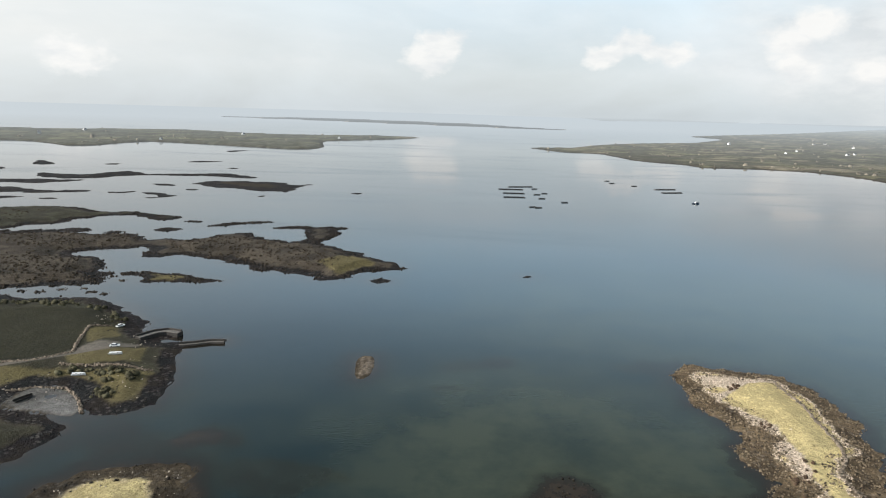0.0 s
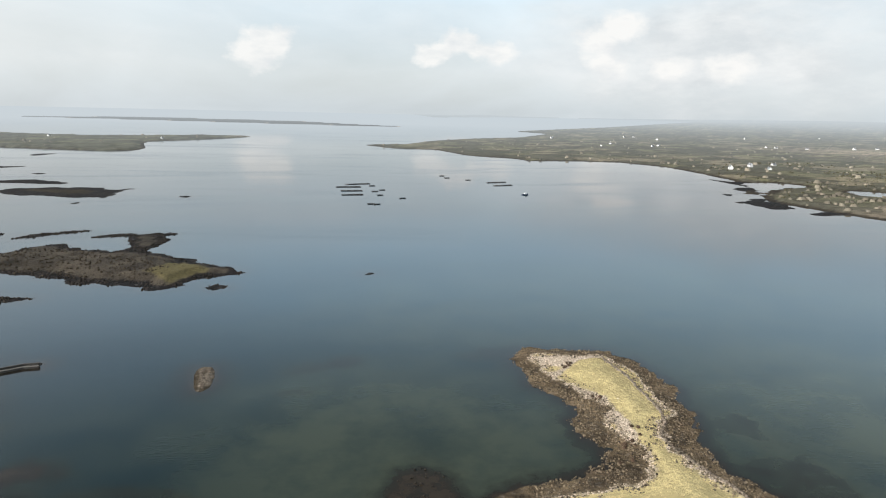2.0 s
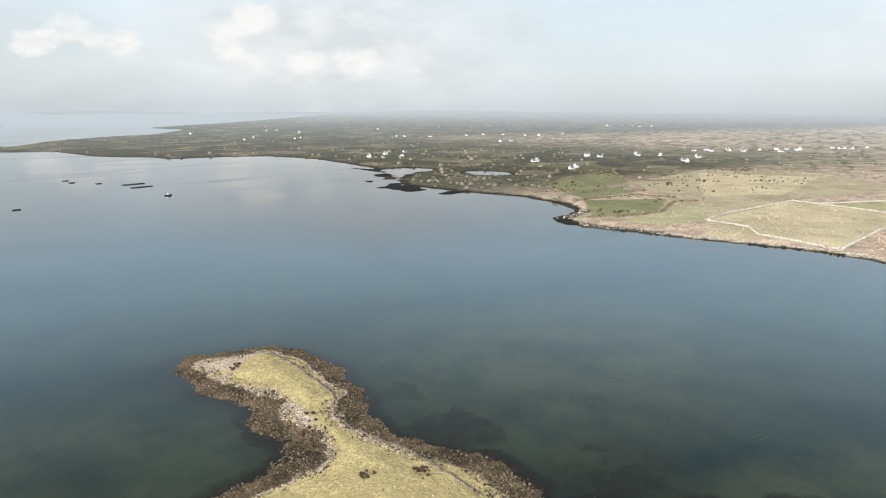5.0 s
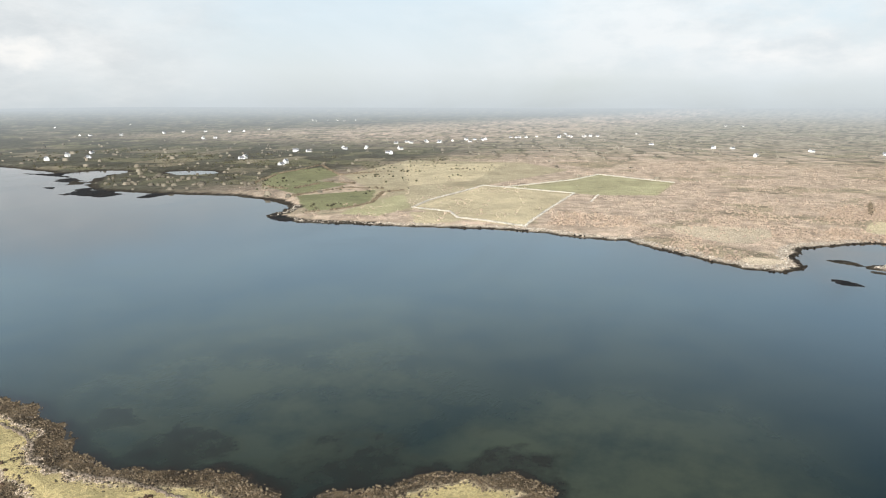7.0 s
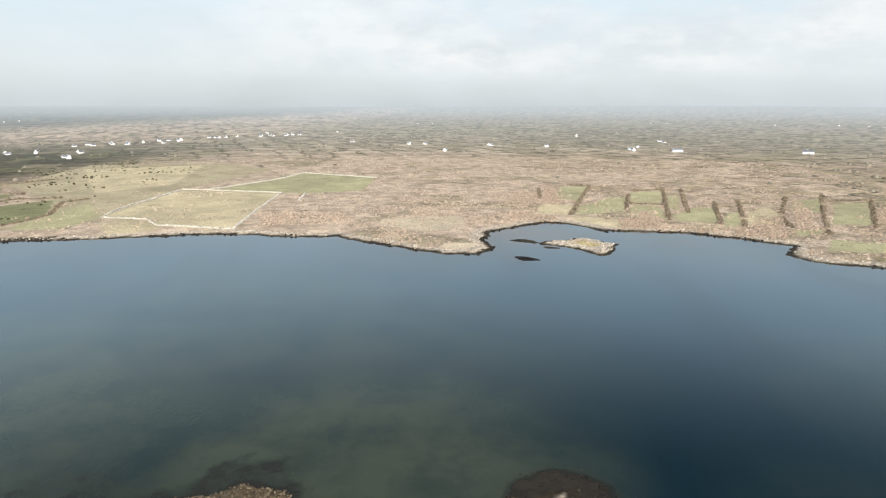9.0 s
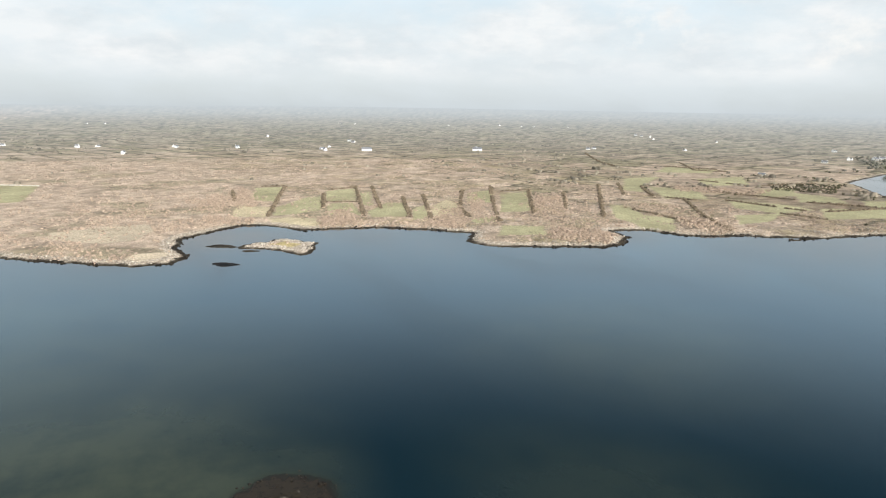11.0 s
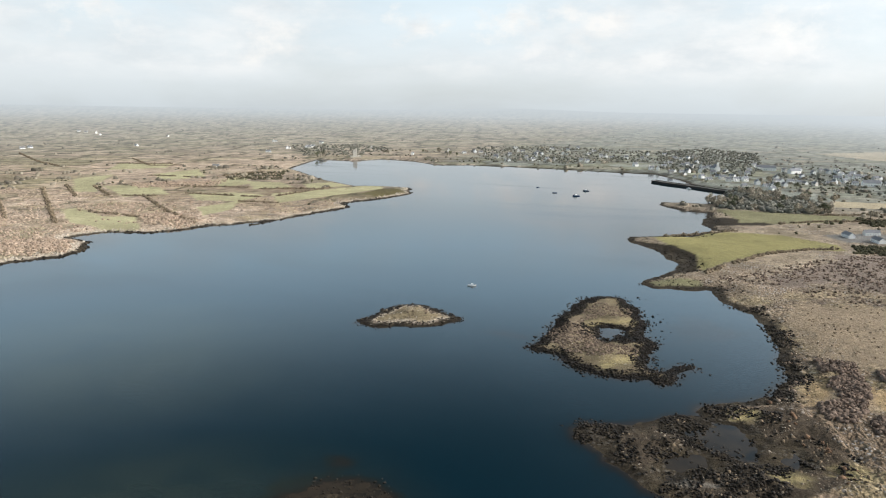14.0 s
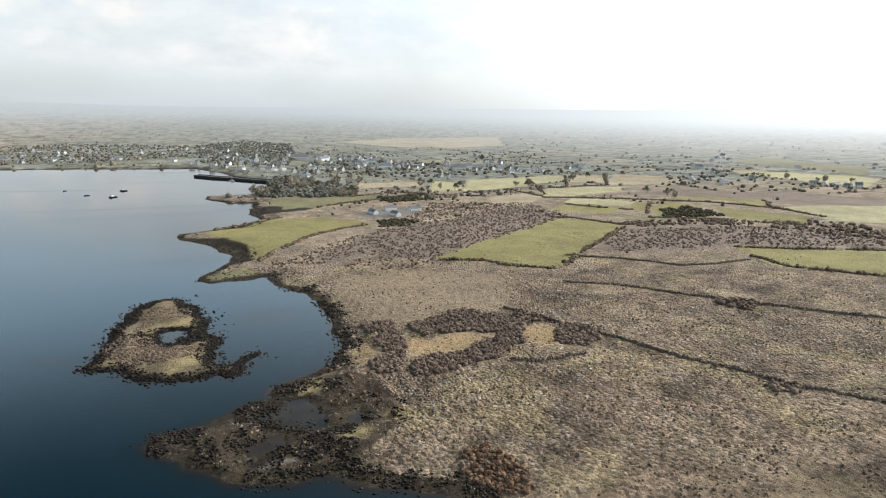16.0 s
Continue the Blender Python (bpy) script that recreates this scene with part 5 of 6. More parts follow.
thicket([(-15, -285), (-32, -268), (-42, -242), (-44, -213), (-38, -219), (-29, -245)], 0.03, 1.1, "rust")
thicket([(4, -476), (-30, -529), (-71, -582), (-107, -619), (-171, -763), (-287, -742), (-283, -637), (-196, -558), (-106, -472), (-61, -501), (-26, -470)], 0.035, 1.0, "purple")
thicket([(-267, -530), (-312, -564), (-420, -558), (-526, -492), (-580, -468), (-531, -427), (-363, -480), (-252, -462)], 0.03, 1.1, "purple")
thicket([(-322, -594), (-390, -605), (-449, -580), (-441, -561), (-371, -575), (-310, -570)], 0.02, 2.2, "purple")
thicket([(-407, -665), (-453, -683), (-449, -613), (-383, -614)], 0.04, 2.2, "green")
thicket([(-464, -567), (-516, -567), (-551, -517), (-503, -470), (-468, -512), (-447, -538)], 0.012, 2.4, "brown")
thicket([(-92, -655), (-114, -658), (-133, -640), (-116, -611), (-91, -616)], 0.05, 1.8, "green")
thicket([(-122, -823), (-189, -839), (-187, -801), (-127, -771)], 0.04, 2.2, "green")
thicket([(-12, -965), (-59, -993), (-94, -951), (-95, -855), (-49, -836), (-10, -843), (10, -874)], 0.02, 4.2, "grey")
thicket([(80, -337), (70, -346), (58, -332), (52, -322), (34, -318), (37, -308), (51, -300), (62, -304), (73, -313)], 0.5, 0.6, "brown")
thicket([(75, -371), (69, -390), (49, -388), (45, -370), (58, -360), (68, -349)], 0.3, 0.55, "brown")
thicket([(204, -1975), (86, -2251), (-53, -2053), (-53, -1521), (-25, -1294), (38, -1305), (132, -1394)], 0.0028, 3.4, "grey")
thicket([(708, -1944), (516, -2110), (204, -1975), (173, -1553), (325, -1425), (482, -1386)], 0.0014, 3.2, "grey")
thicket([(30, -1029), (-30, -1084), (-33, -900), (-4, -837), (17, -861)], 0.02, 4.0, "grey")
thicket([(1182, -1677), (1057, -1833), (856, -1695), (820, -1419), (901, -1328)], 0.002, 3.4, "grey")
thicket([(-60, -1346), (-184, -1481), (-295, -1314), (-427, -1229), (-418, -1115), (-252, -1043), (-100, -1095)], 0.0014, 3.2, "grey")
thicket([(-696, -1129), (-824, -1110), (-795, -930), (-811, -794), (-725, -745), (-596, -798), (-542, -875)], 0.0007, 3.2, "grey")
thicket([(615, -258), (680, -314), (672, -327), (570, -285), (574, -262)], 0.05, 1.3, "rosy")
thicket([(655, -167), (703, -186), (715, -216), (634, -198), (603, -167), (610, -156)], 0.06, 1.4, "rosy")
thicket([(529, -348), (531, -368), (490, -390), (459, -359), (490, -322)], 0.08, 1.5, "rosy")
thicket([(541, -509), (515, -526), (462, -511), (459, -477), (496, -471)], 0.05, 1.5, "rosy")
thicket([(747, -461), (725, -498), (585, -402), (601, -378)], 0.03, 1.4, "rosy")
thicket([(952, -129), (913, -140), (789, -121), (787, -104)], 0.05, 1.4, "rosy")
thicket([(722, -64), (677, -106), (646, -101), (665, -58)], 0.05, 1.4, "rosy")
thicket([(4, -428), (-22, -396), (-30, -348), (-37, -310), (-29, -282), (-23, -270), (-27, -349), (-15, -385)], 0.03, 1.0, "brown")
thicket([(-60, -491), (-93, -490), (-118, -451), (-77, -443), (-41, -458)], 0.02, 1.1, "brown")
thicket([(534, -349), (503, -398), (470, -366), (492, -322)], 0.05, 1.2, "rosy")
thicket([(809, -404), (691, -373), (571, -318), (593, -296)], 0.03, 1.3, "rosy")
thicket([(682, -538), (616, -580), (541, -552), (477, -511), (578, -504)], 0.015, 1.3, "rosy")
thicket([(646, -166), (638, -204), (605, -249), (570, -284), (579, -238), (614, -160)], 0.035, 1.3, "rosy")
thicket([(891, -86), (868, -135), (763, -118), (784, -74)], 0.02, 1.3, "rosy")
thicket([(783, -725), (697, -824), (653, -750), (722, -679)], 0.03, 1.5, "rosy")
thicket([(757, -893), (711, -1000), (636, -871), (697, -824)], 0.02, 1.5, "green")
thicket([(700, 196), (700, 111), (636, 80), (613, 172)], 0.03, 1.3, "rosy")
thicket([(609, 61), (561, 33), (533, 1), (528, 22), (565, 71)], 0.02, 1.1, "rosy")
thicket([(849, -61), (849, -125), (774, -137), (730, -59)], 0.02, 1.3, "rosy")
thicket([(-209, 361), (-183, 358), (-155, 335), (-158, 326), (-178, 348), (-215, 349), (-256, 340), (-266, 355)], 0.05, 1.4, "green")
thicket([(-154, 266), (-134, 267), (-124, 261), (-129, 256), (-123, 240), (-129, 242), (-135, 256)], 0.07, 1.5, "green")
thicket([(-127, 259), (-122, 262), (-117, 251), (-122, 248)], 0.1, 1.8, "green")
thicket([(-219, 531), (-165, 557), (-101, 515), (-74, 479), (-84, 446), (-132, 470), (-184, 482)], 0.03, 0.8, "dark")
thicket([(-341, 459), (-257, 462), (-224, 440), (-209, 404), (-289, 387)], 0.03, 0.8, "dark")
thicket([(-397, 538), (-305, 559), (-246, 551), (-246, 503), (-280, 488), (-367, 495)], 0.03, 0.8, "dark")
thicket([(163, -324), (158, -339), (144, -335), (143, -317), (156, -315)], 0.03, 0.8, "brown")
thicket([(118, 270), (123, 270), (122, 263), (117, 264)], 0.25, 0.8, "russet")
thicket([(118, 237), (123, 234), (122, 229), (117, 232)], 0.25, 0.8, "russet")
thicket([(119, 206), (121, 205), (119, 200), (117, 201)], 0.25, 0.8, "russet")
thicket([(113, 201), (116, 198), (113, 194), (110, 196)], 0.25, 0.8, "russet")
thicket([(105, 189), (109, 186), (106, 182), (103, 185)], 0.25, 0.8, "russet")
thicket([(108, 158), (113, 157), (111, 154), (107, 156)], 0.25, 0.8, "russet")
thicket([(124, 151), (128, 150), (127, 147), (123, 148)], 0.25, 0.8, "russet")
thicket([(122, 146), (124, 145), (123, 143), (121, 144)], 0.25, 0.8, "russet")

# scattered single bushes on the open heath
def lone_bushes(label, tone, box, count, accept, small, large):
    p, _ = scatter(box, count, accept)
    s = small + (large - small) * RNG.rand(len(p)) ** 2
    p[:, 2] -= 0.15
    tagged(many("scrub", BUSHES, p, np.stack([s * 1.3, s * 1.3, s], 1), BUSH[tone]), label, "shrubs", kind="stuff")


lone_bushes("low brown bushes dotted over open heath", "rosy", (450, 950, -480, 420), 9000, lambda x, y, s, st, w: (s > 22) * smooth(-0.05, 0.12, cloudy(x, y, 60, 3)) * 0.6, 1.0, 2.4)
lone_bushes("low bushes and bracken among heath stones", "brown", (-420, -30, -520, -130), 2200, lambda x, y, s, st, w: (s > 10) * smooth(-0.02, 0.16, cloudy(x, y, 30, 3)) * 0.5, 0.5, 1.2)
lone_bushes("brown hedge scrub between coastal fields", "rosy", (400, 900, -700, 60), 22000, lambda x, y, s, st, w: (s > 10) * ~in_field(x, y) * smooth(-0.06, 0.06, cloudy(x, y, 30, 3)) * 0.8 * smooth(950, 700, np.hypot(x, y)), 0.9, 2.3)
lone_bushes("dark thorn bushes over the northern fields", "green", (550, 1300, 420, 1500), 5000, lambda x, y, s, st, w: (s > 20) * smooth(0.0, 0.12, cloudy(x, y, 70, 3)) * 0.7, 1.5, 3.6)
lone_bushes("dark thorn bushes round the village fields", "green", (-600, 900, -1700, -650), 5000, lambda x, y, s, st, w: (s > 20) * ~in_field(x, y) * smooth(0.0, 0.14, cloudy(x, y, 60, 3)) * 0.8, 1.5, 4.0)
lone_bushes("dark scrub on the tidal islands", "dark", (-480, -60, 380, 720), 6000, lambda x, y, s, st, w: (s > 14) * smooth(-0.04, 0.12, cloudy(x, y, 40, 3)) * 0.6, 0.7, 1.7)

# low scrub over the wide eastern heath
def open_scrub(count):
    p, shore = scatter((470, 1500, -620, 640), count, lambda x, y, s, st, w: (s > 18) * ~in_field(x, y) * (np.hypot(x, y) < 1500) * (0.15 + 0.85 * smooth(-0.04, 0.10, cloudy(x, y, 45, 4))) * (1 - 0.7 * smooth(60, 250, y)))
    size = 0.8 + 1.6 * RNG.rand(len(p)) ** 2
    tagged(many("scrub", CHIPS, p, np.stack([size * 1.9, size * 1.9, size * 0.75], 1), BUSH["rosy"]), "low pinkish-brown scrub over wide open heath", "shrubs", kind="stuff")


open_scrub(46000)


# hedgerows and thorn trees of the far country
def haze_glow_material(name, col):
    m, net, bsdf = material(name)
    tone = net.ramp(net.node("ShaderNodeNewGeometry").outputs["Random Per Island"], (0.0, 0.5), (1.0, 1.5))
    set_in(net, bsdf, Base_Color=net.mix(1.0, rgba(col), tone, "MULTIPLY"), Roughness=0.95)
    # haze is painted onto the hedges as emission, by distance
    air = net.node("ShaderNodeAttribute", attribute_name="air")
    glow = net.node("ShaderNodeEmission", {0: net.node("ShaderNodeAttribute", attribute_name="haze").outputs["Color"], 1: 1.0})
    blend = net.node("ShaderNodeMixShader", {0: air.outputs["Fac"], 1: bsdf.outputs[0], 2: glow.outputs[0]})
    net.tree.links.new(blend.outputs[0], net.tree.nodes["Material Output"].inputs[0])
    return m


def far_hedges(count):
    reach = 1 / np.sqrt(RNG.uniform(1 / 4200 ** 2, 1 / 800 ** 2, count))
    turn = np.radians(RNG.uniform(-236, 42, count))
    x, y = -reach * np.sin(turn), reach * np.cos(turn)
    _, hedge_share = patchwork(x, y, np.ones((count, 3)), np.ones(count))
    ok = (hedge_share > 0.35) | (RNG.rand(count) < 0.03)
    x, y = x[ok], y[ok]
    z, col, stony, shore, who = survey(x, y)
    ok = (shore > 14) & ~in_field(x, y) & (np.array([l[5] in ("heath", "farland") for l in LANDS])[who]) & ((np.hypot(x, y) > 1050) | (y > 450) | (y < -800)) & (RNG.rand(len(x)) < 0.35 + 0.65 * smooth(-0.05, 0.1, cloudy(x, y, 300, 3)))
    ok &= RNG.rand(len(x)) > 0.85 * smooth(300, 480, x) * smooth(-620, -480, y) * smooth(800, 600, y) * smooth(1900, 1500, np.hypot(x, y))
    x, y, z = x[ok], y[ok], z[ok]
    d = np.hypot(x, y)
    p = np.stack(lift(x, y, z), 1)
    k = np.hypot(p[:, 0], p[:, 1]) / d
    size = RNG.uniform(2.2, 5.0, len(x)) * k * (1 + 0.5 * (RNG.rand(len(x)) > 0.9))
    p[:, 2] += size * 0.25
    ob = many("hedgerow", CHIPS, p, np.stack([size * 1.4, size * 1.4, size], 1), haze_glow_material("haze_glow_hedge", (0.19, 0.162, 0.118)))
    v = np.empty(len(ob.data.vertices) * 3, np.float32)
    ob.data.vertices.foreach_get("co", v)
    v = v.reshape(-1, 3)
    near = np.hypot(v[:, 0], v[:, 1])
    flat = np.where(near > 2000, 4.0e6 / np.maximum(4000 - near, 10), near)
    air, haze = painted_haze_at(flat, np.degrees(np.arctan2(-v[:, 0], v[:, 1])))
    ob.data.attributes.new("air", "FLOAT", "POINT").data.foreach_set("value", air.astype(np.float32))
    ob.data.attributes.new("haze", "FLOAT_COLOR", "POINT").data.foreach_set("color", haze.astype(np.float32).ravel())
    tagged(ob, "dark hedgerows and thorn trees between far fields", "hedge", kind="stuff")


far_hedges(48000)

# ---- buildings ----
WHITE_WALL = plain_material("white_render", (0.85, 0.84, 0.81), 0.85, 0.12, 0.6, 0.1)
CREAM_WALL = plain_material("grey_render", (0.60, 0.57, 0.52), 0.85, 0.2, 0.6, 0.1)
SLATE = plain_material("slate", (0.19, 0.195, 0.205), 0.6, 0.3, 2.5, 0.3)
PANE = plain_material("window_glass", (0.03, 0.035, 0.04), 0.08, 0.2, 2.0, 0.0)
DOOR_PAINT = plain_material("door_paint", (0.12, 0.05, 0.04), 0.5, 0.2, 2.0, 0.1)
CASTLE_STONE = plain_material("castle_stone", (0.50, 0.46, 0.40), 0.9, 0.35, 0.7, 0.5)
QUAY_STONE = plain_material("quay_stone", (0.062, 0.056, 0.05), 0.85, 0.4, 0.7, 0.5)
CONCRETE = plain_material("weathered_concrete", (0.15, 0.14, 0.125), 0.9, 0.25, 0.5, 0.3)


def make_house(width, depth, eaves, walls, label, floors=1, chimneys=2):
    """A gabled house: walls with gables, two roof slopes, chimneys, door and windows."""
    ob = tagged(new("house"), label, "house", "houses of the village and farms")
    w, d, rise = width / 2, depth / 2, depth * 0.42
    bm = bmesh.new()
    ring = [bm.verts.new(c) for c in ((-w, -d, -1.5), (w, -d, -1.5), (w, d, -1.5), (-w, d, -1.5), (-w, -d, eaves), (w, -d, eaves), (w, d, eaves), (-w, d, eaves), (-w, 0, eaves + rise), (w, 0, eaves + rise))]
    for f in ((0, 1, 5, 4), (2, 3, 7, 6), (1, 2, 6, 9, 5), (3, 0, 4, 8, 7), (3, 2, 1, 0)):
        bm.faces.new([ring[i] for i in f])
    part("wall", bm, walls, ob)
    for side in (-1, 1):
        bm = bmesh.new()
        o, t = 0.35, 0.22
        slope = rise / d
        lower, upper = (side * (d + o), eaves - o * slope + 0.04), (0.0, eaves + rise + 0.04)
        vs = [bm.verts.new((x, yy, zz + dz)) for dz in (0, t) for x, (yy, zz) in ((-w - 0.25, lower), (w + 0.25, lower), (w + 0.25, upper), (-w - 0.25, upper))]
        for f in ((0, 1, 2, 3), (4, 5, 6, 7), (0, 1, 5, 4), (1, 2, 6, 5), (2, 3, 7, 6), (3, 0, 4, 7)):
            bm.faces.new([vs[i] for i in f])
        bmesh.ops.recalc_face_normals(bm, faces=bm.faces)
        part("roof", bm, SLATE, ob, "grey slate roof slope")
    for k in range(chimneys):
        x = (-w + 0.55) if k == 0 else (w - 0.55)
        stack = box_part("chimney", walls, ob, x - 0.45, x + 0.45, -0.4, 0.4, eaves + rise - 0.6, eaves + rise + 1.1, bevel=0.05)
        bm = bmesh.new()
        bmesh.ops.create_cone(bm, cap_ends=True, segments=8, radius1=0.17, radius2=0.14, depth=0.5, matrix=Matrix.Translation((x, 0, eaves + rise + 1.34)))
        part("chimney_pot", bm, DOOR_PAINT, stack, "red clay pot")
    for side in (-1, 1):
        for f in range(floors):
            for x in np.linspace(-w * 0.68, w * 0.68, 3 if width < 14 else 5):
                if f == 0 and abs(x) < 0.1 and side < 0:
                    box_part("door", DOOR_PAINT, ob, -0.5, 0.5, -d - 0.06, -d + 0.05, 0.0, 2.05, label="painted front door")
                    continue
                z = 0.95 + f * 2.6
                y = side * d
                box_part("window", PANE, ob, x - 0.55, x + 0.55, y - 0.05, y + 0.05, z, z + 1.15, label="dark glazed window")
    return ob


HOUSES = [make_house(12, 7, 2.8, WHITE_WALL, "white rendered bungalow with a grey slate roof"),
          make_house(10, 7.5, 5.4, WHITE_WALL, "white two-storey house with a grey slate roof", 2),
          make_house(9, 7, 5.2, CREAM_WALL, "grey rendered two-storey house with a slate roof", 2),
          make_house(24, 10, 5.0, WHITE_WALL, "long white building with a grey slate roof", 1, 0)]
for k, h in enumerate(HOUSES):
    spot = ((-160, -1330), (-190, -1345), (-215, -1330), (-100, -1420))[k]
    h.matrix_basis = pose(*spot, float(ground_at([spot])[0]), 0, 0, 15 * k)


def settle(spots, choose, turn, grow):
    z = ground_at(spots, 1.0)
    for (x, y), h in zip(spots, z):
        ob = HOUSES[choose()]
        far = np.hypot(x, y)
        lx, ly, lz = (float(v[0]) for v in lift(np.array([x]), np.array([y]), np.array([h])))
        k = np.hypot(lx, ly) / far * grow
        copy_thing(ob, Matrix.Translation((lx, ly, lz)) @ Matrix.Rotation(turn(), 4, "Z") @ Matrix.Diagonal((k, k, k, 1)))


def village(spots):
    more = [(x + RNG.uniform(-16, 16), y + RNG.uniform(-16, 16)) for x, y in spots if RNG.rand() < 0.5]
    spots = spots + [p for p in more if survey([p[0]], [p[1]])[3][0] > 12]
    settle(spots, lambda: RNG.choice([0, 1, 1, 2, 1, 0]), lambda: radians(RNG.choice([20, 110, 35, 125]) + RNG.uniform(-15, 15)), 0.85)


def farms(spots):
    settle(spots, lambda: RNG.choice([0, 1, 0, 0]), lambda: RNG.uniform(0, 3.14), 0.95)


def sheds(spots):
    settle(spots, lambda: 3, lambda: radians(20 + RNG.choice([0, 90])), 0.55)


def big_houses(spots):
    settle(spots, lambda: 3, lambda: math.atan2(spots[0][1], spots[0][0]) + 1.57 + RNG.uniform(-0.3, 0.3), 1.0)


village([(134, -1360), (132, -1460), (128, -1540), (103, -1330), (120, -1688), (99, -1503), (104, -1728), (79, -1468), (77, -1586), (59, -1350), (55, -1419), (47, -1449), (36, -1321), (25, -1270), (19, -1223), (15, -1344), (8, -1189), (3, -1279), (-3, -1198), (-9, -1341), (-16, -1218), (-24, -1409), (-35, -1555), (-64, -1269), (-69, -1210), (-70, -1146), (-83, -1231), (-106, -1327), (-130, -1410), (-147, -1472), (-158, -1438), (-173, -1468), (-161, -1255), (-178, -1345), (-171, -1218), (-219, -1247), (-236, -1283), (-233, -1221), (-248, -1218), (-268, -1265)])
village([(-263, -1148), (-278, -1157), (-300, -1176), (-338, -1148), (-359, -1167), (-376, -1165), (-378, -1131), (-404, -1161), (-411, -1137), (50, -1227), (38, -1204), (61, -1229), (78, -1327), (82, -1278), (-33, -1162), (-45, -1130), (-52, -1092), (-14, -1098), (-101, -1205), (-113, -1181), (-137, -1223), (-112, -1476), (-87, -1447), (-222, -1339), (-206, -1385), (-200, -1465), (-173, -1389), (-256, -1060), (-269, -1039), (-441, -1133), (-451, -1120), (-429, -1283), (-409, -1314), (-325, -1297)])
village([(507, -1508), (449, -1430), (579, -1914), (444, -1546), (414, -1467), (446, -1630), (429, -1628), (367, -1505), (400, -1719), (428, -1900), (423, -2003), (308, -1498), (342, -1754), (284, -1667), (270, -1665), (236, -1661), (200, -1657), (146, -1362), (105, -1293), (204, -1806), (171, -1875), (185, -1437), (355, -1892), (481, -1905), (519, -1773)])
farms([(-519, -1167), (-535, -1177), (-545, -1175), (-550, -1163), (-808, -1137), (-629, -947), (-642, -887), (-694, -991), (-724, -932), (-779, -865), (-784, -848), (-800, -823), (-969, -1368), (-1044, -1453), (-903, -1293), (-965, -1115), (-798, -1204), (-962, -1318), (-1136, -1595), (-795, -839), (-810, -814)])
village([(1052, -1398), (1344, -1817), (1092, -1534), (1083, -1609), (1080, -1635), (1183, -1836), (922, -1683), (690, -1675), (547, -1556), (510, -1525), (581, -1901), (470, -1714), (442, -1674), (716, -1510), (626, -1621), (616, -1671), (504, -1611)])
farms([(1950, -108), (1766, -455), (1600, -1164), (1619, -1198), (2387, -2011), (2273, -1961), (2508, -2079), (1494, -1414), (865, -996), (1338, -1815), (1048, -1395), (1096, -1544), (1105, -1648), (1101, -1659), (1186, -1845), (2128, -1851), (3942, -2340), (3809, -2345), (4081, -2248), (3564, -2315), (4079, -1878), (6735, -2910), (3676, -2515), (1717, -875), (2182, -652), (5269, -2082), (1868, -1911), (7124, -7429)])
farms([(1424, 793), (1602, 860), (1562, 1006), (1600, 956), (1398, 1034), (1373, 980), (2082, 292), (1972, 117), (1985, 71), (1678, 11), (1925, -113), (1864, -257), (1703, -446), (2100, -640), (1754, 1666), (2280, 2022), (1142, 975), (1077, 822), (1817, 984), (1883, 983), (1960, 957), (1910, 888), (2016, 890), (2096, 877), (2140, 865), (2150, 830), (2334, 807), (2343, 778), (2451, 749), (2475, 670), (2487, 631), (2602, 604), (2615, 563), (2745, 720), (2889, 465), (1823, 1679), (2346, 2002), (2592, 2066), (4332, 201), (4364, 111)])
farms([(4588, -1307), (4489, -1384), (4673, 3143), (4455, 3133), (4525, 2952), (2529, -454), (1861, -499)])
farms([(918, 1278), (1017, 1348), (1008, 1273), (1108, 1387), (1125, 970), (1042, 806), (1361, 1011), (1511, 966), (1552, 930), (1395, 770), (1736, 2225), (1763, 2204), (1842, 2142), (2046, 2143), (2201, 2197), (2272, 2143), (1627, 3107), (1142, 2836), (1328, 2272), (2914, 3307), (2297, 3113), (1192, 2381), (1917, 888), (1913, 930), (1994, 821), (2091, 818), (2335, 786), (2365, 761), (2428, 660), (2544, 657), (2510, 590), (2577, 581), (1846, 949), (1561, 832), (4324, 3011), (4351, 2782), (4603, 2843)])
farms([(-1213, 2076), (-795, 1939), (-704, 2412), (-360, 2333), (-1241, 2392), (1073, 2211), (1276, 2223), (1626, 2800), (1708, 3165)])
big_houses([(-49, -1484), (-60, -1466), (-193, -1226), (-768, -1131), (-780, -1129), (-335, -1194), (-316, -1173)])
big_houses([(1686, -549), (1622, -830)])
SHEDS = [(-98, -698), (-119, -719), (-144, -710), (-118, -679)]
CASTLE = [(784, -1355)]
CHURCH = [(33, -1388)]
QUAY = [(121, -1180), (112, -1130), (59, -1104), (17, -1051)]
BOATS = [(148, -401), (190, -904), (190, -969), (263, -981), (224, -926), (60, -1075)]
WORKBOAT = [(323, 886)]
RAFTS = [(93, 1021), (129, 1031), (76, 987), (111, 989), (79, 940), (108, 941), (76, 896), (104, 897), (316, 1043), (349, 1052), (314, 1000), (345, 1008)]
SMALLRAFTS = [(129, 1001), (124, 932), (136, 948), (125, 890), (149, 857), (103, 807), (109, 803), (269, 1155), (269, 1119), (296, 1085)]
PIER = [(-138, 305), (-135, 318), (-125, 317), (-124, 310), (-130, 302)]
SLIP = [(-119, 299), (-117, 303), (-103, 309), (-100, 305), (-114, 297)]
CARS = [(-144, 290), (-142, 289), (-139, 280), (-138, 281), (-145, 261), (-157, 323), (-154, 239)]
ROAD = [(-194, 254), (-179, 264), (-162, 276), (-145, 290), (-135, 299)]
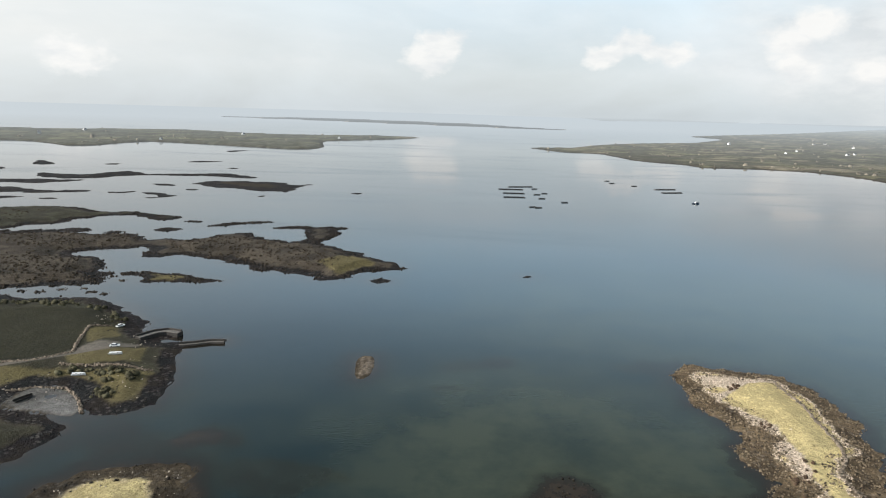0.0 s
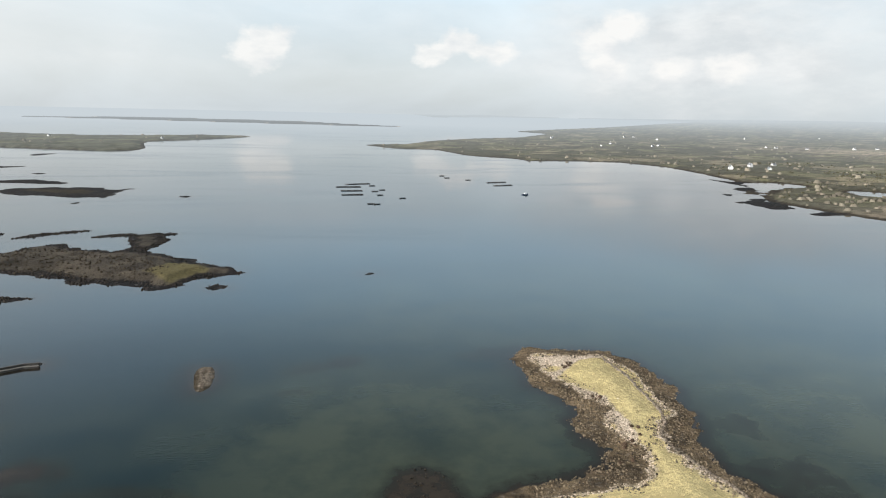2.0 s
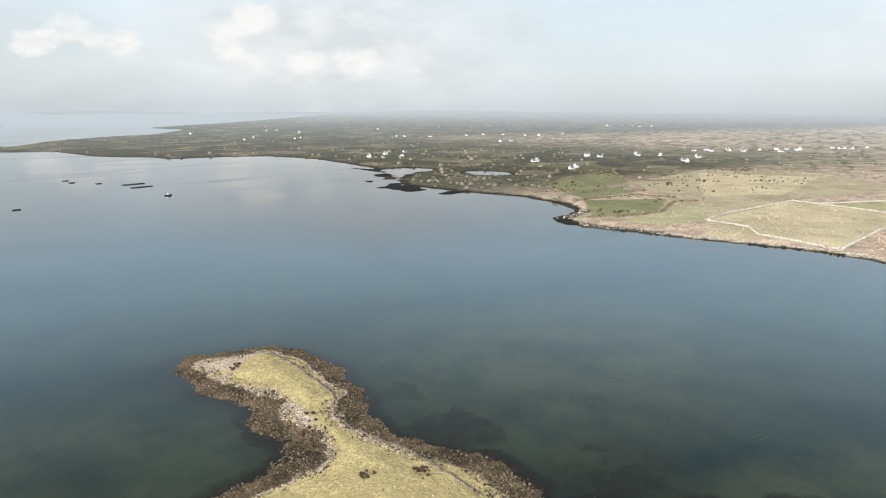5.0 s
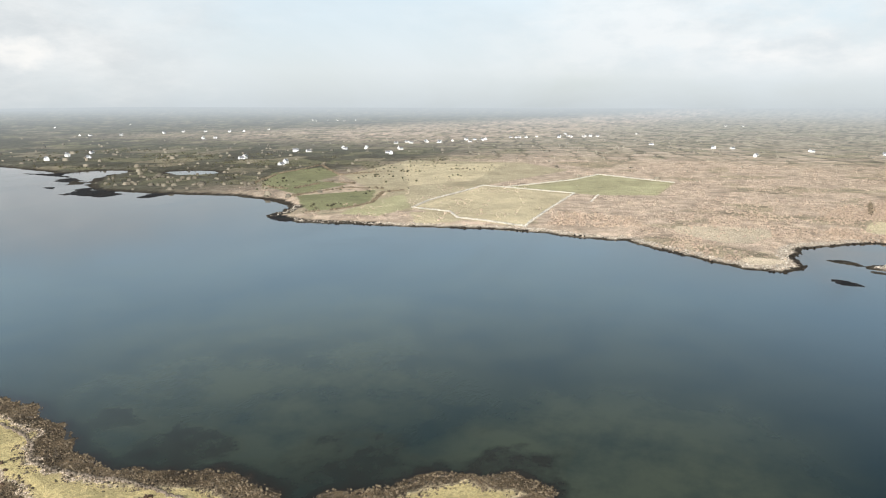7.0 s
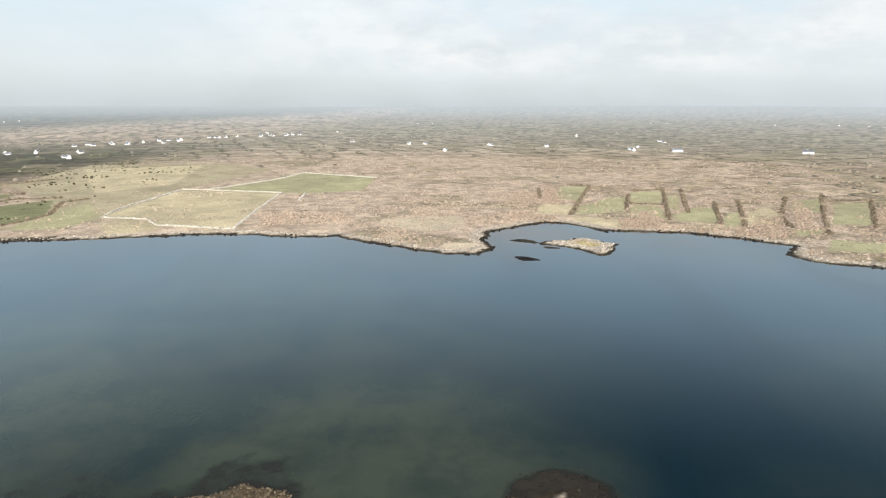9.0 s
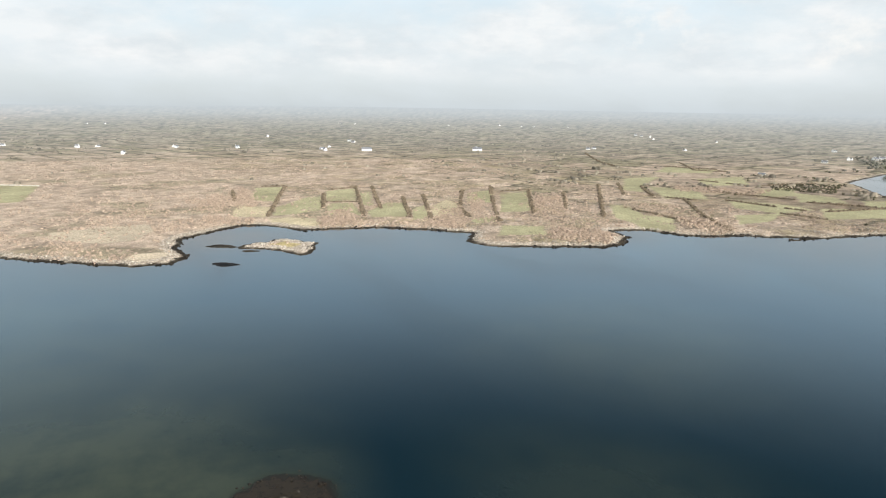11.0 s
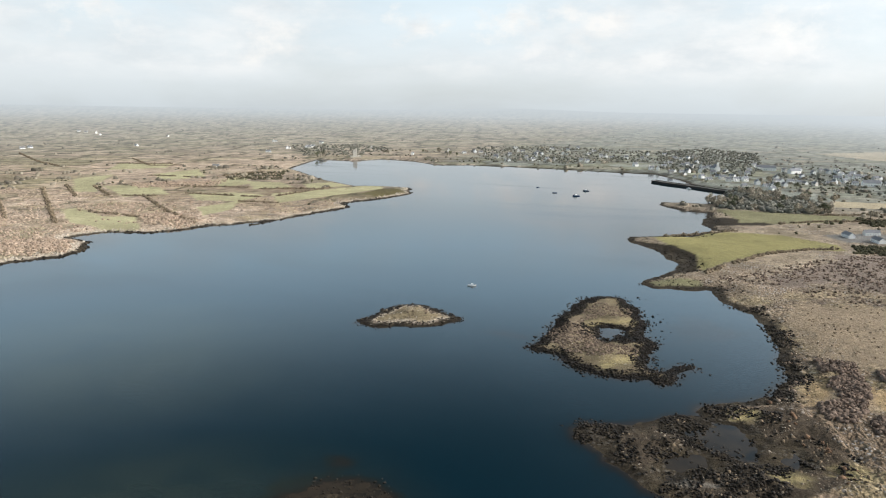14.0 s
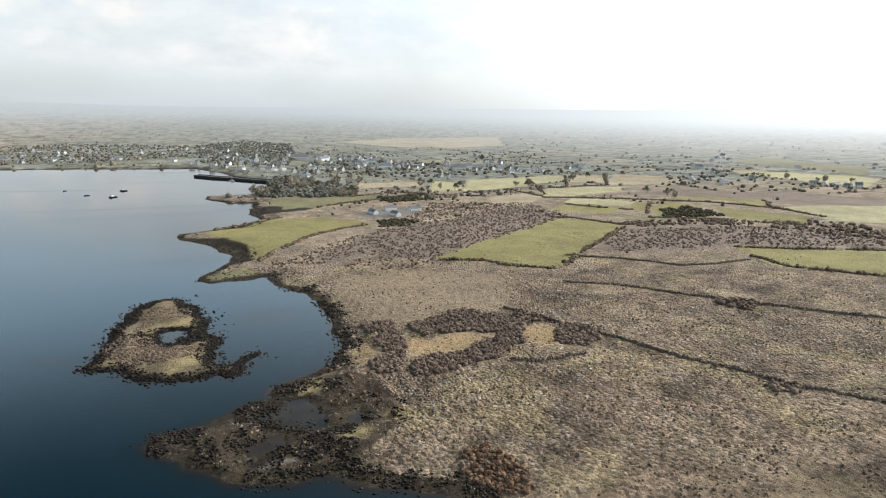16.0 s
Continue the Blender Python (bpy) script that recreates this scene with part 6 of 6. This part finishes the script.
WOOD = [(-10, -870), (-23, -851), (-50, -852), (-78, -853), (-94, -873), (-33, -927), (-56, -943), (-79, -953), (4, -902), (14, -875), (-20, -999), (-43, -996)]
TREES = [(11, -968), (-4, -980), (-94, -951), (-114, -984), (525, -1926), (474, -1850), (351, -1910), (-191, -900), (-208, -932), (-346, -908), (-431, -972), (-497, -978), (109, -1662), (58, -1599), (-44, -1225), (-80, -1116), (-477, -788), (-479, -759), (-427, -1369), (-810, -955), (-814, -893), (-836, -889), (-140, -848), (-232, -893), (-135, -1089), (-218, -1145)]
CASTLETREES = [(876, -1402), (872, -1362), (750, -1576), (706, -1648), (791, -1509), (622, -1518), (859, -1309)]


sheds(SHEDS)


def make_castle(spot):
    ob = tagged(new("castle"), "old grey stone tower castle with walled court by the water", "castle")
    bm = bmesh.new()
    lower = [bm.verts.new((x * 5.6, y * 4.8, -1)) for x, y in ((-1, -1), (1, -1), (1, 1), (-1, 1))]
    upper = [bm.verts.new((x * 5.0, y * 4.2, 20)) for x, y in ((-1, -1), (1, -1), (1, 1), (-1, 1))]
    for i in range(4):
        bm.faces.new((lower[i], lower[(i + 1) % 4], upper[(i + 1) % 4], upper[i]))
    bm.faces.new(upper)
    tower = part("tower", bm, CASTLE_STONE, ob)
    for x in (-4.4, -1.5, 1.5, 4.4):
        for y in (-3.8, 3.8):
            box_part("merlon", CASTLE_STONE, tower, x - 0.7, x + 0.7, y - 0.4, y + 0.4, 20.0, 21.6)
    for y in (-1.3, 1.3):
        for x in (-4.6, 4.6):
            box_part("merlon", CASTLE_STONE, tower, x - 0.4, x + 0.4, y - 0.6, y + 0.6, 20.0, 21.6)
    box_part("turret", CASTLE_STONE, tower, -4.9, -2.2, -4.1, -1.4, 20.0, 24.0, bevel=0.1)
    for z in (5, 9.5, 14, 17):
        for s in (-1, 1):
            box_part("window", PANE, ob, -0.35, 0.35, s * 4.75 - 0.4, s * 4.75 + 0.4, z, z + 1.5)
    for size in ((-16, 12, -14, -12.8, -1.5, 3.6), (-16, 12, 12.8, 14, -1.5, 3.6), (-16, -14.8, -12.8, 12.8, -1.5, 3.6), (10.8, 12, -12.8, 12.8, -1.5, 3.6)):
        box_part("court_wall", CASTLE_STONE, ob, *size)
    box_part("lodge", CASTLE_STONE, ob, -13.5, -8.0, -10, 8, -1, 5.0, bevel=0.1)
    ob.matrix_basis = pose(*spot, float(ground_at([spot], 1.0)[0]), 0, 0, 35) @ Matrix.Scale(0.8, 4)


def make_church(spot):
    ob = tagged(new("church"), "white gabled hall with a tall bell gable", "church")
    bm = bmesh.new()
    vs = [bm.verts.new(c) for c in ((-5, -9, -1), (5, -9, -1), (5, 9, -1), (-5, 9, -1), (-5, -9, 7), (5, -9, 7), (5, 9, 7), (-5, 9, 7), (0, -9, 13), (0, 9, 13))]
    for f in ((0, 1, 5, 8, 4), (2, 3, 7, 9, 6), (1, 2, 6, 5), (3, 0, 4, 7)):
        bm.faces.new([vs[i] for i in f])
    part("wall", bm, WHITE_WALL, ob)
    for s in (-1, 1):
        bm = bmesh.new()
        vs = [bm.verts.new((x, y, z + dz)) for dz in (0.05, 0.35) for x, y, z in ((s * 5.5, -9.3, 6.4), (s * 5.5, 9.3, 6.4), (0, 9.3, 13), (0, -9.3, 13))]
        for f in ((0, 1, 2, 3), (4, 5, 6, 7), (0, 1, 5, 4), (1, 2, 6, 5), (2, 3, 7, 6), (3, 0, 4, 7)):
            bm.faces.new([vs[i] for i in f])
        bmesh.ops.recalc_face_normals(bm, faces=bm.faces)
        part("roof", bm, SLATE, ob)
        for y in (-6, -2, 2, 6):
            box_part("window", PANE, ob, s * 5 - 0.06, s * 5 + 0.06, y - 0.5, y + 0.5, 2, 5)
    box_part("belfry", WHITE_WALL, ob, -1.8, 1.8, -9.8, -7.0, -1, 17.5, bevel=0.1)
    ob.matrix_basis = pose(*spot, float(ground_at([spot], 1.0)[0]), 0, 0, -160)


make_castle(CASTLE[0])
make_church(CHURCH[0])


def mole(name, label, line, width, top, mat, bottom=-2.5):
    """A masonry mole along a line, battered at the foot, with a low parapet on one side."""
    ob = tagged(new(name), label, "pier")
    pts = np.array(line, float)
    def strip(half_lo, half_hi, z0, z1, shift=0.0):
        bm = bmesh.new()
        rows = []
        for k, p in enumerate(pts):
            t = pts[min(k + 1, len(pts) - 1)] - pts[max(k - 1, 0)]
            t = t / np.linalg.norm(t)
            n = np.array((-t[1], t[0]))
            rows.append([bm.verts.new((*(p + n * (s * h + shift)), z)) for s, h, z in ((-1, half_lo, z0), (-1, half_hi, z1), (1, half_hi, z1), (1, half_lo, z0))])
        for a, b in zip(rows[:-1], rows[1:]):
            for i in range(4):
                bm.faces.new((a[i], a[(i + 1) % 4], b[(i + 1) % 4], b[i]))
        bm.faces.new(rows[0])
        bm.faces.new(rows[-1][::-1])
        bmesh.ops.recalc_face_normals(bm, faces=bm.faces)
        return bm
    part("masonry", strip(width / 2 + 0.5, width / 2, bottom, top - 0.15), mat, ob)
    part("deck", strip(width / 2 - 0.25, width / 2 - 0.3, top - 0.145, top), CONCRETE, ob, "worn pale concrete deck")
    part("parapet", strip(0.35, 0.3, top + 0.004, top + 0.9, width / 2 - 0.75), mat, ob)
    return ob


mole("quay", "long dark stone quay with a parapet in the village harbour", [(118, -1150), (90, -1120), (55, -1094), (20, -1058), (-10, -1040)], 9, 3.0, QUAY_STONE)
mole("pier", "small dark stone pier with a bent arm", [(-141, 306), (-136, 314), (-131, 316.5), (-124.5, 314.5)], 4.0, 2.0, QUAY_STONE)
mole("slipway", "narrow pale stone slipway running out into the water", [(-120, 301), (-114, 303), (-107, 306.5), (-101, 307)], 2.6, 0.8, QUAY_STONE, -1.5)


# ---- boats, rafts, cars ----
HULL_WHITE = plain_material("white_gelcoat", (0.80, 0.80, 0.78), 0.3, 0.08, 1.0, 0.05)
HULL_BLUE = plain_material("blue_boat_paint", (0.03, 0.05, 0.10), 0.4, 0.2, 1.0, 0.05)
RAFT_WOOD = plain_material("tarred_timber", (0.035, 0.033, 0.03), 0.7, 0.4, 1.0, 0.2)
FLOAT = plain_material("grey_float", (0.16, 0.16, 0.16), 0.5, 0.3, 1.0, 0.1)
TYRE = plain_material("tyre_rubber", (0.02, 0.02, 0.02), 0.8, 0.2, 2.0, 0.1)


def hull_shape(length, beam, depth):
    bm = bmesh.new()
    rows = []
    for k in range(9):
        t = k / 8
        half = beam / 2 * (1 - max(0, (t - 0.45) / 0.55) ** 2.2) * (0.86 + 0.14 * min(1, t * 4)) + 0.02
        sheer = depth * (0.62 + 0.30 * t * t)
        x = (t - 0.5) * length
        rows.append([bm.verts.new(c) for c in ((x, -half, sheer), (x, -half * 0.72, -0.1), (x, 0, -0.3), (x, half * 0.72, -0.1), (x, half, sheer), (x, half * 0.86, sheer - 0.05), (x, half * 0.75, 0.18), (x, -half * 0.75, 0.18), (x, -half * 0.86, sheer - 0.05))])
    for a, b in zip(rows[:-1], rows[1:]):
        for i in range(9):
            bm.faces.new((a[i], a[(i + 1) % 9], b[(i + 1) % 9], b[i]))
    bm.faces.new(rows[0])
    bm.faces.new(rows[-1][::-1])
    bmesh.ops.recalc_face_normals(bm, faces=bm.faces)
    return bm


def boat(spot, length, paint, label, turn, decked=True, z=0.0, mast=0.0):
    ob = tagged(new("boat"), label, "boat")
    part("hull", hull_shape(length, length * 0.34, length * 0.17), paint, ob)
    if decked:
        cabin = box_part("cabin", HULL_WHITE, ob, -length * 0.10, length * 0.20, -length * 0.11, length * 0.11, 0.1, length * 0.27, bevel=0.08)
        box_part("windscreen", PANE, cabin, length * 0.195, length * 0.21, -length * 0.09, length * 0.09, length * 0.19, length * 0.25)
    else:
        for x in (-0.2, 0.12):
            box_part("thwart", RAFT_WOOD, ob, x * length - 0.12, x * length + 0.12, -length * 0.12, length * 0.12, length * 0.06, length * 0.06 + 0.05)
    if mast:
        box_part("mast", HULL_WHITE, ob, -0.06, 0.06, -0.06, 0.06, 0.5, mast)
    ob.matrix_basis = pose(*spot, z, 0, 0, turn)
    return ob


boat(BOATS[0], 5.5, HULL_WHITE, "small white motor boat at its mooring", 200)
boat(BOATS[1], 10.0, HULL_BLUE, "dark fishing boat moored in the bay", 40, mast=4)
boat(BOATS[2], 9.0, HULL_BLUE, "dark half-decked boat moored in the bay", 10, mast=3)
boat(BOATS[3], 6.5, HULL_BLUE, "small dark open boat moored in the bay", 70, decked=False)
boat(BOATS[4], 6.5, HULL_BLUE, "small dark open boat moored in the bay", 20, decked=False)
boat(BOATS[5], 9.0, HULL_WHITE, "pale boat moored off the quay", 140)
boat(WORKBOAT[0], 10.0, HULL_BLUE, "dark mussel workboat with a white wheelhouse", 15, mast=3)


def raft(a, b, label, wide=3.2):
    """Long floating mussel line: two timber stringers, cross beams and floats."""
    a, b = np.array(a, float), np.array(b, float)
    n = np.linalg.norm(b - a)
    ob = tagged(new("mussel_raft"), label, "raft", "mussel rafts in the bay")
    for s in (-1, 1):
        box_part("stringer", RAFT_WOOD, ob, -n / 2, n / 2, s * wide / 2 - 0.25, s * wide / 2 + 0.25, 0.25, 0.75, bevel=0.05)
    count = max(3, int(n / 3.2))
    for k in range(count):
        x = -n / 2 + 0.8 + (n - 1.6) * k / (count - 1)
        box_part("beam", RAFT_WOOD, ob, x - 0.22, x + 0.22, -wide / 2 - 0.6, wide / 2 + 0.6, 0.76, 1.0)
        bm = bmesh.new()
        bmesh.ops.create_cone(bm, cap_ends=True, segments=8, radius1=0.55, radius2=0.55, depth=wide * 0.7, matrix=Matrix.Translation((x, 0, 0.18)) @ Matrix.Rotation(1.5708, 4, "X"))
        part("float", bm, FLOAT, ob)
    m = (a + b) / 2
    ob.matrix_basis = pose(m[0], m[1], 0, 0, 0, math.degrees(math.atan2(b[1] - a[1], b[0] - a[0])))


for k in range(0, len(RAFTS), 2):
    raft(RAFTS[k], RAFTS[k + 1], "long dark mussel raft floating in the bay", 5.0)
for x, y in SMALLRAFTS:
    raft((x - 4, y - 1), (x + 4, y + 1), "short dark mussel raft floating in the bay", 3.0)


def car(spot, paint, label, turn):
    ob = tagged(new("car"), label, "car")
    bm = block(bmesh.new(), -2.1, 2.1, -0.86, 0.86, 0.35, 0.95, bevel=0.12)
    part("body", bm, paint, ob)
    bm = bmesh.new()
    lo = [bm.verts.new(c) for c in ((-1.5, -0.78, 0.955), (1.1, -0.78, 0.955), (1.1, 0.78, 0.955), (-1.5, 0.78, 0.955))]
    hi = [bm.verts.new(c) for c in ((-1.1, -0.64, 1.46), (0.45, -0.64, 1.46), (0.45, 0.64, 1.46), (-1.1, 0.64, 1.46))]
    for i in range(4):
        bm.faces.new((lo[i], lo[(i + 1) % 4], hi[(i + 1) % 4], hi[i]))
    part("glasshouse", bm, PANE, ob)
    box_part("roof", paint, ob, -1.1, 0.45, -0.64, 0.64, 1.464, 1.50)
    for x in (-1.3, 1.3):
        for y in (-0.8, 0.8):
            bm = bmesh.new()
            bmesh.ops.create_cone(bm, cap_ends=True, segments=12, radius1=0.33, radius2=0.33, depth=0.2, matrix=Matrix.Translation((x, y, 0.33)) @ Matrix.Rotation(1.5708, 4, "X"))
            tyre = part("wheel", bm, TYRE, ob)
            bm = bmesh.new()
            bmesh.ops.create_cone(bm, cap_ends=True, segments=12, radius1=0.2, radius2=0.2, depth=0.22, matrix=Matrix.Translation((x, y, 0.33)) @ Matrix.Rotation(1.5708, 4, "X"))
            part("rim", bm, FLOAT, tyre, "grey metal rim")
    ob.matrix_basis = pose(*spot, float(ground_at([spot])[0]) + 0.02, 0, 0, turn)


car(CARS[0], HULL_WHITE, "white car parked on the gravel by the pier", 15)
car(CARS[5], HULL_WHITE, "white van parked beside the shore wall", 60)
for spot, turn, lab in ((CARS[2], 8, "white dinghy laid up on the turf"), (CARS[4], 5, "pale green-white dinghy laid up on the turf")):
    boat(spot, 5.5, HULL_WHITE, lab, turn, decked=False, z=float(ground_at([spot])[0]) + 0.3)
boat(CARS[6], 7.0, RAFT_WOOD, "dark old hull lying in the tidal pond", 65, decked=False, z=0.1)


def ribbon(name, label, line, width, mat):
    pts = along(line, 2.0)
    vs, fs = [], []
    for k, p in enumerate(pts):
        t = pts[min(k + 1, len(pts) - 1)] - pts[max(k - 1, 0)]
        n = np.array((-t[1], t[0])) / (np.linalg.norm(t) + 1e-6)
        for s in (-1, -0.33, 0.33, 1):
            vs.append(p + n * s * width / 2)
    z = ground_at(vs) + 0.12
    for k in range(len(pts) - 1):
        for j in range(3):
            fs.append((k * 4 + j, k * 4 + j + 1, k * 4 + j + 5, k * 4 + j + 4))
    me = mesh_of(name, [(v[0], v[1], h) for v, h in zip(vs, z)], fs, mat)
    tagged(new(name, me), label, "road", kind="structure")


GRAVEL = plain_material("lane_gravel", (0.17, 0.15, 0.125), 0.95, 0.3, 0.8, 0.3)
ribbon("road", "narrow pale gravel lane to the pier", ROAD, 3.0, GRAVEL)

# ---- trees ----
BARK = plain_material("bark", (0.10, 0.085, 0.07), 0.9, 0.3, 2.0, 0.4)
CROWNS = [plain_material("bare_twigs", (0.42, 0.37, 0.29), 0.95, 0.45, 0.8, 0.0, island=True), plain_material("dark_needles", (0.17, 0.17, 0.11), 0.95, 0.4, 0.8, 0.0, island=True)]


def make_tree(height, spread, crown_mat, label):
    ob = tagged(new("tree"), label, "tree", "trees round the village")
    bm = bmesh.new()
    bmesh.ops.create_cone(bm, cap_ends=True, segments=8, radius1=0.35, radius2=0.12, depth=height * 0.75, matrix=Matrix.Translation((0, 0, height * 0.36)))
    for k in range(7):
        a, tilt = k * 2.4, 0.6 + 0.3 * RNG.rand()
        h = height * (0.25 + 0.07 * k)
        reach = spread * 0.45
        bmesh.ops.create_cone(bm, cap_ends=True, segments=5, radius1=0.12, radius2=0.03, depth=reach,
                              matrix=Matrix.Translation((0, 0, h)) @ Matrix.Rotation(a, 4, "Z") @ Matrix.Rotation(tilt, 4, "Y") @ Matrix.Translation((0, 0, reach / 2)))
    part("trunk", bm, BARK, ob)
    vs, fs = [], []
    lobes = RNG.randn(9, 3) * np.array([spread * 0.22, spread * 0.22, height * 0.14]) + np.array([0, 0, height * 0.62])
    for j in range(520):
        d = RNG.randn(3)
        d /= np.linalg.norm(d)
        c = lobes[j % 9] + d * np.array([spread * 0.24, spread * 0.24, height * 0.18]) * (0.4 + 0.7 * RNG.rand())
        a, b = RNG.randn(3) * 0.34, RNG.randn(3) * 0.34
        i = len(vs)
        vs += [tuple(c - a), tuple(c + b), tuple(c + a), tuple(c - b)]
        fs += [(i, i + 1, i + 2), (i, i + 2, i + 3)]
    crown = new("crown", mesh_of("crown", vs, fs, crown_mat))
    crown.parent = ob
    return ob


TREES_MADE = [make_tree(9, 8, CROWNS[0], "bare grey-brown broadleaved tree beside village fields"), make_tree(7, 7, CROWNS[0], "bare spreading tree with fine grey twigs"), make_tree(10, 7, CROWNS[1], "dark evergreen tree among village gardens")]
for k, t in enumerate(TREES_MADE):
    spot = WOOD[k]
    t.matrix_basis = pose(*spot, float(ground_at([spot])[0]), 0, 0, 0)


def plant(spots, kinds, around=0.0, copies=1):
    p = np.repeat(np.array(spots, float), copies, axis=0)
    p = p + RNG.randn(len(p), 2) * around
    sd = survey(p[:, 0], p[:, 1])
    for (x, y), z, s in zip(p, sd[0], sd[3]):
        if s < 8:
            continue
        k = RNG.uniform(0.75, 1.25)
        copy_thing(TREES_MADE[RNG.choice(kinds)], Matrix.Translation((x, y, z)) @ Matrix.Rotation(RNG.rand() * 6.28, 4, "Z") @ Matrix.Diagonal((k, k, k, 1)))


plant(WOOD[3:], [0, 0, 1, 0, 1, 2], 9.0, 8)
plant(TREES, [0, 1, 0, 1, 2], 14.0, 2)
plant(CASTLETREES, [0, 1, 2], 14.0, 3)
